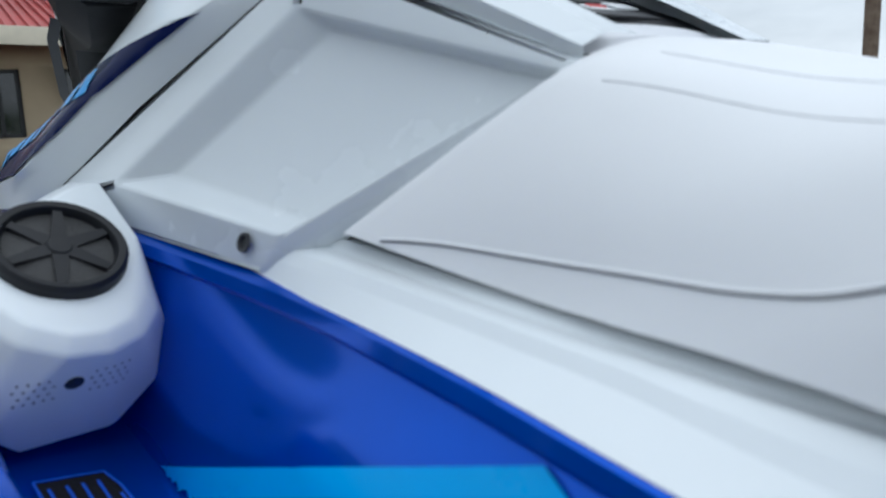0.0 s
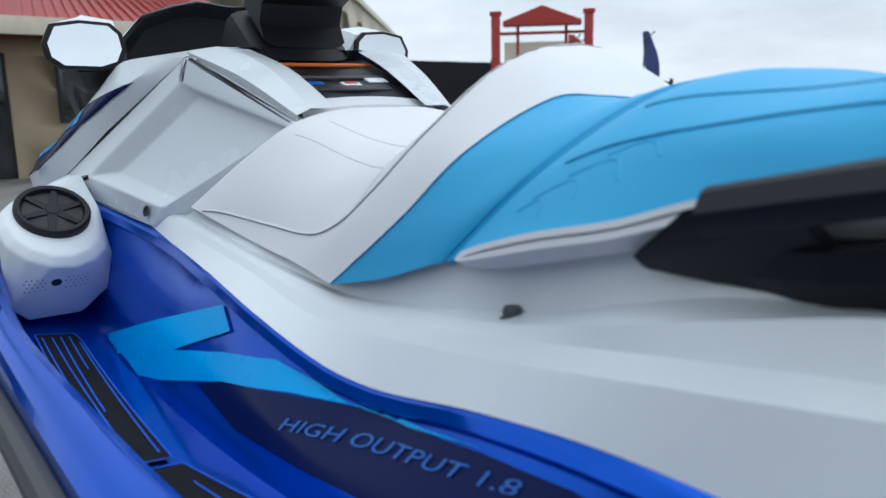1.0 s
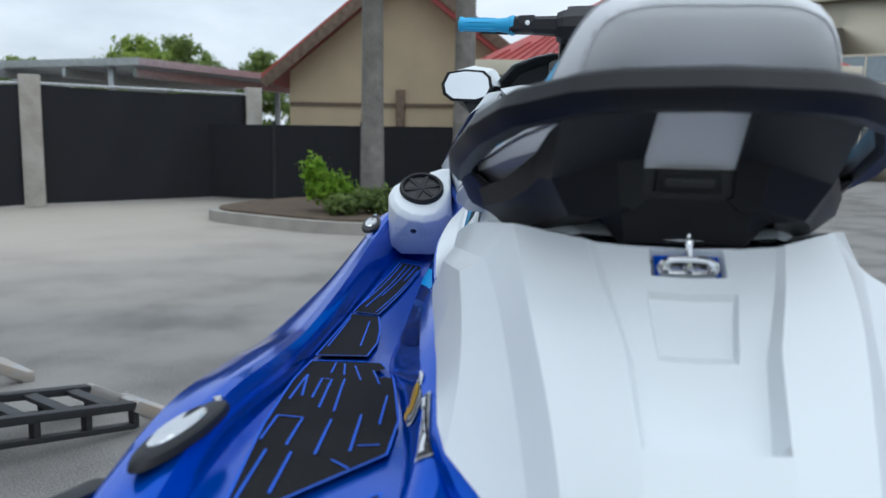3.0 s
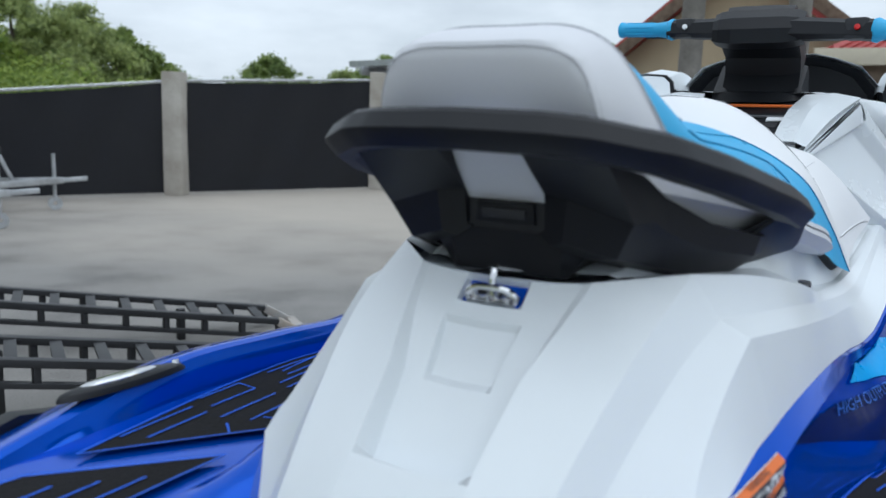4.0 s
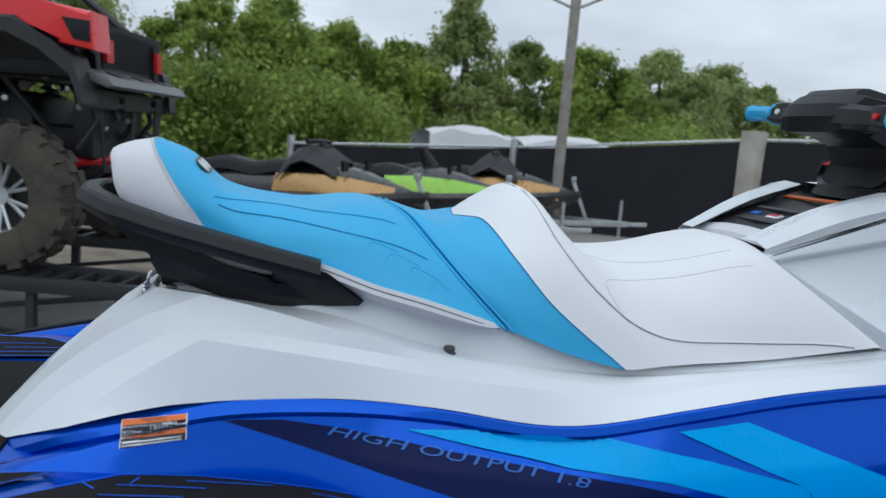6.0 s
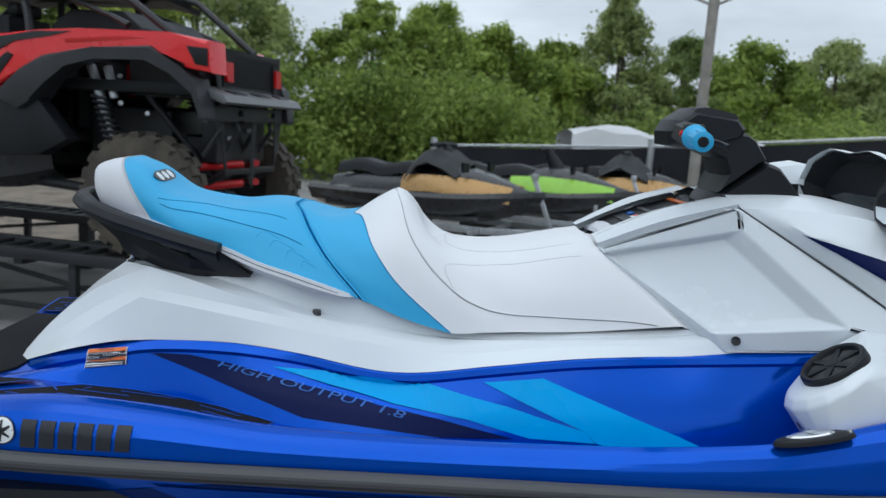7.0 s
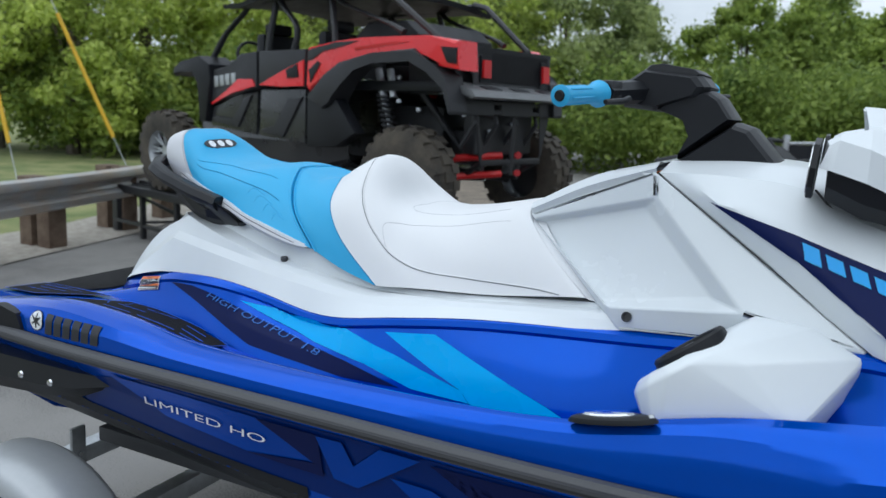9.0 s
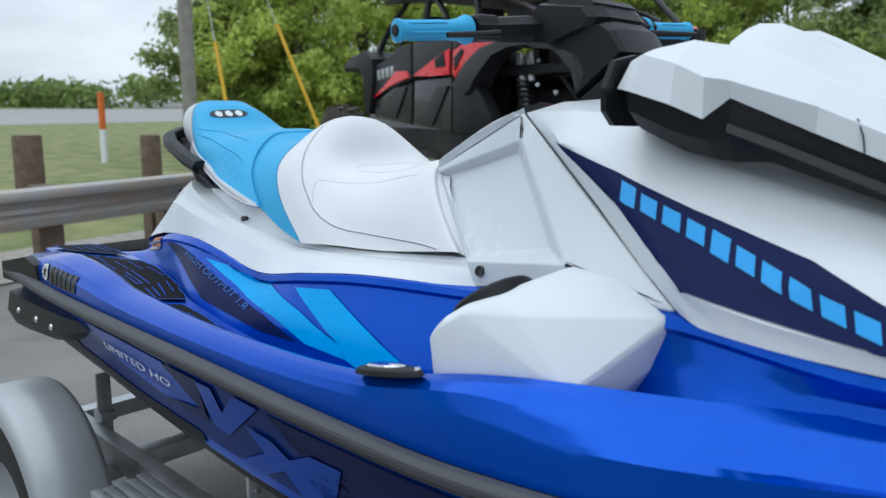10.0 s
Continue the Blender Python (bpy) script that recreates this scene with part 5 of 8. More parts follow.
        part("grille_spoke", bm, M_black, sp)
    bm = bmesh.new()
    lathe(bm, [(0.0, 0.009), (0.015, 0.008), (0.019, 0.003), (0.019, -0.004)], sm, 20)
    part("grille_hub", bm, M_black, sp)
    bm = bmesh.new()
    for row in range(4):
        for k in range(13):
            y0 = s * (0.475 + 0.0095 * k + 0.0045 * (row % 2))
            hit = shell.ray_cast(sk((1.3, y0, -0.176 - 0.008 * row)), Vector((1, 0, 0)))
            if hit[0] is not None and abs(y0 - s * 0.535) > 0.016:
                lathe(bm, [(0.0, 0.0006), (0.0016, 0.0006)], frame_of(hit[0], (0, 1, 0), hit[1] if hit[1].x < 0 else -hit[1]), 6)
    part("perforation", bm, M_rubber, pod, kind="stuff")
    hit = shell.ray_cast(sk((1.3, s * 0.535, -0.186)), Vector((1, 0, 0)))
    if hit[0] is not None:
        bm = bmesh.new()
        lathe(bm, [(0.0, 0.0012), (0.008, 0.0012), (0.0095, 0.0004)], frame_of(hit[0], (0, 1, 0), hit[1] if hit[1].x < 0 else -hit[1]), 16)
        part("pod_hole", bm, M_text_dark, pod)
    # mooring cleats on the gunwale
    for x, y, z, ang, w in ((1.598, 0.666, -0.1585, 0.02, 0.082), (-0.075, 0.545, -0.207, -0.06, 0.10)):
        if x < 0 and s < 0:
            continue
        cm = frame_of(sk((x, s * y, z)), (1, s * ang, 0.25 if x > 1 else 0.05), (-0.20, -s * 0.06, 1) if x > 1 else (0, s * 0.12, 1))
        bm = bmesh.new()
        lathe(bm, [(0.0, 0.004), (0.80, 0.003), (0.95, 0.0), (1.0, -0.004), (1.02, -0.008)], cm @ Matrix.Diagonal((w * SC, 0.027 * SC, 1, 1)), 28)
        cl = part("pull_up_cleat", bm, M_black, craft, "black oval pull-up cleat with a steel top")
        bm = bmesh.new()
        lathe(bm, [(0.0, 0.008), (0.85, 0.0075), (1.0, 0.005), (1.0, 0.001)], cm @ Matrix.Translation((-0.006, 0, 0)) @ Matrix.Diagonal((w * 0.6 * SC, 0.017 * SC, 1, 1)), 24)
        part("cleat_top", bm, M_steel, cl)
        bm = bmesh.new()
        lathe(bm, [(0.0, 0.006), (0.005, 0.0055), (0.006, 0.001)], cm @ Matrix.Translation((w * 0.8, 0, 0)), 10)
        part("bolt", bm, M_steel, cl)

# ---- decals, lettering and mats on the craft ----
def surface_of(*names):
    from_bm = bmesh.new()
    for n in names:
        from_bm.from_mesh(bpy.data.objects[n].data)
    tree = BVHTree.FromBMesh(from_bm)
    from_bm.free()
    return tree


def lay(bm, tree, side, lift=0.0012, down=False, along=None):
    """Lays a flat shape, drawn in its (x, z) or (x, y), on a surface of the craft."""
    dead = []
    for v in bm.verts:
        if along is not None:
            start, way = v.co - along * 0.10, along
        elif down:
            start, way = Vector((v.co.x, v.co.y, Z0 + 0.2)), Vector((0, 0, -1))
        else:
            start, way = Vector((v.co.x, side * 1.5, v.co.z)), Vector((0, -side, 0))
        hit = tree.ray_cast(start, way)
        if hit[0] is None:
            dead.append(v)
        else:
            n = hit[1] if hit[1].dot(way) < 0 else -hit[1]
            v.co = hit[0] + n * lift
    bmesh.ops.delete(bm, geom=dead, context="VERTS")
    return bm


def fine_face(bm, outline, step=0.014):
    f = bm.faces.new([bm.verts.new(p) for p in outline])
    bmesh.ops.triangulate(bm, faces=[f], ngon_method="EAR_CLIP")
    for _ in range(6):
        long_ = [e for e in bm.edges if e.calc_length() > step]
        if not long_:
            break
        bmesh.ops.subdivide_edges(bm, edges=long_, cuts=1)
        bmesh.ops.triangulate(bm, faces=[f for f in bm.faces if len(f.verts) > 3])
    return bm


def decal(name, outline, mat, tree, parent, sides=(1, -1), lift=0.0030, down=False, label=""):
    for s in sides:
        bm = bmesh.new()
        if down:
            fine_face(bm, [Vector((x * SC, s * y * SC, Z0)) for x, y in outline])
        else:
            fine_face(bm, [Vector((x * SC, 0, z * SC + Z0)) for x, z in outline])
        lay(bm, tree, s, lift, down)
        if len(bm.faces):
            part(name, bm, mat, parent, label)
        else:
            bm.free()


def letters(name, text, mat, tree, parent, side, start, end, height, lift=0.0055, shear=0.25, stretch=None):
    """A line of lettering from start to end, (x, z) in the craft's units, laid on its side."""
    cu = bpy.data.curves.new("text", "FONT")
    cu.body, cu.size, cu.shear, cu.resolution_u, cu.offset = text, 1.0, shear, 3, -0.003
    tmp = new("text", cu)
    dg = bpy.context.evaluated_depsgraph_get()
    me = bpy.data.meshes.new_from_object(tmp.evaluated_get(dg))
    bpy.data.objects.remove(tmp)
    bm = bmesh.new()
    bm.from_mesh(me)
    bpy.data.meshes.remove(me)
    xs = [v.co.x for v in bm.verts]
    ys = [v.co.y for v in bm.verts]
    a, b = Vector((start[0], 0, start[1])), Vector((end[0], 0, end[1]))
    d = b - a
    up = Vector((-d.z, 0, d.x)).normalized()
    if up.z < 0:
        up = -up
    for v in bm.verts:
        q = a + d * ((v.co.x - min(xs)) / (max(xs) - min(xs))) + up * (height * (v.co.y - min(ys)) / (max(ys) - min(ys)))
        v.co = Vector((q.x * SC, 0, q.z * SC + Z0))
    bmesh.ops.triangulate(bm, faces=bm.faces)
    for _ in range(3):
        bmesh.ops.subdivide_edges(bm, edges=[e for e in bm.edges if e.calc_length() > 0.012], cuts=1)
        bmesh.ops.triangulate(bm, faces=[f for f in bm.faces if len(f.verts) > 3])
    lay(bm, tree, side, lift)
    part(name, bm, mat, parent)


wall_tree = surface_of("inner_wall")
hull_tree = surface_of("hull_side")
gun_tree = surface_of("gunwale")
hood_tree = surface_of("hood")
floor_tree = surface_of("footwell_floor")
wall_ob, hull_ob, gun_ob, hood_ob = (bpy.data.objects[n] for n in ("inner_wall", "hull_side", "gunwale", "hood"))
navy_shape = [(0.150, -0.176), (0.252, -0.172), (0.35, -0.182), (0.528, -0.214), (0.714, -0.245), (0.855, -0.261), (1.03, -0.292), (0.863, -0.300), (0.695, -0.290), (0.54, -0.280), (0.383, -0.238), (0.25, -0.202)]
long_band = [(0.454, -0.183), (0.593, -0.187), (0.825, -0.195), (1.007, -0.224), (1.190, -0.266), (1.215, -0.290), (1.063, -0.288), (0.919, -0.257), (0.746, -0.240), (0.596, -0.213)]
short_band = [(0.954, -0.179), (1.093, -0.161), (1.246, -0.212), (1.405, -0.264), (1.34, -0.292), (1.217, -0.290), (1.190, -0.266), (1.08, -0.226)]


port_navy = [(0.255, -0.190), (0.38, -0.177), (0.50, -0.184), (0.62, -0.198), (0.74, -0.208), (0.85, -0.219), (1.02, -0.243), (1.10, -0.268), (0.94, -0.289), (0.75, -0.281), (0.60, -0.268), (0.465, -0.248), (0.36, -0.222)]
port_band = [(0.50, -0.181), (0.60, -0.193), (0.70, -0.201), (0.80, -0.198), (0.904, -0.188), (1.045, -0.208), (1.22, -0.244), (1.40, -0.290), (1.60, -0.345), (1.49, -0.350), (1.25, -0.302), (1.02, -0.243), (0.85, -0.217), (0.74, -0.207), (0.62, -0.1985)]
port_vee = [(1.045, -0.178), (1.10, -0.150), (1.38, -0.232), (1.65, -0.3165), (1.60, -0.345), (1.40, -0.290), (1.22, -0.244)]
short_band[4:5] = [(1.50, -0.300), (1.46, -0.330), (1.34, -0.315)]
for s, shapes in ((-1, (navy_shape, long_band, short_band)), (1, (port_navy, port_band, port_vee))):
    decal("navy_decal", shapes[0], M_navy, wall_tree, wall_ob, (s,), 0.002, label="dark navy decal")
    decal("light_blue_decal", shapes[1], M_sky_decal, wall_tree, wall_ob, (s,), 0.0034, label="light blue zigzag decal")
    decal("light_blue_decal", shapes[2], M_sky_decal, wall_tree, wall_ob, (s,), 0.0036)
letters("lettering", "HIGH OUTPUT 1.8", M_text_blue, wall_tree, wall_ob, -1, (0.325, -0.192), (0.776, -0.268), 0.0145, 0.0045)
letters("lettering", "HIGH OUTPUT 1.8", M_text_blue, wall_tree, wall_ob, 1, (0.83, -0.256), (0.43, -0.201), 0.0135, 0.0045)
# hull side graphics
decal("deep_blue_decal", [(0.10, -0.445), (0.20, -0.372), (0.40, -0.340), (0.70, -0.338), (1.9, -0.32), (1.9, -0.46), (1.3, -0.51), (0.9, -0.51), (0.55, -0.505), (0.13, -0.478)], M_blue_deep, hull_tree, hull_ob, lift=0.002, label="deep blue hull graphic")
decal("black_decal", [(-0.42, -0.50), (-0.42, -0.425), (0.0, -0.440), (0.13, -0.468), (0.55, -0.495), (0.9, -0.502), (0.9, -0.56), (0.3, -0.56)], M_black, hull_tree, hull_ob, lift=0.0045, label="black lower edge of the hull side")
decal("blue_decal", [(0.26, -0.352), (0.50, -0.347), (0.775, -0.348), (0.9325, -0.425), (0.723, -0.4547), (0.45, -0.430)], M_blue2, hull_tree, hull_ob, lift=0.0045, label="bright blue arrow on the hull side")
for outline in ([(0.775, -0.348), (0.955, -0.345), (0.9545, -0.410), (0.9325, -0.425)], [(0.9325, -0.425), (0.9545, -0.410), (0.954, -0.4545), (0.723, -0.4547)]):
    decal("navy_decal", outline, M_navy, hull_tree, hull_ob, lift=0.0072, label="dark navy wedge")
decal("navy_decal", [(1.24, -0.34), (1.9, -0.32), (1.9, -0.44), (1.5, -0.49), (1.42, -0.50), (1.36, -0.445), (1.48, -0.38)], M_navy, hull_tree, hull_ob, lift=0.0045)
for outline in ([(0.95, -0.348), (1.02, -0.345), (1.045, -0.40), (1.12, -0.335), (1.22, -0.335), (1.05, -0.455), (0.985, -0.45)], [(1.14, -0.40), (1.24, -0.40), (1.30, -0.425), (1.38, -0.385), (1.48, -0.38), (1.36, -0.445), (1.42, -0.50), (1.32, -0.50), (1.27, -0.46), (1.19, -0.50), (1.09, -0.50), (1.20, -0.445)]):
    decal("chevron_mark", outline, M_blue2, hull_tree, hull_ob, lift=0.0074)
letters("lettering", "LIMITED HO", M_text_white, hull_tree, hull_ob, -1, (0.384, -0.4055), (0.794, -0.413), 0.0225, 0.0085, 0.1)
letters("lettering", "LIMITED HO", M_text_white, hull_tree, hull_ob, 1, (0.794, -0.413), (0.384, -0.4055), 0.0225, 0.0085, 0.1)
# maker's mark as plain shapes
for s in (1, -1):
    for k in range(6):
        x = 0.006 + 0.0385 * k
        decal("name_bar", [(x, -0.288 + 0.001 * k), (x + 0.030, -0.287 + 0.001 * k), (x + 0.032, -0.233), (x + 0.002, -0.233)], M_text_dark, gun_tree, gun_ob, (s,), 0.0026)
    cx, cz = -0.034, -0.2585
    decal("round_mark", [(cx + 0.030 * math.cos(a), cz + 0.027 * math.sin(a)) for a in np.linspace(0, 2 * math.pi, 24, endpoint=False)], M_text_dark, gun_tree, gun_ob, (s,), 0.0024)
    decal("round_mark", [(cx + 0.0275 * math.cos(a), cz + 0.0245 * math.sin(a)) for a in np.linspace(0, 2 * math.pi, 24, endpoint=False)], M_text_white, gun_tree, gun_ob, (s,), 0.0032)
    for k in range(6):
        a = math.pi / 2 + k * math.pi / 3
        ux, uz = math.cos(a), math.sin(a)
        decal("round_mark_spoke", [(cx - uz * 0.004, cz + ux * 0.004), (cx + ux * 0.022 - uz * 0.002, cz + uz * 0.020 + ux * 0.002), (cx + ux * 0.022 + uz * 0.002, cz + uz * 0.020 - ux * 0.002), (cx + uz * 0.004, cz - ux * 0.004)], M_text_dark, gun_tree, gun_ob, (s,), 0.0040)
# bow flank: navy arrow with a row of pale blue bars
decal("navy_arrow", [(1.683, 0.210), (1.85, 0.166), (1.989, 0.120), (2.165, 0.070), (2.268, 0.025), (2.45, -0.030), (2.45, -0.075), (2.28, -0.025), (2.017, 0.0145), (2.056, 0.0287), (1.86, 0.120)], M_navy, hood_tree, hood_ob, label="navy arrow decal on the bow flank")
for k in range(10):
    x = 1.872 + 0.041 * k
    z = 0.139 - 0.146 * k / 10
    h = 0.030 if k in (0, 4) else 0.025
    w = 0.030
    decal("name_bar", [(x, z - h * 0.5), (x + w, z - h * 0.5 - w * 0.35), (x + w * 0.70, z + h * 0.5 - w * 0.35), (x - w * 0.30, z + h * 0.5)], M_text_sky, hood_tree, hood_ob, lift=0.0045)
# warning labels
for k, zc in ((0, -0.190), (1, -0.210)):
    tilt = 0.2
    q = lambda x, z: (x, z + (x - 0.05) * tilt)
    x0, x1 = -0.008, 0.098
    decal("warning_label", [q(x0, zc - 0.0092), q(x1, zc - 0.0092), q(x1, zc + 0.0095), q(x0, zc + 0.0095)], M_text_white, wall_tree, wall_ob, (-1,), 0.0030, label="orange and black warning label")
    decal("label_text_field", [q(x0 + 0.002, zc - 0.009), q(x1 - 0.002, zc - 0.009), q(x1 - 0.002, zc + 0.002), q(x0 + 0.002, zc + 0.002)], M_text_dark, wall_tree, wall_ob, (-1,), 0.0042)
    decal("label_heading_field", [q(x0 + 0.002, zc + 0.002), q(x1 - 0.002, zc + 0.002), q(x1 - 0.002, zc + 0.0088), q(x0 + 0.002, zc + 0.0088)], M_orange, wall_tree, wall_ob, (-1,), 0.0042)
    letters("lettering", "WARNING", M_text_dark, wall_tree, wall_ob, -1, q(0.024, zc + 0.0035), q(0.064, zc + 0.0035), 0.005, 0.0052, 0)
    if k == 0:
        letters("lettering", "Do not use cleat or grips to lift PWC. PWC", M_text_white, wall_tree, wall_ob, -1, q(x0 + 0.004, zc - 0.0028), q(x1 - 0.006, zc - 0.0028), 0.0036, 0.0052, 0)
        letters("lettering", "could fall, which could result in severe injury.", M_text_white, wall_tree, wall_ob, -1, q(x0 + 0.004, zc - 0.0078), q(x1 - 0.004, zc - 0.0078), 0.0036, 0.0052, 0)
    else:
        for dz in (-0.003, -0.007):
            decal("text_bar", [q(x0 + 0.005, zc + dz - 0.0008), q(x1 - 0.008, zc + dz - 0.0008), q(x1 - 0.008, zc + dz + 0.0008), q(x0 + 0.005, zc + dz + 0.0008)], M_text_white, wall_tree, wall_ob, (-1,), 0.0052)
# star rating seal and data plate on the port quarter
def disc(cx, cz, r, n=28, kx=1.0):
    return [(cx + r * kx * math.cos(a), cz + r * math.sin(a)) for a in np.linspace(0, 2 * math.pi, n, endpoint=False)]


def flat_on(name, pts, mat, centre, e1, e2, lift, label=""):
    """A flat shape in (a, b) of its own plane, laid on the port inner wall."""
    c, a, b = Vector(centre), Vector(e1).normalized(), Vector(e2)
    b = (b - a * b.dot(a)).normalized()
    n = a.cross(b)
    if n.y > 0:
        n = -n
    bm = bmesh.new()
    fine_face(bm, [sk(c + a * p[0] + b * p[1]) for p in pts], 0.008)
    lay(bm, wall_tree, 1, lift, along=n)
    part(name, bm, mat, wall_ob, label)


seal = ((0.083, 0.3066, -0.2150), (-0.058, -0.020, 0.004), (0.0, -0.020, 0.072))
flat_on("rating_seal", disc(0, 0, 0.036), M_text_white, *seal, 0.0020, "round white and yellow rating seal")
flat_on("seal_ring", disc(0, 0, 0.031), M_text_dark, *seal, 0.0028)
flat_on("seal_ring", disc(0, 0, 0.0285), M_text_white, *seal, 0.0036)
flat_on("seal_ring", disc(0, 0, 0.022), M_text_dark, *seal, 0.0044)
flat_on("seal_centre", disc(0, 0, 0.0205), M_yellow, *seal, 0.0052)
flat_on("seal_ribbon", [(-0.024, -0.032), (0.004, -0.032), (0.0, -0.018), (-0.024, -0.016)], M_yellow, *seal, 0.0056)
for a, b in (((-0.005, 0.011), (0.005, 0.009)), ((0.004, 0.010), (0.006, 0.001)), ((-0.003, 0.001), (0.005, -0.001)), ((0.004, 0.0), (0.006, -0.010)), ((-0.005, -0.008), (0.005, -0.010))):
    flat_on("numeral_stroke", [(a[0], b[1]), (b[0], b[1]), (b[0], a[1]), (a[0], a[1])], M_text_dark, *seal, 0.0060)
plate_at = ((0.0015, 0.2845, -0.2105), (-0.0856, -0.017, -0.033), (-0.010, -0.005, 0.021))
flat_on("data_plate", [(-0.036, -0.012), (0.062, -0.012), (0.062, 0.012), (-0.036, 0.012)], M_zinc, *plate_at, 0.0020, "silver data plate")
flat_on("plate_field", [(-0.033, -0.0095), (0.058, -0.0095), (0.058, 0.0095), (-0.033, 0.0095)], M_dark, *plate_at, 0.0028)
for row, y in enumerate((0.0055, 0.0, -0.0055)):
    for x0, x1 in ((-0.029, -0.012), (-0.008, 0.016), (0.020, 0.036 + 0.008 * row)):
        flat_on("text_bar", [(x0, y - 0.0018), (x1, y - 0.0018), (x1, y + 0.0018), (x0, y + 0.0018)], M_text_white, *plate_at, 0.0036)

# foam mats in the footwells and on the stern platform
def mat_piece(outline, lines, s):
    bm = bmesh.new()
    fine_face(bm, [Vector((x * SC, s * y * SC, Z0)) for x, y in outline], 0.05)
    lay(bm, floor_tree, s, 0.006, True)
    m = part("traction_mat", bm, M_mat, floor_ob, "black foam mat with blue grooves")
    for ln in lines:
        for (xa, ya), (xb, yb) in zip(ln, ln[1:]):
            d = Vector((xb - xa, yb - ya))
            o = Vector((-d.y, d.x)).normalized() * 0.0016
            bm = bmesh.new()
            fine_face(bm, [Vector((x * SC, s * y * SC, Z0)) for x, y in ((xa + o.x, ya + o.y), (xb + o.x, yb + o.y), (xb - o.x, yb - o.y), (xa - o.x, ya - o.y))], 0.06)
            lay(bm, floor_tree, s, 0.0078, True)
            part("mat_groove", bm, M_groove, m)


floor_ob = bpy.data.objects["footwell_floor"]
for s in (1, -1):
    edge_y = lambda x, y: (x, min(y, float(np.interp(x, [p[0] for p in floor_out], [p[1] for p in floor_out])) - 0.004))
    rim = [edge_y(*p) for p in ((-0.215, 0.455), (0.002, 0.331), (0.124, 0.337), (0.25, 0.362), (0.396, 0.392), (0.48, 0.428), (0.43, 0.540), (0.256, 0.523), (0.158, 0.511), (0.06, 0.500), (-0.075, 0.478))]
    grooves = [[(0.432, 0.497), (0.344, 0.484)], [(0.430, 0.481), (0.337, 0.461)], [(0.424, 0.462), (0.311, 0.428)], [(0.168, 0.500), (0.313, 0.514), (0.191, 0.488)], [(0.186, 0.472), (0.297, 0.486), (0.298, 0.471), (0.145, 0.451)], [(0.308, 0.453), (0.136, 0.428)], [(0.133, 0.389), (0.0, 0.375)], [(0.103, 0.423), (-0.02, 0.412)], [(0.010, 0.487), (0.097, 0.494), (0.098, 0.460), (0.0, 0.452)], [(0.237, 0.372), (0.103, 0.359)], [(0.40, 0.425), (0.30, 0.396)], [(-0.02, 0.470), (-0.15, 0.458)], [(-0.02, 0.440), (-0.13, 0.430)], [(0.03, 0.345), (0.02, 0.37)], [(-0.05, 0.365), (-0.03, 0.39)]]
    mat_piece(rim, [rim + rim[:1]] + grooves, s)
    rim = [edge_y(*p) for p in ((-0.41, 0.318), (-0.10, 0.318), (-0.285, 0.452), (-0.41, 0.462))]
    mat_piece(rim, [rim + rim[:1], [(-0.20, 0.345), (-0.38, 0.345)], [(-0.24, 0.375), (-0.36, 0.375)], [(-0.28, 0.405), (-0.39, 0.405)]], s)
    rim = [edge_y(*p) for p in ((0.52, 0.460), (0.65, 0.466), (0.78, 0.485), (0.93, 0.516), (0.925, 0.586), (0.84, 0.580), (0.66, 0.566), (0.478, 0.549))]
    mat_piece(rim, [rim + rim[:1], [(0.56, 0.545), (0.88, 0.572)], [(0.60, 0.490), (0.86, 0.524)]], s)
    rim = [edge_y(*p) for p in ((0.955, 0.522), (1.30, 0.514), (1.62, 0.506), (1.66, 0.512), (1.66, 0.584), (1.30, 0.590), (0.950, 0.594))]
    mat_piece(rim, [rim + rim[:1], [(1.64, 0.574), (1.001, 0.584)], [(1.64, 0.556), (1.024, 0.567)], [(1.64, 0.540), (1.188, 0.556)], [(1.64, 0.524), (1.423, 0.532)], [(1.60, 0.512), (0.98, 0.532)]], s)

# ---- trailer under the craft ----
def bar(bm, a, b, w, h):
    """A square beam from a to b, w wide and h high."""
    a, b = Vector(a), Vector(b)
    d = b - a
    up = Vector((0, 0, 1)) if abs(d.normalized().z) < 0.95 else Vector((1, 0, 0))
    m = frame_of(a, d, up - d.normalized() * up.dot(d.normalized()))
    box(bm, (0, -w / 2, -h / 2), (d.length, w / 2, h / 2), min(w, h) * 0.12, m)
    return bm


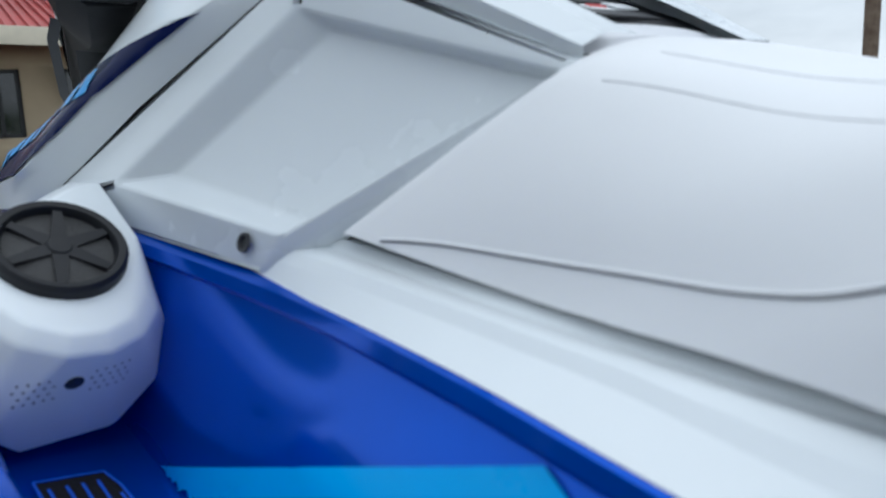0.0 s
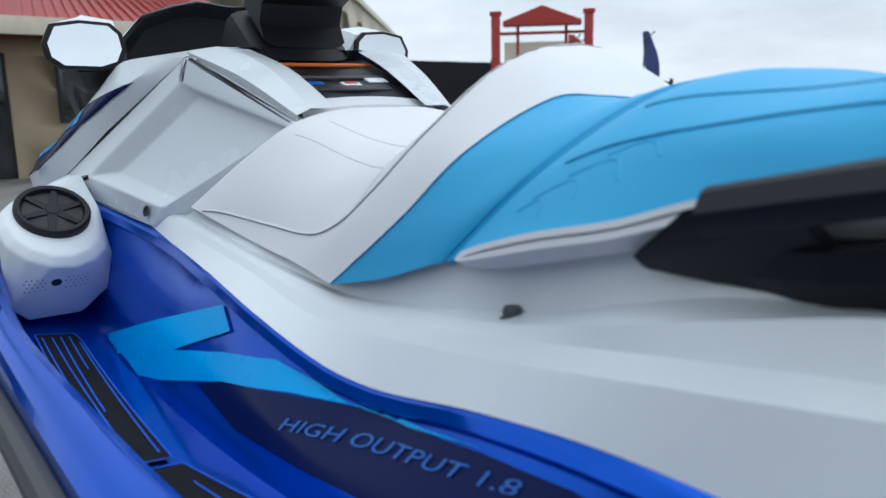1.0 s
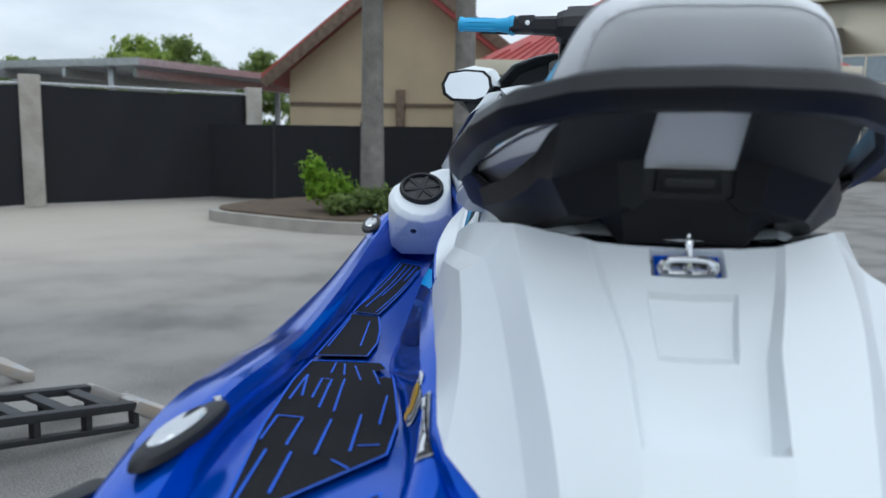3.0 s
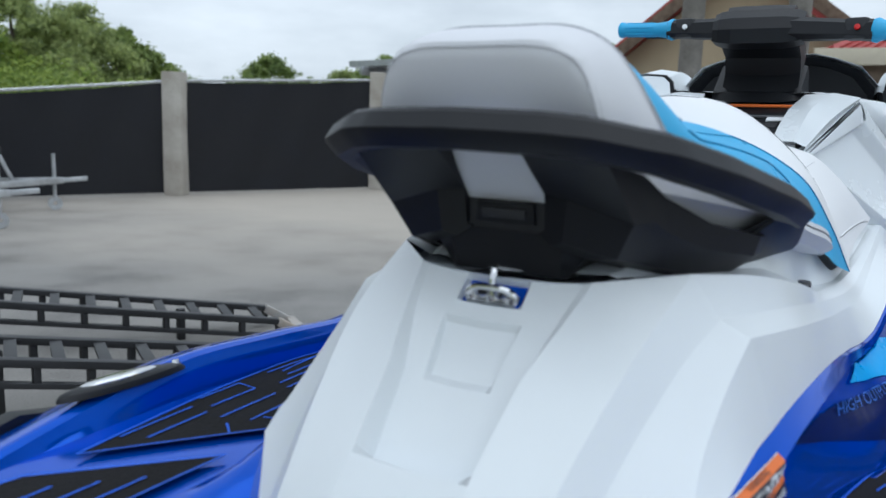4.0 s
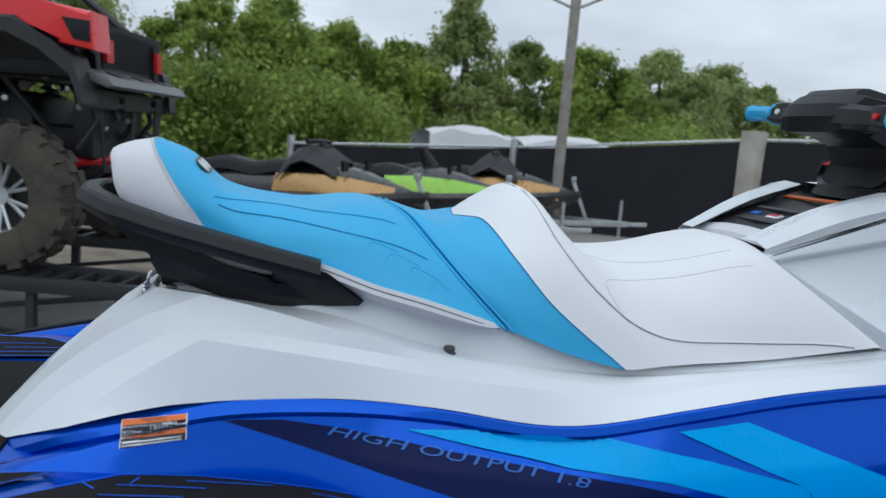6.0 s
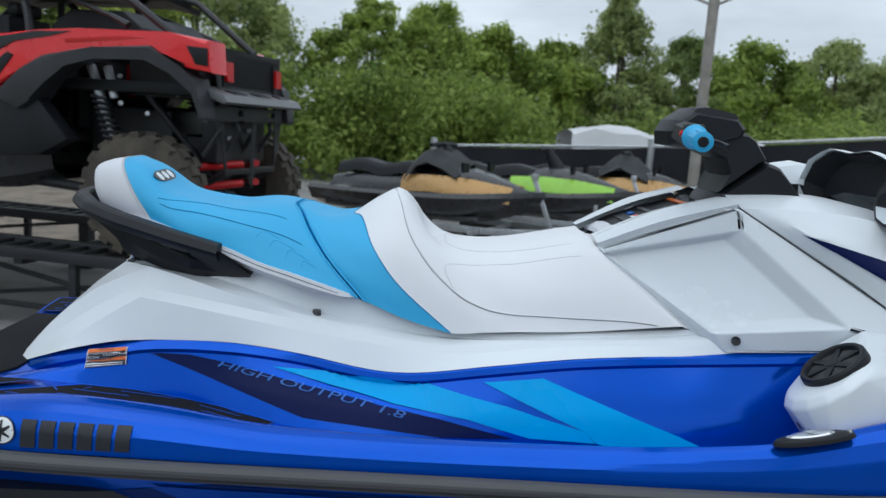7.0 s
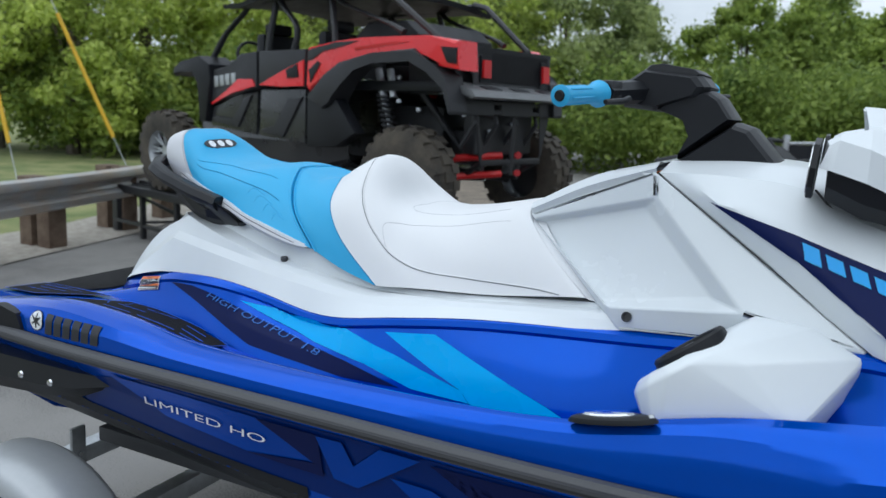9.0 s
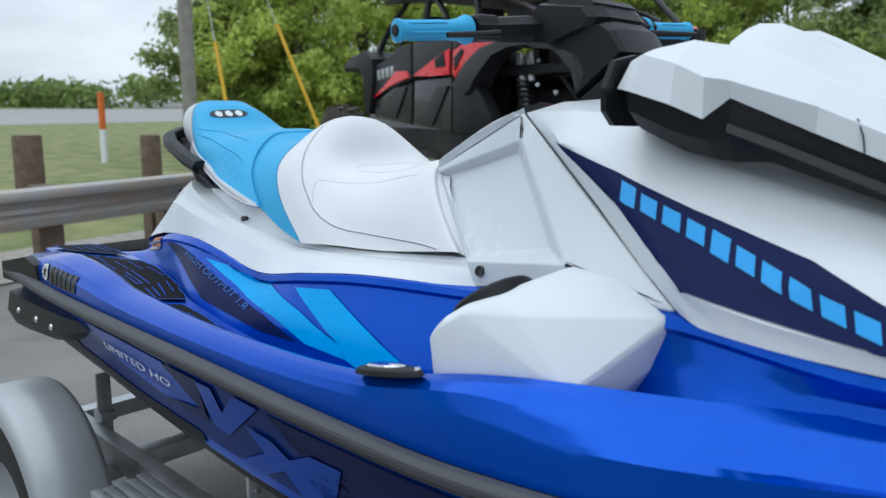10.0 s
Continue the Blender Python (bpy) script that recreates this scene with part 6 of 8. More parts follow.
trailer = thing("boat_trailer", (0.9, 0, 0.0), "galvanised single-axle trailer with grey round fenders", "trailer")
for s in (1, -1):
    bm = bmesh.new()
    bar(bm, (-0.55, s * 0.44, 0.36), (2.2, s * 0.44, 0.36), 0.05, 0.08)
    part("side_beam", bm, M_zinc, trailer)
    bm = bmesh.new()
    bar(bm, (2.2, s * 0.44, 0.36), (3.6, s * 0.05, 0.40), 0.05, 0.08)
    part("draw_beam", bm, M_zinc, trailer)
    bm = bmesh.new()
    bar(bm, (-0.15, s * 0.26, 0.50), (1.9, s * 0.26, 0.50), 0.09, 0.045)
    part("bunk", bm, M_rubber, trailer, "carpeted bunk under the hull")
    for x in (-0.12, 0.75, 1.6):
        bm = bmesh.new()
        bar(bm, (x, s * 0.40, 0.30), (x, s * 0.40, 0.56), 0.045, 0.012)
        bar(bm, (x - 0.03, s * 0.40, 0.42), (x + 0.03, s * 0.40, 0.42), 0.05, 0.03)
        br = part("bunk_bracket", bm, M_zinc, trailer)
        for z in (0.36, 0.42, 0.48):
            bm = bmesh.new()
            lathe(bm, [(0.0, 0.006), (0.008, 0.006), (0.009, 0.0)], frame_of((x + 0.008, s * 0.40, z), (0, 1, 0), (1, 0, 0)), 8)
            part("bolt", bm, M_steel, br)
    # wheel, tyre and fender
    wm = frame_of((0.02, s * 0.68, 0.27), (1, 0, 0), (0, s, 0))
    bm = bmesh.new()
    lathe(bm, [(0.15, -0.07), (0.22, -0.075), (0.262, -0.055), (0.27, -0.02), (0.27, 0.02), (0.262, 0.055), (0.22, 0.075), (0.15, 0.07), (0.15, -0.07)], wm, 36)
    wheel = part("wheel", bm, M_tyre, trailer, "small trailer wheel with steel rim")
    bm = bmesh.new()
    lathe(bm, [(0.0, 0.03), (0.045, 0.03), (0.05, 0.015), (0.10, 0.02), (0.135, 0.045), (0.155, 0.06), (0.155, -0.06)], wm, 30)
    part("rim", bm, M_fender, wheel)
    bm = bmesh.new()
    arcs = []
    for k in range(19):
        a = math.pi * (0.02 + 0.96 * k / 18)
        c = Vector((0.02, 0, 0.27))
        o = Vector((math.cos(a), 0, math.sin(a)))
        arcs.append([c + o * r + Vector((0, s * y, 0)) for r, y in ((0.315, 0.575), (0.345, 0.58), (0.357, 0.60), (0.360, 0.68), (0.357, 0.745), (0.340, 0.765), (0.30, 0.768))])
    grid(bm, arcs)
    part("fender", bm, M_fender, trailer, "grey plastic fender", angle=50)
    # ribbed step in front of the fender
    bm = bmesh.new()
    for k in range(6):
        bar(bm, (0.40, s * (0.50 + 0.03 * k), 0.43 + 0.004 * (k % 2)), (0.80, s * (0.50 + 0.03 * k), 0.43 + 0.004 * (k % 2)), 0.024, 0.02)
    part("tread_step", bm, M_zinc, trailer, "ribbed aluminium step")
for x in (-0.45, 0.02, 1.1, 2.1):
    bm = bmesh.new()
    bar(bm, (x, -0.62 if abs(x) < 0.1 else -0.44, 0.30), (x, 0.62 if abs(x) < 0.1 else 0.44, 0.30), 0.06, 0.06)
    part("cross_beam", bm, M_zinc, trailer)
bm = bmesh.new()
tube(bm, [(3.0, 0, 0.40), (3.0, 0, 0.0)], 0.03, 10)
part("jack_leg", bm, M_zinc, trailer)

# ---- verge and road beyond the guard rail ----
def sheet(name, outline, z, mat, label, category="ground"):
    bm = bmesh.new()
    bm.faces.new([bm.verts.new((x, y, z)) for x, y in outline])
    bmesh.ops.triangulate(bm, faces=bm.faces)
    return tagged(part(name, bm, mat), label, category, kind="structure")


sheet("grass_verge", [(-3.9, -12), (-4.25, 0.0), (-5.3, 4.2), (-7.2, 9.5), (-12, 13), (-14, 60), (-380, 60), (-380, -380), (-3.9, -380)], 0.006, M_grass, "green and straw-coloured roadside verge")
sheet("gravel_strip", [(-3.7, -12), (-4.05, 0.0), (-5.1, 4.2), (-7.0, 9.5), (-8.2, 9.8), (-6.2, 4.2), (-5.4, 0.0), (-5.2, -12)], 0.012, M_gravel, "strip of pale gravel under the guard rail")
sheet("road", [(-32, -380), (-40, 0), (-52, 60), (-110, 60), (-95, 0), (-80, -380)], 0.016, M_road, "wide pale road in the distance", "road")

# ---- guard rail ----
rail_pts = [Vector(p) for p in ((-3.85, -1.2, 0), (-4.25, 0.7, 0), (-4.65, 2.35, 0), (-5.15, 4.0, 0), (-5.8, 5.7, 0), (-6.5, 7.4, 0))]
guard = thing("guard_rail", (-4.65, 2.35, 0), "weathered galvanised guard rail on brown timber posts", "guard rail")
curve_pts = spline(rail_pts, 40)
prof = [(-0.010, 0.72), (0.025, 0.70), (0.035, 0.665), (0.035, 0.64), (-0.015, 0.60), (-0.025, 0.56), (-0.015, 0.52), (0.035, 0.48), (0.035, 0.455), (0.025, 0.42), (-0.010, 0.40)]
bm = bmesh.new()
rows = []
for i, p in enumerate(curve_pts):
    d = (curve_pts[min(i + 1, 39)] - curve_pts[max(i - 1, 0)]).normalized()
    o = Vector((d.y, -d.x, 0))
    if o.x < 0:
        o = -o
    rows.append([p + o * (a * 1.6) + Vector((0, 0, z)) for a, z in prof])
grid(bm, rows)
beam = part("rail_beam", thicken(bm, 0.006), M_zinc_old, guard, angle=40)
for k in range(9):
    p = spline(rail_pts, 9)[k]
    for dx in (0.0, 0.26) if k in (3, 4, 5) else (0.0,):
        bm = bmesh.new()
        box(bm, (-0.09 - dx, -0.10, 0), (0.09 - dx, 0.10, 0.66 + 0.03 * (k % 3)), 0.012, Matrix.Translation(p + Vector((-0.17, 0.12 * (k % 2), 0))))
        part("post", bm, M_wood, guard, "brown timber post")
# posts beyond the rail
for x, y, h, r in ((-7.0, 1.75, 1.02, 0.16), (-8.9, 4.1, 0.9, 0.15)):
    b = thing("timber_bollard", (x, y, 0), "thick weathered timber bollard on the verge", "bollard", "timber bollards")
    bm = bmesh.new()
    lathe(bm, [(r, 0), (r * 0.98, h * 0.5), (r * 0.96, h - 0.02), (r * 0.9, h), (0, h)], Matrix.Translation((x, y, 0)), 12)
    part("bollard_post", bm, M_wood, b)
mark = thing("marker_post", (-15.2, 6.1, 0), "orange and white roadside marker post", "marker post")
for z0, z1, m in ((0, 0.75, M_text_white), (0.75, 1.55, M_orange)):
    bm = bmesh.new()
    lathe(bm, [(0.07, z0), (0.07, z1), (0.0, z1)], Matrix.Translation((-15.2, 6.1, 0)), 12)
    part("marker_band", bm, m, mark)
pole = thing("utility_pole", (-12.6, 6.8, 0), "tall grey timber utility pole", "utility pole")
bm = bmesh.new()
tube(bm, [(-12.6, 6.8, 0), (-12.62, 6.8, 4), (-12.65, 6.8, 9)], [0.15, 0.14, 0.12], 14)
part("shaft", bm, M_pole, pole)
for base, top in (((-10.2, 6.4, 0.0), (-12.6, 6.8, 6.5)), ((-9.6, 8.2, 0.0), (-12.6, 6.8, 7.5))):
    g = thing("guy_wire", base, "steel guy wire with a yellow plastic guard", "guy wire", "guy wires")
    b, t = Vector(base), Vector(top)
    bm = bmesh.new()
    tube(bm, [b, t], 0.008, 6)
    part("wire", bm, M_zinc, g)
    bm = bmesh.new()
    tube(bm, [b.lerp(t, 0.10), b.lerp(t, 0.38)], 0.035, 8)
    part("wire_guard", bm, M_yellow, g)
pole2 = thing("light_pole", (4.9, 10.2, 0), "slim grey pole with a cross arm and wires", "pole")
bm = bmesh.new()
tube(bm, [(4.9, 10.2, 0), (4.92, 10.22, 3.5), (4.95, 10.25, 7)], [0.085, 0.08, 0.07], 12)
part("shaft", bm, M_pole, pole2)
bm = bmesh.new()
tube(bm, [(4.93, 10.23, 3.60), (5.43, 9.95, 3.85)], 0.02, 6)
tube(bm, [(4.93, 10.23, 3.60), (4.38, 10.5, 3.85)], 0.02, 6)
part("cross_arm", bm, M_pole, pole2)

# ---- side-by-side vehicle on its loading rack ----
UT_POSE = pose(-0.96, 4.071, 0.56, 0, 0, 165.6)
UT = UT_POSE @ Matrix.Diagonal((1.08, 1.10, 1.015, 1))
utv = thing("off_road_buggy", UT @ Vector((1.5, 0, 0)), "red and black four-seat off-road buggy parked on a rack", "vehicle")
TAIL_PARTS = ("tail_light", "rear_bumper", "cargo_bed", "cargo_box", "exhaust_guard", "frame_tube", "cage_tube")


def ub(name, bm, mat, parent=utv, label="", angle=30, raw=False, hub=None):
    """A part drawn in the buggy's own metres: x forward from the rear axle."""
    if not raw and name not in ("wheel", "tread_block", "rim", "brake_disc", "radius_rod", "wishbone", "trailing_arm"):
        for v in bm.verts:
            v.co.z += 0.13 * min(max((v.co.z - 0.75) / 0.4, 0.0), 1.0) * (1.0 - 1.4 * min(max((v.co.z - 1.4) / 0.4, 0.0), 1.0))
            v.co.x += 0.14 * min(max((1.5 - v.co.x) / 0.9, 0.0), 1.0)
    for v in bm.verts:
        if name in TAIL_PARTS and v.co.x < -0.25:
            v.co.x = -0.25 + (v.co.x + 0.25) * 0.3
        elif name == "fender_flare" and v.co.x < -0.35:
            v.co.x = -0.35 + (v.co.x + 0.35) * 0.25
        if name in ("body_panel", "body_stripe", "tail_vent") and v.co.y < 0 and v.co.x < -0.1:
            v.co.x = -0.1 + (v.co.x + 0.1) * 0.25
        if hub is None and v.co.y < -0.45 and v.co.x < 0.4:
            v.co.y *= 1 - 0.36 * min((0.4 - v.co.x) / 0.8, 1.0)
    m = UT
    if hub is not None:
        m = Matrix.Translation(UT @ hub) @ UT_POSE.to_3x3().to_4x4() @ Matrix.Scale(1.06, 4) @ Matrix.Translation(-hub)
    bmesh.ops.transform(bm, matrix=m, verts=bm.verts)
    return part(name, bm, mat, parent, label, angle)


def slab(outline, y0, y1, bevel=0.02):
    """A plate with an (x, z) outline between two widths."""
    bm = bmesh.new()
    prism(bm, outline, abs(y1 - y0), Matrix(((1, 0, 0, 0), (0, 0, -1 if y1 < y0 else 1, y0), (0, 1, 0, 0), (0, 0, 0, 1))), bevel)
    return bm


for x in (0.0, 3.2):
    for s in (1, -1):
        wm = frame_of((x, s * 0.70, 0.395), (1, 0, 0), (0, s, 0))
        bm = bmesh.new()
        lathe(bm, [(0.19, -0.12), (0.28, -0.135), (0.355, -0.12), (0.375, -0.07), (0.378, 0.0), (0.375, 0.07), (0.355, 0.12), (0.28, 0.135), (0.19, 0.12)], wm, 40)
        tyre = ub("wheel", bm, M_tyre_mud, label="knobbly muddy tyre on a machined rim", hub=wm.translation)
        for k in range(20):
            a = 2 * math.pi * k / 20
            for lane, da in ((-0.085, 0.0), (0.0, 0.5), (0.085, 0.0)):
                aa = a + da * 2 * math.pi / 20
                m = wm @ Matrix.Rotation(aa, 4, "Z") @ Matrix.Translation((0.378 - 0.012 * abs(lane) / 0.085, 0, lane))
                bm = bmesh.new()
                box(bm, (-0.012, -0.035, -0.034), (0.018, 0.035, 0.034), 0.0, m)
                ub("tread_block", bm, M_tyre_mud, tyre, hub=wm.translation)
        bm = bmesh.new()
        lathe(bm, [(0.0, 0.05), (0.05, 0.055), (0.055, 0.03)], wm, 20)
        lathe(bm, [(0.175, 0.02), (0.185, 0.09), (0.20, 0.115), (0.205, 0.10), (0.20, -0.10)], wm, 32)
        for k in range(7):
            a = 2 * math.pi * k / 7
            for e in (-0.16, 0.16):
                tube(bm, [wm @ Vector((0.045 * math.cos(a), 0.045 * math.sin(a), 0.045)), wm @ Vector((0.185 * math.cos(a + e), 0.185 * math.sin(a + e), 0.075))], 0.011, 5)
        ub("rim", bm, M_zinc, tyre, hub=wm.translation)
        bm = bmesh.new()
        lathe(bm, [(0.0, 0.0), (0.18, 0.01)], wm, 20)
        ub("brake_disc", bm, M_black_steel, tyre, hub=wm.translation)
# tub and doors
secs = []
for x, w, z0, z1, zt in ((0.62, 0.62, 0.42, 0.95, 1.0), (1.0, 0.72, 0.34, 0.86, 1.06), (1.6, 0.74, 0.33, 0.85, 1.06), (2.2, 0.74, 0.33, 0.86, 1.08), (2.62, 0.70, 0.38, 0.95, 1.12)):
    secs.append([(x, 0, z0), (x, w * 0.75, z0), (x, w * 0.94, z0 + 0.08), (x, w, z0 + 0.28), (x, w * 0.94, z1 - 0.05), (x, w * 0.97, z1 + 0.06), (x, w * 0.86, zt), (x, 0, zt)])
ub("tub", loft(secs, 8, 4, smooth_across=False, scale=False), M_black_gloss, angle=18)
for s in (1, -1):
    for outline in ([(1.08, 0.60), (1.08, 1.05), (1.66, 1.03), (1.68, 0.64)], [(1.72, 0.64), (1.70, 1.02), (2.02, 0.97), (2.36, 0.86), (2.40, 0.69)]):
        ub("door_panel", slab(outline, s * 0.70, s * 0.755), M_black_gloss, raw=True)
    for outline in ([(1.10, 0.98), (1.28, 0.97), (1.44, 0.72), (1.62, 0.70), (1.62, 0.66), (1.34, 0.64)], [(1.76, 0.98), (1.86, 0.96), (2.02, 0.76), (2.34, 0.78), (2.34, 0.72), (1.96, 0.69)]):
        ub("door_facet", slab(outline, s * 0.752, s * 0.775, 0.01), M_dark, raw=True)
    ub("sill_panel", slab([(0.50, 0.72), (0.74, 1.00), (1.05, 1.02), (1.05, 0.58), (0.72, 0.60)], s * 0.66, s * 0.765), M_black, raw=True)
    ub("body_panel", slab([(1.02, 1.03), (1.06, 1.08), (1.04, 1.38), (0.7, 1.42), (0.42, 1.44), (-0.2, 1.44), (-0.46, 1.40), (-0.48, 1.20), (-0.30, 1.225), (-0.20, 1.32), (-0.09, 1.355), (0.3, 1.325), (0.65, 1.265), (0.82, 1.17)], s * 0.58, s * 0.77, 0.025), M_red, label="red plastic rear quarter panel", raw=True)
    ub("body_stripe", slab([(1.03, 1.36), (0.72, 1.41), (0.46, 1.42), (0.60, 1.385), (0.86, 1.345), (0.98, 1.28), (1.035, 1.27)], s * 0.766, s * 0.776, 0.003), M_dark, raw=True)
    ub("body_stripe", slab([(1.0, 1.10), (1.02, 1.20), (0.92, 1.27), (0.88, 1.25)], s * 0.766, s * 0.776, 0.003), M_black, raw=True)
    ub("body_stripe", slab([(0.52, 1.37), (0.10, 1.405), (-0.04, 1.40), (0.10, 1.38), (0.50, 1.345)], s * 0.766, s * 0.774, 0.003), M_chrome_red, raw=True)
    ub("tail_vent", slab([(-0.32, 1.36), (-0.455, 1.35), (-0.46, 1.24), (-0.38, 1.25)], s * 0.765, s * 0.778, 0.003), M_black, raw=True)
    ub("upper_door", slab([(1.68, 1.06), (1.68, 1.36), (1.08, 1.37), (1.08, 1.06)], s * 0.66, s * 0.762, 0.02), M_dark, raw=True)
    ub("upper_door", slab([(1.71, 1.04), (1.71, 1.36), (1.95, 1.34), (2.10, 1.22), (2.34, 1.20), (2.38, 0.88), (2.02, 0.98)], s * 0.66, s * 0.762, 0.02), M_dark, raw=True)
    ub("body_stripe", slab([(1.67, 1.07), (1.36, 1.19), (1.09, 1.28), (1.09, 1.07), (1.36, 1.06)], s * 0.758, s * 0.772, 0.004), M_red, label="red stripe on the door", raw=True)
    ub("body_stripe", slab([(1.72, 1.06), (1.76, 1.12), (1.96, 1.12), (2.12, 1.02), (2.36, 0.90), (2.36, 0.88), (2.06, 0.99)], s * 0.758, s * 0.772, 0.004), M_red, raw=True)
    ub("door_handle", slab([(1.14, 1.14), (1.28, 1.13), (1.30, 1.20), (1.16, 1.25)], s * 0.76, s * 0.780, 0.005), M_black, raw=True)
    for k in range(4):
        ub("name_bar", slab([(2.00 + 0.085 * k, 1.08 - 0.01 * k), (2.06 + 0.085 * k, 1.075 - 0.01 * k), (2.07 + 0.085 * k, 1.17 - 0.01 * k), (2.01 + 0.085 * k, 1.175 - 0.01 * k)], s * 0.760, s * 0.768, 0.003), M_zinc, raw=True)
    ub("fender_flare", slab([(1.02, 0.98), (0.82, 1.165), (0.65, 1.26), (0.3, 1.325), (-0.09, 1.35), (-0.28, 1.22), (-0.46, 1.165), (-0.64, 1.03), (-0.69, 0.92), (-0.65, 0.90), (-0.44, 1.08), (-0.22, 1.185), (-0.06, 1.275), (0.3, 1.265), (0.50, 1.21), (0.64, 1.10), (0.74, 0.96), (0.84, 0.90)], s * 0.62, s * 0.80, 0.016), M_dark, label="charcoal wheel arch", raw=True)
    ub("fender_flare", slab([(2.94, 1.14), (2.95, 1.21), (2.82, 1.28), (2.52, 1.33), (2.36, 1.25), (2.34, 1.10), (2.42, 0.72), (2.52, 0.72), (2.52, 1.08), (2.62, 1.20), (2.76, 1.20)], s * 0.52, s * 0.80, 0.02), M_black, raw=True)
    # roll cage
    for pts in ([(2.62, s * 0.62, 1.12), (2.05, s * 0.58, 1.86)], [(1.72, s * 0.66, 1.05), (1.66, s * 0.60, 1.88)], [(0.72, s * 0.66, 1.20), (0.88, s * 0.60, 1.88)], [(0.86, s * 0.60, 1.86), (0.05, s * 0.60, 1.36)], [(2.05, s * 0.58, 1.86), (0.40, s * 0.60, 1.90)], [(1.60, s * 0.62, 1.86), (1.30, s * 0.64, 1.42), (1.40, s * 0.66, 1.10)]):
        bm = bmesh.new()
        tube(bm, spline(pts, 8), 0.028, 8)
        ub("cage_tube", bm, M_black_steel)
    bm = bmesh.new()
    tube(bm, [(0.56, s * 0.58, 1.86), (0.42, s * 0.58, 1.82), (-0.14, s * 0.56, 1.42), (-0.60, s * 0.46, 1.20), (-0.62, s * 0.44, 1.0)], 0.028, 8)
    ub("cage_tube", bm, M_black_steel, raw=True)
    # suspension
    top, foot_ = Vector((0.50, s * 0.54, 1.22)), Vector((0.24, s * 0.58, 0.52))
    bm = bmesh.new()
    tube(bm, [top, top.lerp(foot_, 0.45)], 0.030, 12)
    tube(bm, [top.lerp(foot_, 0.4), foot_], 0.020, 10)
    shock = ub("shock_absorber", bm, M_zinc, raw=True)
    bm = bmesh.new()
    tube(bm, [top + Vector((-0.12, 0, 0)), top.lerp(foot_, 0.30) + Vector((-0.10, 0, 0))], 0.028, 10)
    ub("reservoir", bm, M_zinc, shock, raw=True)
    bm = bmesh.new()
    hel = [top.lerp(foot_, 0.28 + 0.62 * k / 80) + Vector((0.052 * math.cos(k * 0.9), 0.052 * math.sin(k * 0.9), 0)) for k in range(81)]
    tube(bm, hel, 0.013, 5)
    ub("spring", bm, M_black_steel, shock, raw=True)
    for z in (0.41, 0.55):
        bm = bmesh.new()
        tube(bm, [(-0.34, s * 0.10, z + 0.05), (-0.02, s * 0.60, z)], 0.028, 8)
        ub("radius_rod", bm, M_chrome_red, label="red suspension link", raw=True)
    bm = bmesh.new()
    tube(bm, [(1.0, s * 0.5, 0.40), (0.05, s * 0.60, 0.36)], 0.035, 8)
    ub("trailing_arm", bm, M_black_steel)
    for z in (0.34, 0.54):
        bm = bmesh.new()
        tube(bm, [(2.9, s * 0.15, z), (3.2, s * 0.56, z), (3.4, s * 0.15, z)], 0.022, 8)
        ub("wishbone", bm, M_chrome_red)
    lamp_ = ub("tail_light", slab([(-0.60, 1.14), (-0.40, 1.14), (-0.36, 1.34), (-0.60, 1.33)], s * 0.30, s * 0.40, 0.01), M_black, raw=True, label="dark tail light housing with a red lens")
    ub("tail_light", slab([(-0.68, 1.17), (-0.60, 1.17), (-0.60, 1.30), (-0.66, 1.30)], s * 0.31, s * 0.39, 0.008), M_chrome_red, lamp_, raw=True)
# rear frame, cargo bed, engine
bm = bmesh.new()
box(bm, (-0.55, -0.60, 0.98), (0.60, 0.60, 1.04), 0.02)
box(bm, (-0.56, -0.60, 1.04), (-0.50, 0.60, 1.20), 0.02)
ub("cargo_bed", bm, M_black)
bm = bmesh.new()
rows = [[Vector((x - (0.0 if x > 0 else 0.10 * (1.40 - z)), y * w, z)) for x, y in ((-0.54, -1), (0.30, -1), (0.30, 1), (-0.54, 1))] for z, w in ((1.04, 0.42), (1.36, 0.44), (1.395, 0.445), (1.395, 0.41), (1.14, 0.39))]
vs = grid(bm, rows, close=True)
bm.faces.new(vs[-1])
ub("cargo_box", bm, M_dark, label="charcoal plastic cargo box", raw=True)
bm = bmesh.new()
prism(bm, [(0.95, 1.30), (0.90, 1.50), (0.76, 1.61), (0.36, 1.61), (0.22, 1.50), (0.20, 1.30)], 0.84, Matrix(((1, 0, 0, 0), (0, 0, 1, -0.42), (0, 1, 0, 0), (0, 0, 0, 1))), 0.03)
ub("rear_cowl", bm, M_black, raw=True)
bm = bmesh.new()
box(bm, (-0.05, -0.26, 0.48), (0.60, 0.26, 0.92), 0.08)
ub("gearbox", bm, M_black_steel)
bm = bmesh.new()
box(bm, (-0.32, -0.16, 0.50), (0.0, 0.16, 0.78), 0.06)
ub("engine", bm, M_black_steel)
# Black box added as a stand-in for the dark mass under the tail.
bm = bmesh.new()
box(bm, (-0.50, -0.34, 0.60), (-0.30, 0.34, 0.98), 0.04)
ub("exhaust_guard", bm, M_black_steel)
for s in (1, -1):
    for pts in ([(-0.50, s * 0.34, 1.0), (-0.42, s * 0.20, 0.42), (0.6, s * 0.26, 0.36)], [(0.62, s * 0.45, 1.0), (0.10, s * 0.40, 1.02), (-0.50, s * 0.36, 1.0)], [(-0.42, s * 0.20, 0.42), (0.10, s * 0.40, 1.02)]):
        bm = bmesh.new()
        tube(bm, pts, 0.024, 8)
        ub("frame_tube", bm, M_black_steel)
bm = bmesh.new()
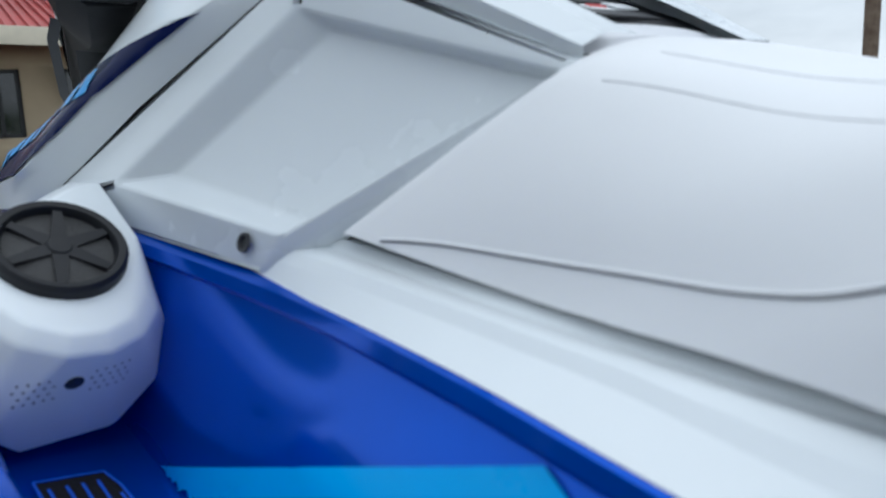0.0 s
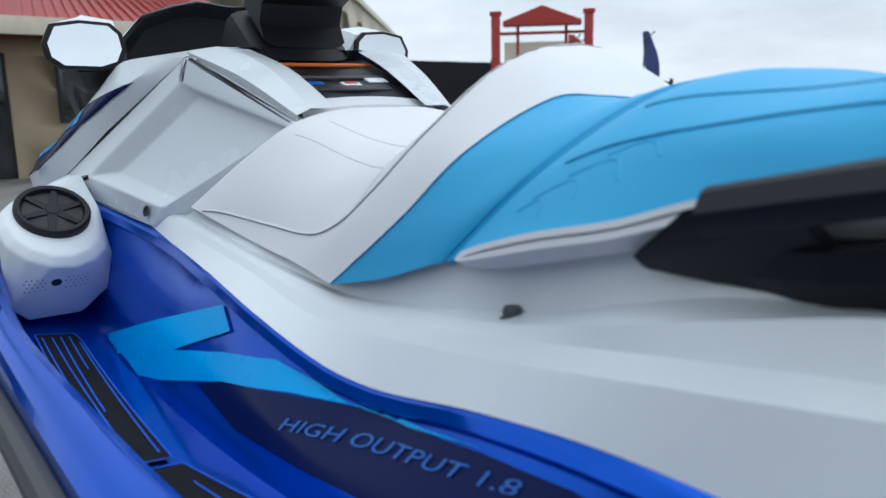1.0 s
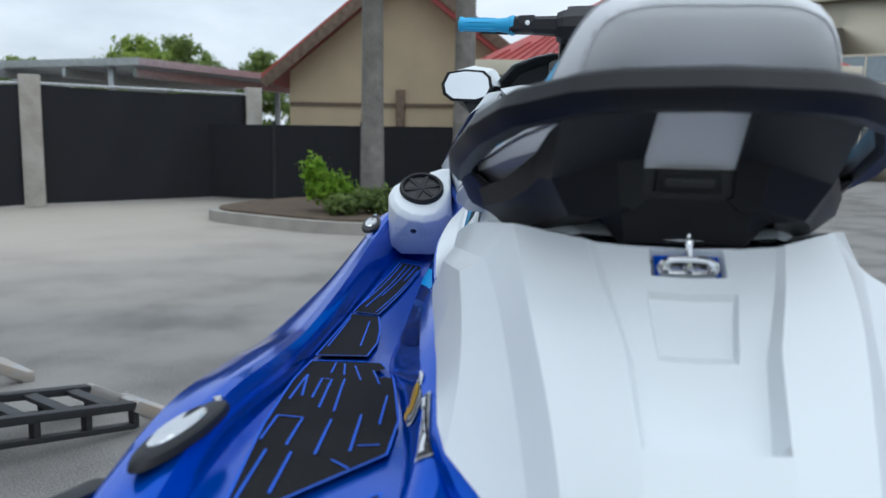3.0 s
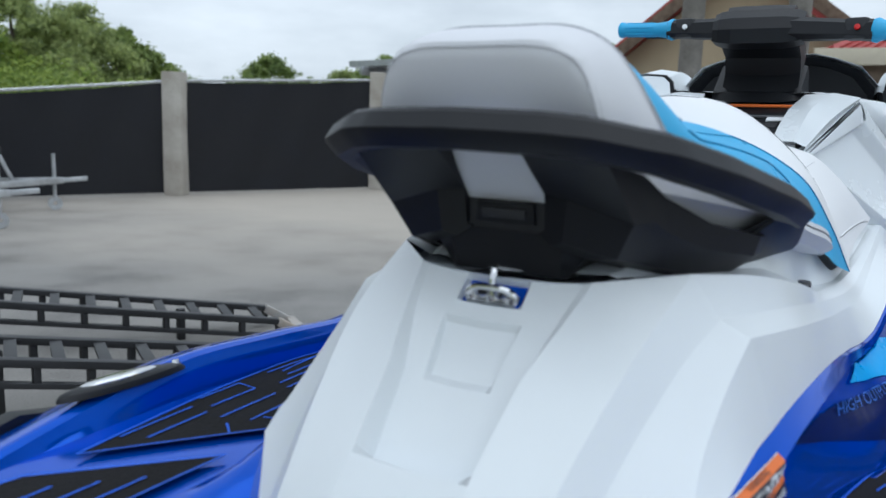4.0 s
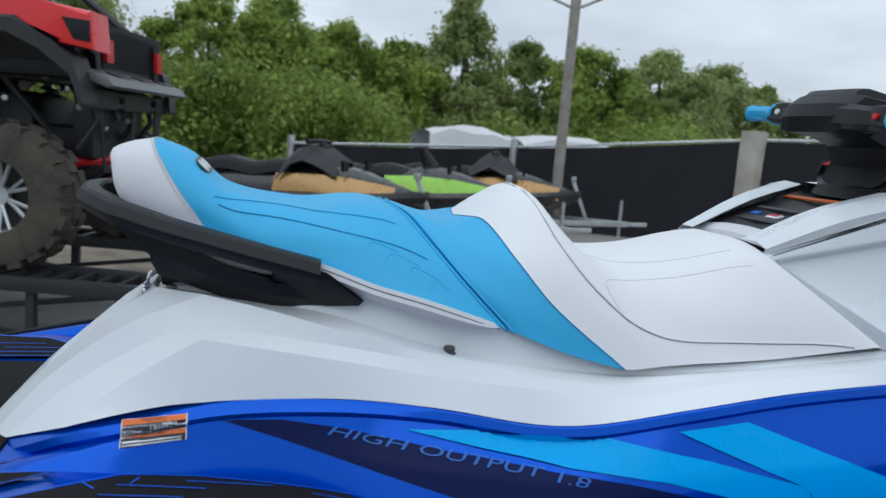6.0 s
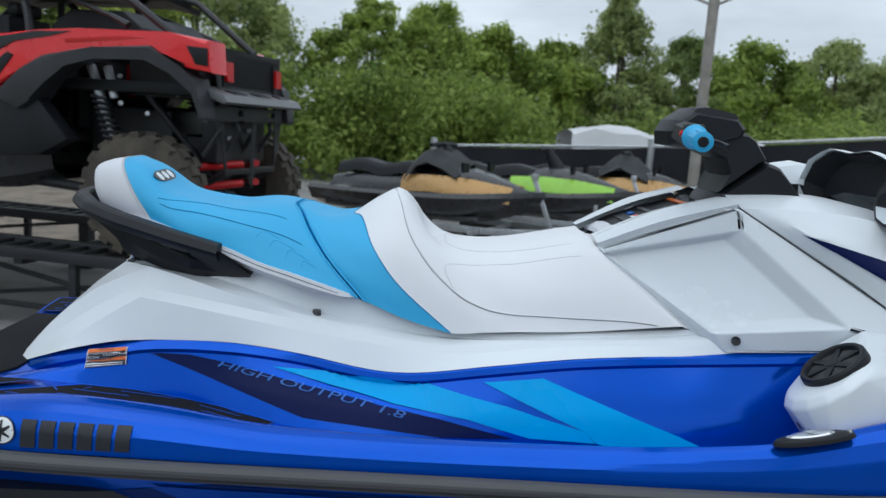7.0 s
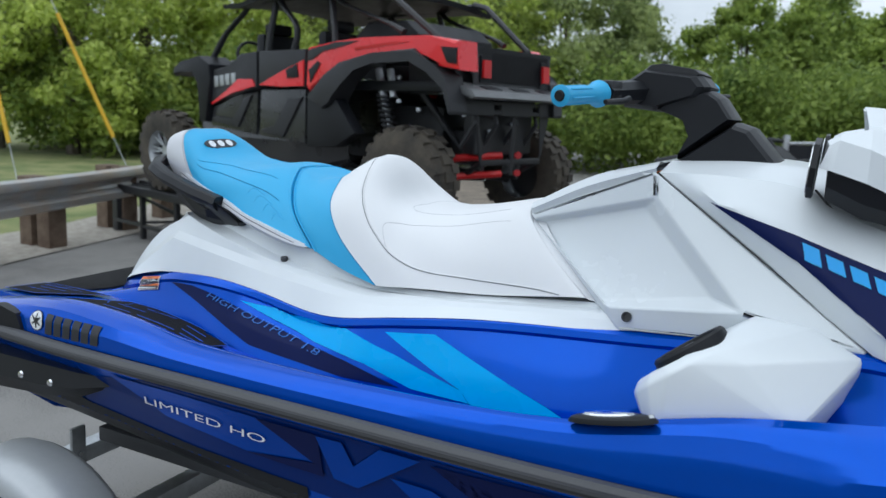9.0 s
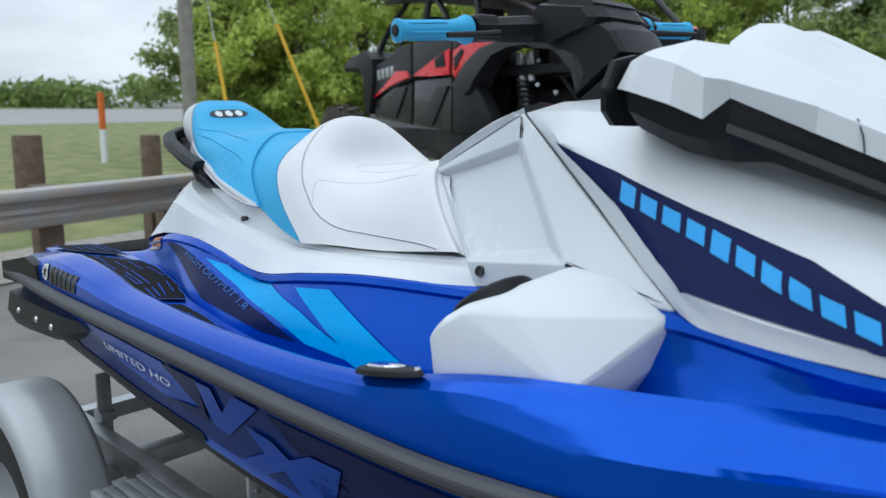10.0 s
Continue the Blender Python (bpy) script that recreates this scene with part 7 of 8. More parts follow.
for pts in ([(-0.64, -0.45, 0.95), (-0.60, -0.35, 0.55), (-0.60, 0.35, 0.55), (-0.64, 0.45, 0.95)], [(-0.64, 0.0, 0.95), (-0.60, 0.0, 0.45)], [(-0.60, 0.34, 0.55), (-0.10, 0.30, 0.40)], [(-0.60, -0.34, 0.55), (-0.10, -0.30, 0.40)]):
    tube(bm, pts, 0.026, 8)
for ya, yb in ((-0.46, -0.26), (-0.18, 0.20), (0.28, 0.60)):
    box(bm, (-0.74, ya, 0.90), (-0.62, yb, 1.01), 0.015)
box(bm, (-0.73, -0.45, 0.91), (-0.64, 0.59, 0.94), 0.01)
box(bm, (-0.73, -0.45, 0.98), (-0.64, 0.59, 1.005), 0.01)
ub("rear_bumper", bm, M_black_steel, raw=True)
bm = slab([(-0.28, 1.14), (-0.50, 1.075), (-0.53, 1.03), (-0.50, 1.015), (-0.30, 1.09)], -0.42, 0.66, 0.008)
plate = ub("bumper_plate", bm, M_fender_dark, label="dull grey bumper plate under the tail", raw=True)
for y0 in (-0.34, -0.02, 0.30):
    ub("slot", slab([(-0.40, 1.112), (-0.47, 1.092), (-0.475, 1.084), (-0.40, 1.104)], y0, y0 + 0.16, 0.0), M_black, plate, raw=True)
for y0 in (-0.30, -0.05, 0.18, 0.42):
    bm = bmesh.new()
    tube(bm, [(-0.30, y0, 1.02), (-0.36, y0 + 0.02, 0.84), (-0.26, y0 + 0.05, 0.66)], 0.018, 7)
    ub("tail_strut", bm, M_black_steel, raw=True)
for x0, y0, z0 in ((0.32, 0.50, 1.16), (0.30, 0.52, 0.98), (-0.10, 0.50, 1.06), (-0.24, 0.42, 0.90), (-0.30, 0.20, 0.78), (-0.30, -0.06, 0.84), (0.12, 0.50, 0.92)):
    bm = bmesh.new()
    lathe(bm, [(0.0, 0.02), (0.016, 0.018), (0.02, 0.0)], frame_of((x0, y0, z0), (1, 0, 0), (-0.5, 0.8, 0.2)), 8)
    ub("bolt", bm, M_zinc, raw=True)
secs = [[(2.32, 0, 1.20), (2.32, 0.50, 1.18), (2.32, 0.66, 1.06), (2.32, 0.66, 0.7)], [(2.60, 0, 1.22), (2.60, 0.42, 1.18), (2.60, 0.52, 1.05), (2.60, 0.45, 0.6)], [(2.90, 0, 1.08), (2.90, 0.38, 1.05), (2.90, 0.45, 0.92), (2.90, 0.35, 0.55)], [(3.25, 0, 0.82), (3.25, 0.30, 0.80), (3.25, 0.34, 0.72), (3.25, 0.28, 0.5)]]
ub("hood", loft(secs, 4, 4, smooth_across=False, scale=False), M_dark)
bm = bmesh.new()
grid(bm, [[Vector((x, y, 1.93 - 0.06 * (y / 0.7) ** 2 + (0.02 if 0.5 < x < 1.9 else -0.03))) for y in np.linspace(-0.72, 0.72, 9)] for x in np.linspace(0.34, 2.25, 9)])
ub("roof", thicken(bm, 0.045), M_black)
for x in (1.12, 2.0):
    for s in (0.33, -0.33):
        bm = bmesh.new()
        box(bm, (x - 0.06, s - 0.2, 0.75), (x + 0.06, s + 0.2, 1.42), 0.05, Matrix.Rotation(0.0, 4, "Y"))
        box(bm, (x - 0.05, s - 0.12, 1.42), (x + 0.05, s + 0.12, 1.60), 0.04)
        ub("seat", bm, M_black)
bm = bmesh.new()
tube(bm, [(2.36 + 0.06 * math.cos(a), 0.33 + 0.17 * math.cos(a + 1.57), 1.20 + 0.16 * math.sin(a + 1.57)) for a in np.linspace(0, 2 * math.pi, 20)], 0.016, 6)
ub("steering_wheel", bm, M_black)

rack = thing("loading_rack", (-2.4, 4.4, 0), "black steel loading rack with ladder ramps", "rack")


def rb(name, bm, mat=M_black_steel, parent=rack, label=""):
    for v in bm.verts:
        v.co.x *= 1.25 if v.co.x > 0 else 1.0
        v.co.y *= 1.12
    bmesh.ops.transform(bm, matrix=pose(-0.82, 4.035, 0, 0, 0, 165.6), verts=bm.verts)
    return part(name, bm, mat, parent, label)


for y in (0.70, -0.70):
    for off in (-0.17, 0.17):
        bm = bmesh.new()
        bar(bm, (-0.7, y + off, 0.51), (3.75, y + off, 0.51), 0.05, 0.08)
        rb("deck_beam", bm)
    for k in range(36):
        bm = bmesh.new()
        bar(bm, (-0.68 + k * 0.125, y - 0.17, 0.52), (-0.68 + k * 0.125, y + 0.17, 0.52), 0.03, 0.03)
        rb("deck_rung", bm)
    # ramps down to the yard, splayed
    a, b = (Vector((-1.10, -0.91, 0.50)), Vector((-3.80, 0.15, 0.12))) if y < 0 else (Vector((-0.92, 0.24, 0.50)), Vector((-3.60, 1.09, 0.12)))
    side = (b - a).cross(Vector((0, 0, 1))).normalized()
    for off in (-0.16, 0.16):
        bm = bmesh.new()
        bar(bm, a + side * off, b + side * off, 0.045, 0.035)
        bar(bm, a + side * off - Vector((0, 0, 0.10)), b + side * off - Vector((0, 0, 0.09)), 0.035, 0.025)
        for k in range(15):
            p = a.lerp(b, k / 14) + side * off
            bar(bm, p, p - Vector((0, 0, 0.10)), 0.03, 0.03)
        rb("ramp_rail", bm)
    for k in range(16):
        bm = bmesh.new()
        p = a.lerp(b, (k + 0.5) / 16)
        bar(bm, p - side * 0.16, p + side * 0.16, 0.05, 0.02)
        rb("ramp_rung", bm)
    bm = bmesh.new()
    tip = b + (b - a).normalized() * 0.16 - Vector((0, 0, 0.075))
    for off in (-0.16, 0.16):
        bar(bm, b + side * off, tip + side * off, 0.05, 0.05)
    bar(bm, tip - side * 0.18, tip + side * 0.18, 0.06, 0.06)
    rb("ramp_toe", bm, M_zinc_old, label="worn steel toe of the ramp")
    for t_ in (0.02, 0.45, 0.82):
        bm = bmesh.new()
        p = a.lerp(b, t_)
        bar(bm, p, Vector((p.x, p.y, 0)), 0.04, 0.04)
        rb("ramp_leg", bm)
    for x in (-0.6, 1.5, 3.6):
        bm = bmesh.new()
        bar(bm, (x, y + 0.1 * (1 if y > 0 else -1), 0.48), (x, y + 0.1 * (1 if y > 0 else -1), 0), 0.09, 0.09)
        rb("leg", bm)
    for x in (-0.1, 0.45, 1.0, 2.05, 2.55, 3.1):
        bm = bmesh.new()
        bar(bm, (x, y + 0.14 * (1 if y > 0 else -1), 0.48), (x, y + 0.14 * (1 if y > 0 else -1), 0), 0.045, 0.045)
        rb("leg", bm)
    bm = bmesh.new()
    bar(bm, (-0.6, y + 0.14 * (1 if y > 0 else -1), 0.14), (3.6, y + 0.14 * (1 if y > 0 else -1), 0.14), 0.035, 0.035)
    rb("lower_rail", bm)
    for x0, x1 in ((-0.6, 1.5), (1.5, 3.6)):
        bm = bmesh.new()
        bar(bm, (x0, y, 0.45), (x1, y, 0.08), 0.03, 0.03)
        bar(bm, (x0, y, 0.08), (x1, y, 0.45), 0.03, 0.03)
        rb("brace", bm)
for x in (-0.6, 0.8, 2.2, 3.6):
    bm = bmesh.new()
    bar(bm, (x, -0.85, 0.45), (x, 0.85, 0.45), 0.06, 0.06)
    rb("cross_beam", bm)

# ---- other watercraft on galvanised trailers ----
def small_craft(m, body, accent, cover):
    t = thing("parked_watercraft", m.translation, "black watercraft with coloured cowling parked on a trailer", "watercraft", "parked watercraft")

    def put(name, bm, mat, label=""):
        for v in bm.verts:
            v.co.z += 0.24 * max(v.co.z - 0.36, 0.0)
        bmesh.ops.transform(bm, matrix=m, verts=bm.verts)
        return part(name, bm, mat, t, label, 26)
    hullp = [[(x, 0, zk), (x, w * 0.8, zk + 0.13), (x, w, zr), (x, w * 0.93, zr + 0.05), (x, w * 0.6, zr + 0.03)] for x, w, zk, zr in ((-1.55, 0.52, 0.02, 0.30), (-0.6, 0.57, 0.0, 0.31), (0.5, 0.57, 0.0, 0.34), (1.1, 0.42, 0.10, 0.38), (1.65, 0.05, 0.34, 0.42))]
    put("hull", loft(hullp, 5, 5, smooth_across=False, scale=False), M_black_gloss)
    top = [[(x, 0, z), (x, w * 0.6, z - 0.02), (x, w, z - 0.14), (x, w * 1.05, 0.34)] for x, w, z in ((-1.4, 0.22, 0.45), (-0.9, 0.24, 0.52), (-0.1, 0.24, 0.56), (0.3, 0.30, 0.66), (0.7, 0.34, 0.64), (1.15, 0.25, 0.54), (1.6, 0.03, 0.43))]
    put("cowling", loft(top, 8, 5, scale=False), body)
    flank = [[(x, y, z), (x, y + 0.06, z - 0.06), (x, y + 0.10, z - 0.17)] for x, y, z in ((-0.2, 0.26, 0.52), (0.3, 0.36, 0.55), (0.8, 0.36, 0.54), (1.3, 0.18, 0.48))]
    for s in (1, -1):
        bm = bmesh.new()
        grid(bm, [[Vector((p[0], s * (p[1] + 0.01), p[2] + 0.012)) for p in r] for r in flank])
        put("flank_panel", thicken(bm, 0.01), accent)
    seatp = [[(x, 0, z), (x, 0.13, z - 0.015), (x, 0.19, z - 0.13)] for x, z in ((-1.3, 0.60), (-0.95, 0.66), (-0.6, 0.62), (-0.2, 0.67), (0.15, 0.62))]
    put("seat", loft(seatp, 8, 4, scale=False), M_black)
    bm = bmesh.new()
    tube(bm, [(0.42, 0, 0.62), (0.25, 0, 0.84)], [0.11, 0.06], 10)
    tube(bm, [(0.22, -0.36, 0.86), (0.26, -0.1, 0.87), (0.26, 0.1, 0.87), (0.22, 0.36, 0.86)], 0.022, 8)
    put("handlebar", bm, M_black)
    if cover:
        bm = bmesh.new()
        rnd = random.Random(int(m.translation.x * 100))
        rows = [[Vector((x + rnd.uniform(-0.04, 0.04), y * (1 + rnd.uniform(-0.2, 0.2)), z * (1 - 0.25 * abs(y) / 0.4) + rnd.uniform(-0.03, 0.03))) for y in np.linspace(-0.4, 0.4, 8)] for x, z in ((-0.15, 0.68), (0.0, 0.82), (0.2, 0.88), (0.4, 0.84), (0.62, 0.70))]
        grid(bm, rows)
        put("cover_cloth", thicken(bm, 0.01), M_cloth, "rumpled grey cover cloth")
    for s in (1, -1):
        bm = bmesh.new()
        prism(bm, [(-0.09, -0.05), (0.09, -0.04), (0.08, 0.05), (-0.07, 0.05)], 0.04, frame_of((0.75, s * 0.40, 0.66), (0, 1, 0), (-1, 0, 0)), 0.01)
        put("mirror", bm, M_black)
    return t


def small_trailer(m):
    t = thing("empty_trailer_frame", m.translation, "galvanised trailer frame with upright jack", "trailer", "galvanised trailers")

    def put(name, bm, mat):
        bmesh.ops.transform(bm, matrix=m, verts=bm.verts)
        return part(name, bm, mat, t)
    for s in (1, -1):
        bm = bmesh.new()
        bar(bm, (-1.5, s * 0.5, 0.36), (1.0, s * 0.5, 0.36), 0.05, 0.08)
        bar(bm, (1.0, s * 0.5, 0.36), (2.3, 0, 0.40), 0.05, 0.08)
        put("side_beam", bm, M_zinc)
        bm = bmesh.new()
        wm = frame_of((-0.5, s * 0.66, 0.26), (1, 0, 0), (0, s, 0))
        lathe(bm, [(0.13, -0.06), (0.24, -0.06), (0.26, 0.0), (0.24, 0.06), (0.13, 0.06), (0.0, 0.05)], wm, 24)
        w = put("wheel", bm, M_tyre)
        bm = bmesh.new()
        bar(bm, (-1.3, s * 0.32, 0.47), (0.9, s * 0.32, 0.47), 0.08, 0.05)
        put("bunk", bm, M_rubber)
    for x in (-1.4, -0.5, 0.9):
        bm = bmesh.new()
        bar(bm, (x, -0.6, 0.32), (x, 0.6, 0.32), 0.05, 0.05)
        put("cross_beam", bm, M_zinc)
    bm = bmesh.new()
    bar(bm, (2.3, 0, 0.40), (2.6, 0, 0.42), 0.06, 0.06)
    put("coupling", bm, M_zinc)
    bm = bmesh.new()
    bar(bm, (1.7, 0, 0.40), (1.45, 0, 0.98), 0.05, 0.05)
    bar(bm, (1.45, 0, 0.98), (1.45, 0, 1.05), 0.09, 0.07)
    put("winch_post", bm, M_zinc)
    bm = bmesh.new()
    tube(bm, [(2.2, 0.05, 0.75), (2.2, 0.05, 0.12)], 0.025, 8)
    lathe(bm, [(0.03, -0.02), (0.09, -0.02), (0.09, 0.02), (0.03, 0.02)], frame_of((2.2, 0.05, 0.09), (1, 0, 0), (0, 1, 0)), 14)
    put("jack", bm, M_zinc)


for x, y, ang, b, a, c in ((0.75, 8.0, -28, M_black_gloss, M_gold, True), (2.2, 9.1, -24, M_black_gloss, M_lime, False), (3.6, 10.2, -22, M_black_gloss, M_gold, True)):
    small_trailer(pose(x, y, 0, 0, 0, ang))
    small_craft(pose(x, y, 0.50 - 0.13, 0, 0, ang) @ Matrix.Scale(0.96, 4), b, a, c)

# ---- screened fence round the yard ----
fence = thing("yard_fence", (12.8, 9.4, 0), "black screen fabric fence on weathered posts", "fence")


def fence_bay(a, b, ta, tb):
    """Screen fabric between two posts, sagging a little, with a rail along its top."""
    p, q = Vector((*a, 0)), Vector((*b, 0))
    n = (q - p).normalized().cross(Vector((0, 0, 1)))
    bm = bmesh.new()
    rows = []
    for i in range(25):
        r = p.lerp(q, i / 24)
        top = ta + (tb - ta) * i / 24
        rows.append([r + n * (0.035 * math.sin(i * 0.95 + z * 3) * (1 if 0.1 < z < 0.95 else 0.2)) + Vector((0, 0, 0.04 + z * (top - 0.06 - 0.03 * math.sin(math.pi * i / 24)))) for z in (0.0, 0.2, 0.4, 0.6, 0.8, 1.0)])
    grid(bm, rows)
    part("fence_screen", bm, M_fabric, fence)
    bm = bmesh.new()
    tube(bm, [p + Vector((0, 0, ta)), q + Vector((0, 0, tb))], 0.025, 6)
    part("fence_rail", bm, M_zinc, fence)


fence_posts = [(15.1, 5.8, 2.1), (11.8, 8.5, 2.08), (8.2, 10.0, 1.85), (4.6, 11.6, 1.42), (0.85, 12.9, 1.18)]
for k, (x, y, top) in enumerate(fence_posts):
    bm = bmesh.new()
    w = 0.16 if k < 3 else 0.05
    box(bm, (-w, -w, 0), (w, w, top + 0.14), 0.02, Matrix.Translation((x, y, 0)) @ Matrix.Rotation(0.5, 4, "Z"))
    part("fence_post", bm, M_post if k < 3 else M_zinc, fence, "stained pale post")
    if k:
        x0, y0, t0 = fence_posts[k - 1]
        fence_bay((x0, y0), (x, y), t0, top)

# open steel shelter beyond the fence
shelter = thing("steel_shelter", (18, 14, 0), "open galvanised steel shelter with a flat roof", "shelter")
for x, y in ((16.5, 9.6), (22.0, 7.5), (22.0, 12.0), (17.6, 12.6)):
    bm = bmesh.new()
    bar(bm, (x, y, 0), (x, y, 2.75), 0.14, 0.14)
    part("shelter_post", bm, M_zinc, shelter)
bm = bmesh.new()
prism(bm, [(15.8, 8.6), (23, 6.0), (23.5, 12.4), (17.0, 13.2)], 0.16, Matrix.Translation((0, 0, 2.75)))
part("shelter_roof", bm, M_zinc, shelter)
for k in range(3):
    bm = bmesh.new()
    bar(bm, (16.2 + 0.2 * k, 8.9 + k * 1.8, 2.62), (23, 7.0 + k * 2.2, 2.62), 0.1, 0.22)
    part("shelter_beam", bm, M_zinc, shelter)

# white covered stock beyond the far fence
for k, (x, y, w, h) in enumerate(((4.7, 15.6, 1.9, 1.75), (6.9, 15.0, 2.5, 1.68), (9.4, 14.2, 2.3, 1.68))):
    t = thing("covered_boat", (x, y, 0), "boat shrouded in white tarpaulin beyond the fence", "covered boat", "covered boats")
    bm = bmesh.new()
    rnd = random.Random(k)
    rows = [[Vector((x + u * w * 0.5, y + v * 0.7, max(0.0, h * (1 - 0.04 * abs(v) - (0.05 if abs(u) > 0.9 else 0.0)) + rnd.uniform(-0.06, 0.06)) if abs(v) < 1.9 else 0.0)) for v in (-2, -1.4, -0.7, 0, 0.7, 1.4, 2)] for u in (-1, -0.95, -0.5, 0, 0.5, 0.95, 1)]
    grid(bm, rows)
    part("tarpaulin", bm, M_tarp, t)

# ---- shop buildings ahead of the bow ----
def wall_with(name, o, xd, length, height, holes, mat, thick=0.25):
    """A wall from o along xd, with rectangular openings (x0, x1, z0, z1) cut through it."""
    xs = sorted({0.0, length, *[h[0] for h in holes], *[h[1] for h in holes]})
    zs = sorted({0.0, height, *[h[2] for h in holes], *[h[3] for h in holes]})
    m = frame_of(o, xd, (0, 0, 1))
    bm = bmesh.new()
    for xa, xb in zip(xs, xs[1:]):
        for za, zb in zip(zs, zs[1:]):
            if any(h[0] <= xa and xb <= h[1] and h[2] <= za and zb <= h[3] for h in holes):
                continue
            box(bm, (xa, 0, za), (xb, thick, zb), 0.0, m)
    bmesh.ops.remove_doubles(bm, verts=bm.verts, dist=1e-4)
    return bm, m


shop = thing("shop_building", (17.5, -2.4, 0), "low beige shop with a red metal hip roof", "building")
holes = [(1.0, 2.1, 0.0, 2.3), (2.9, 3.6, 1.0, 2.2), (4.3, 5.4, 0.8, 2.2)]
bm, m = wall_with("front", (16.6, 0.75, 0), (-0.08, -1, 0), 6.2, 2.8, holes, M_beige)
part("wall", bm, M_beige, shop)
for k, h in enumerate(holes):
    bm = bmesh.new()
    for x0, x1, z0, z1 in ((h[0], h[1], h[2], h[2] + 0.07), (h[0], h[1], h[3] - 0.07, h[3]), (h[0], h[0] + 0.07, h[2], h[3]), (h[1] - 0.07, h[1], h[2], h[3]), ((h[0] + h[1]) / 2 - 0.03, (h[0] + h[1]) / 2 + 0.03, h[2], h[3])):
        box(bm, (x0, 0.08, z0), (x1, 0.16, z1), 0.0, m)
    w = part("window", bm, M_dark, shop, "dark framed shop window")
    bm = bmesh.new()
    box(bm, (h[0], 0.115, h[2]), (h[1], 0.125, h[3]), 0.0, m)
    part("pane", bm, M_glass, w)
for a, b in (((16.6, 0.75), (22.5, 0.9)), ((22.2, -5.5), (16.1, -5.42)), ((22.5, 0.9), (22.2, -5.5))):
    d = Vector((b[0] - a[0], b[1] - a[1], 0))
    bm, m2 = wall_with("wall", (*a, 0), d, d.length, 2.8, [], M_beige)
    part("wall", bm, M_beige, shop)
bm = bmesh.new()
c = [(15.3, 1.3, 2.8), (23.6, 1.9, 2.8), (23.4, -6.5, 2.8), (15.1, -6.1, 2.7), (19.2, -1.6, 4.7), (19.0, -3.4, 4.7)]
v = [bm.verts.new(p) for p in c]
for f in ((0, 1, 4), (1, 2, 5, 4), (2, 3, 5), (3, 0, 4, 5)):
    bm.faces.new([v[i] for i in f])
roof = part("roof", thicken(bm, 0.12), M_red_roof, shop, "red metal roof")
bm = bmesh.new()
for k in range(40):
    t = (k + 0.5) / 40
    a = Vector(c[3]).lerp(Vector(c[0]), t)
    u = min(t / 0.24, 1.0, (1 - t) / 0.22)
    ridge = Vector(c[5]).lerp(Vector(c[4]), min(max((t - 0.24) / 0.54, 0), 1))
    tube(bm, [a + Vector((0, 0, 0.02)), a.lerp(ridge, u) + Vector((0, 0, 0.02))], 0.025, 4)
part("roof_seams", bm, M_red_roof, roof, kind="stuff")
for a, b in ((c[0], c[1]), (c[1], c[2]), (c[2], c[3]), (c[3], c[0])):
    bm = bmesh.new()
    bar(bm, Vector(a) - Vector((0, 0, 0.08)), Vector(b) - Vector((0, 0, 0.08)), 0.06, 0.30)
    part("fascia", bm, M_cream, shop, "cream fascia board")
bm = bmesh.new()
box(bm, (15.6, 0.0, 0), (16.3, 0.7, 2.8), 0.03)
part("porch_pillar", bm, M_stone, shop, "stone-faced porch pillar")

gable = thing("gabled_hall", (19.0, 3.0, 0), "beige gabled hall behind a low screen fence", "building")
bm = bmesh.new()
to_x = lambda x0: Matrix(((0, 0, 1, x0), (1, 0, 0, 0), (0, 1, 0, 0), (0, 0, 0, 1)))
prism(bm, [(0.95, 0), (5.6, 0), (5.6, 2.75), (2.9, 4.9), (0.95, 3.4)], 0.25, to_x(17.0))
part("wall", bm, M_beige, gable)
bm = bmesh.new()
box(bm, (17.25, 5.35, 0), (25.0, 5.6, 2.75), 0.0)
part("wall", bm, M_beige, gable)
bm = bmesh.new()
for a, b in (((6.0, 2.45), (2.9, 4.95)), ((2.9, 4.95), (0.4, 3.0))):
    bm.faces.new([bm.verts.new((x, y, z)) for x, (y, z) in ((16.5, a), (16.5, b), (25, b), (25, a))])
part("roof", thicken(bm, 0.2), M_red_roof, gable, "red metal gable roof")
bm = bmesh.new()
for a, b in (((6.05, 2.42), (2.9, 4.98)), ((2.9, 4.98), (0.35, 2.98))):
    bar(bm, (16.46, a[0], a[1]), (16.46, b[0], b[1]), 0.05, 0.24)
part("barge_board", bm, M_wood, gable, "brown barge board")
bm = bmesh.new()
box(bm, (16.90, 2.92, 0), (17.0, 3.12, 2.35), 0.01)
part("wall_post", bm, M_wood, gable, "brown timber post against the wall")
bm = bmesh.new()
box(bm, (16.95, 1.0, 1.98), (17.0, 5.6, 2.05), 0.005)
part("wall_rail", bm, M_wood, gable)
low_fence = thing("low_screen_fence", (13.9, 3.8, 0), "low black screen fence before the hall", "fence")
lf = [Vector((13.2, 1.4, 0)), Vector((13.6, 3.2, 0)), Vector((14.0, 5.0, 0)), Vector((14.6, 7.4, 0))]
for p in lf:
    bm = bmesh.new()
    tube(bm, [p, p + Vector((0, 0, 1.55))], 0.035, 8)
    part("fence_post", bm, M_black_steel, low_fence)
for p, q in zip(lf, lf[1:]):
    bm = bmesh.new()
    grid(bm, [[p.lerp(q, i / 10) + Vector((0.02 * math.sin(i * 1.7 + z), 0, z)) for z in (0.04, 0.5, 1.0, 1.48)] for i in range(11)])
    part("fence_screen", bm, M_fabric, low_fence)

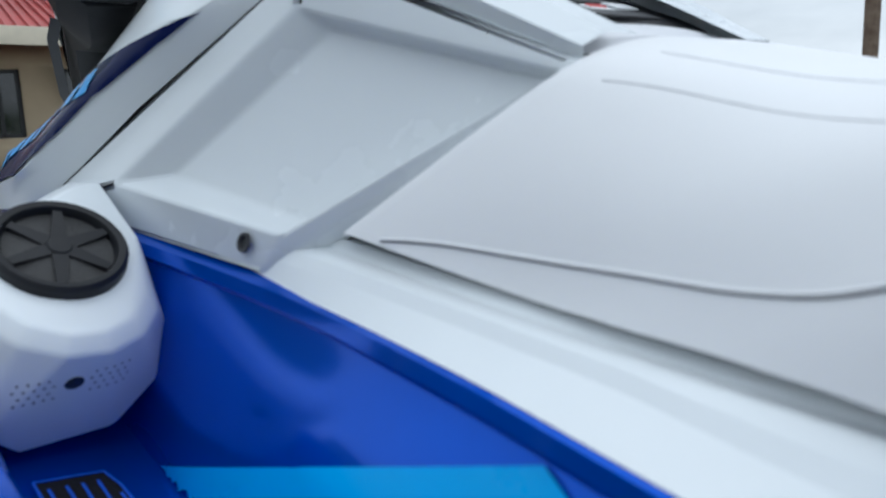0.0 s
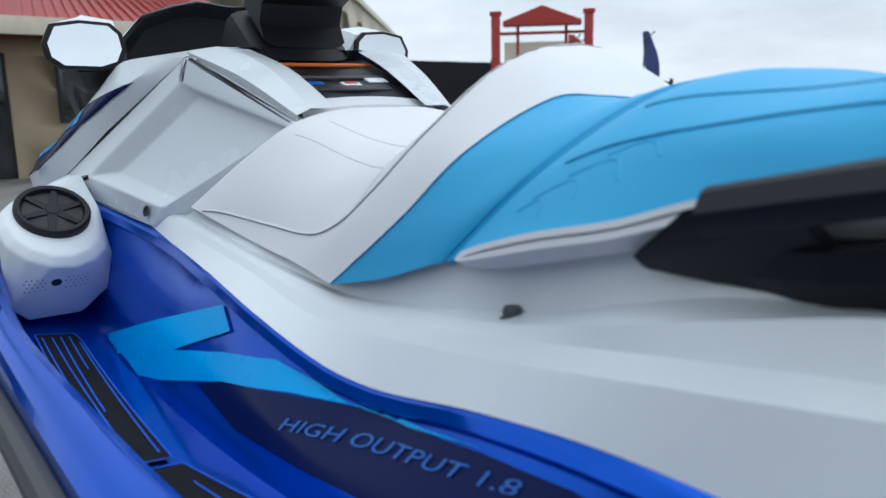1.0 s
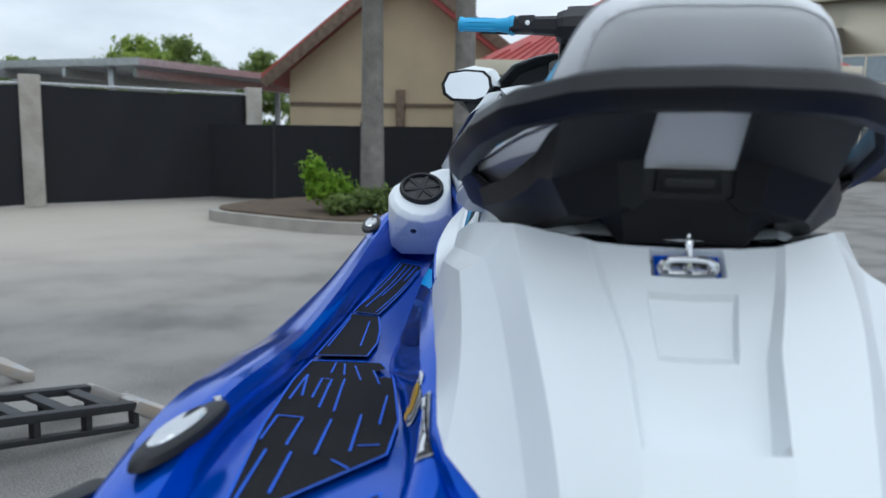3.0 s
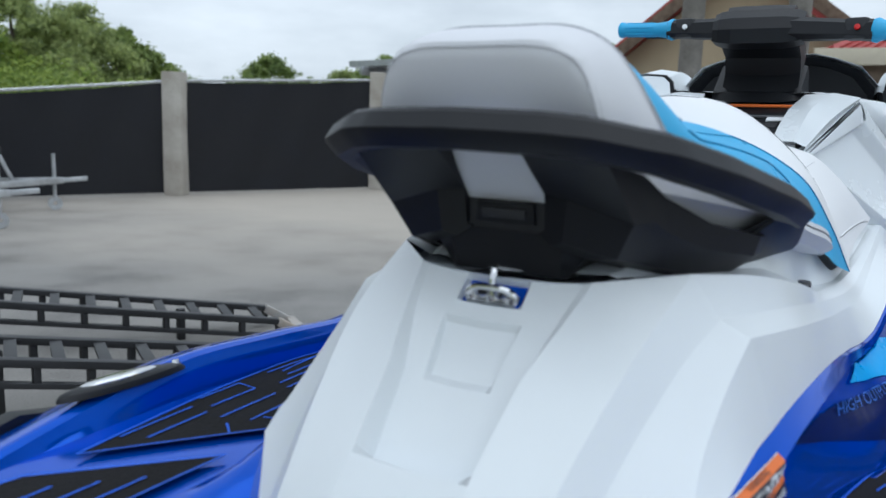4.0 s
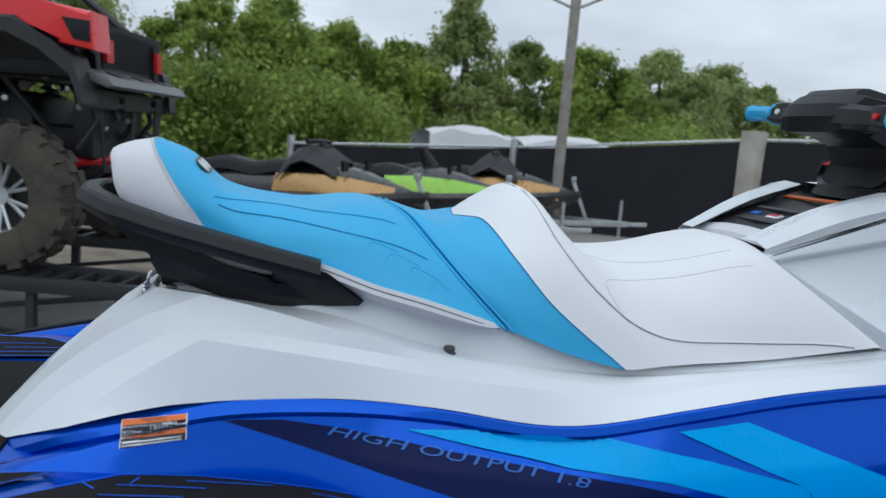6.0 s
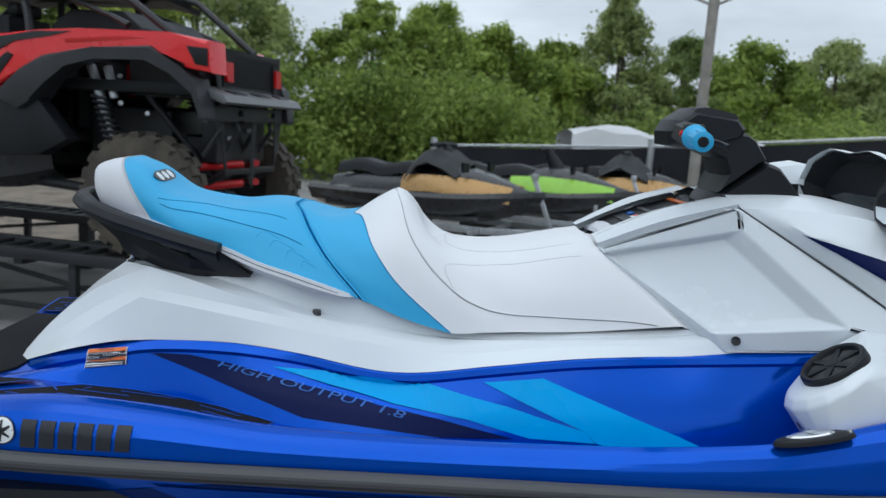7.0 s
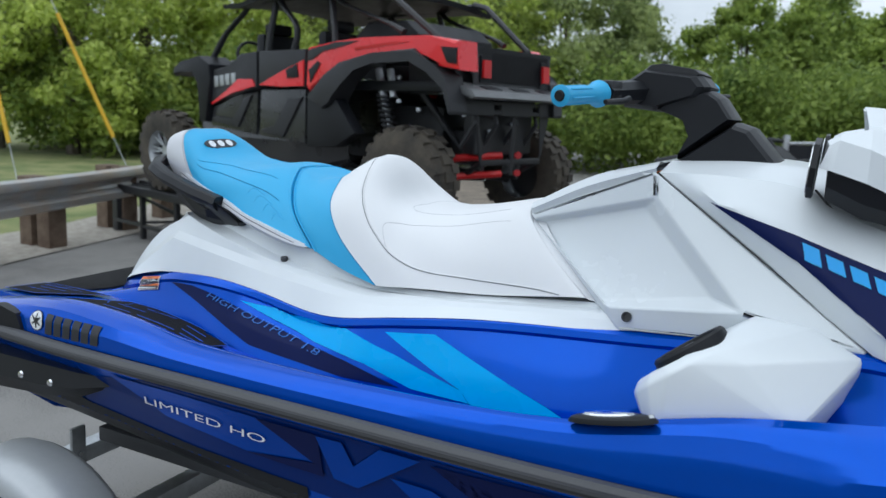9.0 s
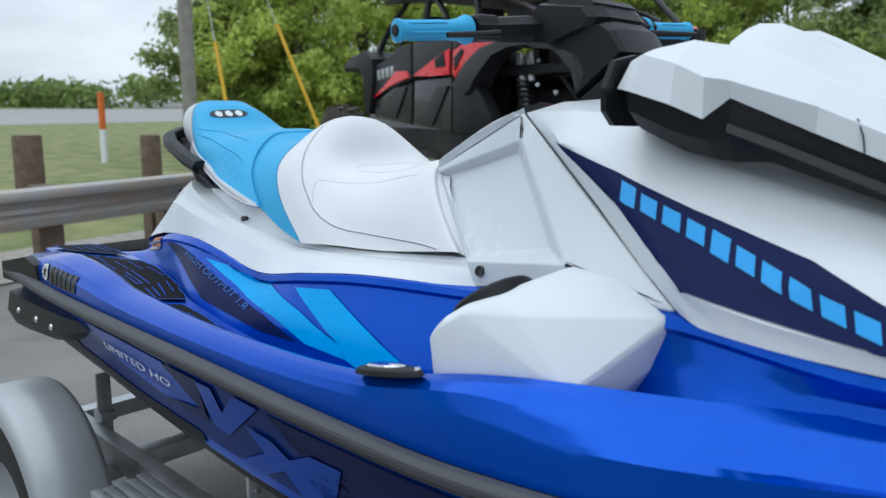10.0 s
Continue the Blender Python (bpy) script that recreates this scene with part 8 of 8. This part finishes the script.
office = thing("far_office", (34, -15, 0), "two-storey beige block with rows of windows", "building")
corner, left_end, far_end = Vector((28.5, -13.85, 0)), Vector((32.5, -5.75, 0)), Vector((59.4, -37.3, 0))
for a, b, xs in ((left_end, corner, (2.2, 6.0)), (corner, far_end, (2.6, 8.2, 14.0, 21.0, 28.0))):
    holes = [(x, x + 1.7, z, z + 1.1) for x in xs for z in (0.9, 3.45)]
    bm, m = wall_with("wall", a, b - a, (b - a).length, 6.5, holes, M_office)
    part("wall", bm, M_office, office)
    for h in holes:
        bm = bmesh.new()
        box(bm, (h[0], 0.03, h[2]), (h[1], 0.07, h[3]), 0.0, m)
        w = part("window", bm, M_window_sky, office, "office window that mirrors the sky")
        bm = bmesh.new()
        xm = (h[0] + h[1]) / 2
        for x0, x1, z0, z1 in ((h[0], h[0] + 0.07, h[2], h[3]), (h[1] - 0.07, h[1], h[2], h[3]), (xm - 0.03, xm + 0.03, h[2], h[3]), (h[0], h[1], h[2], h[2] + 0.07), (h[0], h[1], h[3] - 0.07, h[3])):
            box(bm, (x0, 0.0, z0), (x1, 0.05, z1), 0.0, m)
        part("frame", bm, M_cream, w)
bm = bmesh.new()
back_l, back_f = left_end + Vector((22, 6, 0)), far_end + Vector((8, 12, 0))
prism(bm, [(p.x, p.y) for p in (corner + Vector((-0.3, 0.0, 0)), far_end, back_f, back_l, left_end)], 0.3, Matrix.Translation((0, 0, 6.5)))
part("roof", bm, M_cream, office)
for a, b in ((far_end, back_f), (back_f, back_l), (back_l, left_end)):
    bm, m = wall_with("wall", a, b - a, (b - a).length, 6.5, [], M_office)
    part("wall", bm, M_office, office)

# entrance gate with a small red roof, and feather flags
gate = thing("entrance_gate", (12.4, -10.8, 0), "red timber entrance gate with a small gabled roof", "gate")
gm = frame_of((12.4, -10.8, 0), (0.68, 0.73, 0), (0, 0, 1))
for x in (-0.96, 0.96):
    bm = bmesh.new()
    box(bm, (x - 0.09, -0.09, 0), (x + 0.09, 0.09, 3.0), 0.01, gm)
    box(bm, (x - 0.12, -0.12, 3.0), (x + 0.12, 0.12, 3.08), 0.01, gm)
    part("gate_post", bm, M_red_paint, gate)
bm = bmesh.new()
prism(bm, [(-0.80, 2.86), (0.0, 3.16), (0.80, 2.86), (0.80, 2.78), (-0.80, 2.78)], 0.5, gm @ Matrix(((1, 0, 0, 0), (0, 0, -1, 0.25), (0, 1, 0, 0), (0, 0, 0, 1))))
part("gate_roof", bm, M_red_paint, gate)
bm = bmesh.new()
for x in (-0.5, 0.5):
    box(bm, (x - 0.03, -0.03, 0), (x + 0.03, 0.03, 2.78), 0.0, gm)
box(bm, (-0.88, -0.03, 2.60), (0.88, 0.03, 2.66), 0.0, gm)
part("gate_rail", bm, M_red_paint, gate)
bm = bmesh.new()
box(bm, (-0.78, -0.02, 1.75), (0.78, 0.02, 2.45), 0.0, gm)
board = part("notice_board", bm, M_cream, gate)
for x in (-0.42, -0.14, 0.14, 0.42):
    bm = bmesh.new()
    box(bm, (x - 0.08, -0.028, 1.98), (x + 0.08, -0.02, 2.25), 0.0, gm)
    part("name_bar", bm, M_rubber, board)
for x, y, mat in ((10.75, -9.95, M_red_paint), (9.66, -10.75, M_flag), (11.5, -10.85, M_red_paint)):
    fl = thing("feather_flag", (x, y, 0), "tall feather flag of coloured cloth", "flag", "feather flags")
    bm = bmesh.new()
    tube(bm, [(x, y, 0), (x, y, 1.6), (x, y - 0.05, 2.3), (x, y - 0.3, 2.45)], 0.015, 6)
    part("flag_pole", bm, M_black_steel, fl)
    bm = bmesh.new()
    grid(bm, [[Vector((x + 0.04 * math.sin(k * 0.8), y - w * u - 0.02, 0.6 + 1.85 * k / 10)) for u in (0, 0.5, 1)] for k, w in zip(range(11), (0.02, 0.12, 0.22, 0.30, 0.34, 0.38, 0.4, 0.4, 0.36, 0.28, 0.16))])
    part("flag_cloth", thicken(bm, 0.006), mat, fl)
# dark screen on posts, a stand-in for the dark row beyond the gate
south = thing("south_fence", (13.4, -13.0, 0), "dark screen standing in for the dark row behind the entrance gate", "fence")
sf = [Vector((17.0, -9.6, 2.3)), Vector((14.9, -11.5, 2.15)), Vector((13.4, -13.0, 1.9)), Vector((11.9, -14.4, 1.6))]
for p in sf:
    bm = bmesh.new()
    tube(bm, [(p.x, p.y, 0), p + Vector((0, 0, 0.08))], 0.04, 8)
    part("fence_post", bm, M_black_steel, south)
for p, q in zip(sf, sf[1:]):
    bm = bmesh.new()
    grid(bm, [[Vector((r.x + 0.02 * math.sin(i * 1.7 + k), r.y, 0.04 + (r.z - 0.04) * k / 4)) for k in range(5)] for i, r in enumerate([p.lerp(q, i / 12) for i in range(13)])])
    part("fence_screen", bm, M_fabric, south)
# slim lamp post on the far side of the yard
lamp = thing("yard_post", (6.2, -13.3, 0), "slim brown timber post at the yard's edge", "post")
bm = bmesh.new()
tube(bm, [(6.2, -13.3, 0), (6.2, -13.3, 5.5)], 0.13, 8)
part("shaft", bm, M_wood, lamp)

# ---- planting bed with trunks in front of the shop ----
bed = []
for k in range(40):
    a = 2 * math.pi * k / 40
    bed.append((11.3 + 2.0 * math.cos(a) + 0.25 * math.sin(3 * a), 2.9 + 2.1 * math.sin(a)))
bm = bmesh.new()
prism(bm, bed, 0.16, Matrix.Translation((0, 0, 0)))
tagged(part("kerb", bm, M_kerb), "low concrete kerb round a planting bed", "kerb", kind="structure")
bm = bmesh.new()
prism(bm, [(11.3 + (x - 11.3) * 0.93, 2.9 + (y - 2.9) * 0.93) for x, y in bed], 0.19, Matrix.Translation((0, 0, 0)))
tagged(part("soil", bm, M_soil), "dark mulch in the planting bed", "soil", kind="structure")


def leaf_cloud(name, centres, count, size, mat, parent, seed, flat=0.0, label="", kind=""):
    """Many small leaf blades scattered over the skins of clumps: (x, y, z, rx, rz)."""
    rng = np.random.default_rng(seed)
    cs = np.array(centres, float)
    w = cs[:, 3] ** 2
    idx = rng.choice(len(cs), count, p=w / w.sum())
    d = rng.normal(size=(count, 3))
    d /= np.linalg.norm(d, axis=1)[:, None]
    r = np.abs(rng.normal(0.78, 0.30, count))[:, None]
    p = cs[idx, :3] + d * r * np.stack([cs[idx, 3], cs[idx, 3], cs[idx, 4]], 1)
    p[:, 2] = np.maximum(p[:, 2], 0.03)
    n = d + rng.normal(scale=0.55, size=(count, 3))
    n[:, 2] += 0.35
    n /= np.linalg.norm(n, axis=1)[:, None]
    t = np.cross(n, rng.normal(size=(count, 3)))
    t /= np.linalg.norm(t, axis=1)[:, None]
    b = np.cross(n, t)
    s = (size * rng.uniform(0.6, 1.35, count))[:, None]
    v = np.stack([p - t * s, p + b * s * 0.45, p + t * s, p - b * s * 0.45], 1).reshape(-1, 3)
    me = bpy.data.meshes.new(name)
    me.from_pydata([tuple(q) for q in v], [], [tuple(range(4 * k, 4 * k + 4)) for k in range(count)])
    me.materials.append(mat)
    ob = new(name, me)
    if parent is not None:
        ob.parent = parent
        ob.matrix_basis = Matrix.Translation(-parent.matrix_basis.translation)
    return tagged(ob, label, kind=kind)


def tree(x, y, h, w, seed, mat, leaves=5200, size=0.13, cone=False, label="tall leafy green tree"):
    rnd = random.Random(seed)
    t = thing("tree", (x, y, 0), label, "tree", "trees round the yard")
    bm = bmesh.new()
    th = h * 0.45
    tube(bm, spline([(x, y, 0), (x + rnd.uniform(-0.2, 0.2), y, th * 0.5), (x + rnd.uniform(-0.3, 0.3), y, th), (x, y, h * 0.8)], 10), [0.17, 0.16, 0.15, 0.14, 0.13, 0.11, 0.09, 0.07, 0.05, 0.03], 8)
    part("trunk", bm, M_bark, t)
    clumps = []
    for k in range(170):
        u = rnd.random() ** 0.85
        z = h * (0.10 + 0.88 * u)
        prof = (1.05 - u) if cone else math.sqrt(max(0.06, 1 - (2 * u - 0.80) ** 2))
        a = rnd.uniform(0, 2 * math.pi)
        r = w * prof * math.sqrt(rnd.uniform(0.03, 1.3))
        cr = w * rnd.uniform(0.08, 0.26) * (0.6 + 0.4 * prof)
        clumps.append((x + r * math.cos(a), y + r * math.sin(a), z, cr, cr * rnd.uniform(0.6, 0.95)))
    for c_ in clumps[:7]:
        bm = bmesh.new()
        tube(bm, spline([(x, y, th * rnd.uniform(0.6, 1.2)), ((x + c_[0]) / 2, (y + c_[1]) / 2, c_[2] * 0.8), c_[:3]], 6), [0.06, 0.05, 0.04, 0.03, 0.02, 0.012], 5)
        part("branch", bm, M_bark, t)
    leaf_cloud("crown", clumps, leaves, size, mat, t, seed)
    return t


eye0 = Vector((1.0, -2.0, 0))


def at_az(az, d):
    return eye0.x + d * math.cos(radians(az)), eye0.y + d * math.sin(radians(az))


for k, (az, d, el, w, mat, cone) in enumerate((
        (145, 23, 10.0, 2.0, M_leaf_olive, False), (140.5, 21, 10.5, 2.3, M_leaf_lifted, False), (136, 23, 11.0, 2.7, M_leaf_lifted, False), (131, 25, 11.5, 2.8, M_leaf_lifted, False),
        (125, 24, 12.0, 2.8, M_leaf_lifted, False), (119, 25, 12.5, 3.0, M_leaf_olive, False), (113, 24, 12.0, 2.6, M_leaf_lifted, False), (107, 25, 11.0, 2.6, M_leaf_olive, False),
        (102.5, 27, 10.5, 2.0, M_leaf_dark, True), (95, 26, 8.5, 2.0, M_leaf, False), (90.5, 27, 8.6, 2.2, M_leaf, False), (86, 25, 7.2, 2.1, M_leaf, False),
        (82, 26, 6.4, 2.1, M_leaf, False), (77.5, 26, 10.4, 2.4, M_leaf_olive, True), (73, 28, 7.0, 2.2, M_leaf_dark, False), (68, 27, 6.8, 2.3, M_leaf, False), (63.5, 29, 7.0, 2.3, M_leaf_olive, False), (59.5, 33, 6.4, 2.4, M_leaf_olive, False), (56.5, 36, 5.0, 2.0, M_leaf_dark, False),
        (52, 60, 3.0, 3.0, M_leaf_dark, False), (45, 62, 3.9, 3.2, M_leaf_dark, False), (37, 52, 4.4, 2.6, M_leaf_dark, False), (30, 50, 6.0, 3.6, M_leaf, False), (27, 52, 6.2, 3.4, M_leaf_dark, False), (22, 52, 5.6, 2.8, M_leaf_dark, False), (40, 66, 3.2, 3.0, M_leaf_olive, False))):
    x, y = at_az(az, d)
    shade = "dark" if mat is M_leaf_dark else ("olive" if mat is M_leaf_olive else "bright")
    label = ("slender pointed tree with %s green leaves" if cone else ("distant rounded tree with %s green leaves" if d > 35 else "broad-crowned tree with %s green leaves")) % shade
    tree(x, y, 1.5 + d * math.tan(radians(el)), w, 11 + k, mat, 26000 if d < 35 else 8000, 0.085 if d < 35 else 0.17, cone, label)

# undergrowth belt in front of the trees
rnd = random.Random(5)
clumps = []
for k in range(520):
    az = rnd.uniform(57, 144)
    d = rnd.uniform(19.5, 25)
    if 63 < az < 82:
        d += 3
    x, y = at_az(az, d)
    r = rnd.uniform(0.35, 1.0)
    clumps.append((x, y, rnd.uniform(0.1, 1.0) * (2.6 if az > 84 else 1.8), r, r * 0.8))
leaf_cloud("undergrowth", clumps, 150000, 0.085, M_leaf_mid, None, 77, label="dense green undergrowth along the yard's edge", kind="stuff")
tagged(bpy.data.objects["undergrowth"], category="shrubs")
# far woods on the horizon beyond the road
clumps = []
for k in range(160):
    az = rnd.uniform(146, 250)
    d = rnd.uniform(120, 150)
    x, y = at_az(az, d)
    clumps.append((x, y, rnd.uniform(0.5, 3.0), rnd.uniform(2.5, 5), rnd.uniform(1.2, 2.2)))
leaf_cloud("far_woods", clumps, 26000, 0.7, M_leaf_dark, None, 78, label="low dark woods on the horizon", kind="stuff")
tagged(bpy.data.objects["far_woods"], category="woods")
# trunks and shrubs in the bed
for k, (x, y, r) in enumerate(((11.0, 2.49, 0.20), (11.2, 1.12, 0.19))):
    t = thing("palm_tree", (x, y, 0.18), "smooth grey palm trunk in a planting bed", "palm tree", "palm trunks")
    bm = bmesh.new()
    tube(bm, [(x, y, 0.15), (x + 0.02, y, 0.5), (x, y, 2.0), (x - 0.05, y, 4.6)], [r * 1.20, r * 0.92, r * 0.82, r * 0.75], 14)
    part("trunk", bm, M_palm, t)
    bm = bmesh.new()
    for j in range(14):
        a = 2 * math.pi * j / 14
        d = Vector((math.cos(a), math.sin(a), 0))
        pts = spline([Vector((x - 0.05, y, 4.6)), Vector((x, y, 5.1)) + d * 0.7, Vector((x, y, 4.7)) + d * 1.5], 7)
        sd = Vector((-d.y, d.x, 0))
        grid(bm, [[p - sd * w_, p, p + sd * w_] for p, w_ in zip(pts, (0.02, 0.12, 0.2, 0.22, 0.18, 0.1, 0.02))])
    part("fronds", bm, M_leaf, t)
for k, (x, y, r, mat) in enumerate(((10.4, 3.0, 0.42, M_leaf_bright), (10.3, 2.3, 0.30, M_leaf_dark), (10.5, 1.6, 0.32, M_leaf_dark), (10.9, 2.6, 0.25, M_leaf_dark), (10.5, 1.1, 0.28, M_leaf_dark), (9.9, 2.7, 0.22, M_leaf_dark))):
    t = thing("shrub", (x, y, 0.18), "small rounded garden shrub in mulch", "shrub", "bed shrubs")
    rr = random.Random(k)
    cl = [(x + rr.uniform(-r, r) * 0.6, y + rr.uniform(-r, r) * 0.6, 0.2 + r * rr.uniform(0.4, 1.5 if mat == M_leaf_bright else 0.9), r * 0.45, r * 0.4) for _ in range(12)]
    leaf_cloud("foliage", cl, 1500, 0.05, mat, t, 300 + k)
    bm = bmesh.new()
    for c_ in cl[:5]:
        tube(bm, [(x, y, 0.15), c_[:3]], 0.012, 5)
    part("stems", bm, M_bark, t)
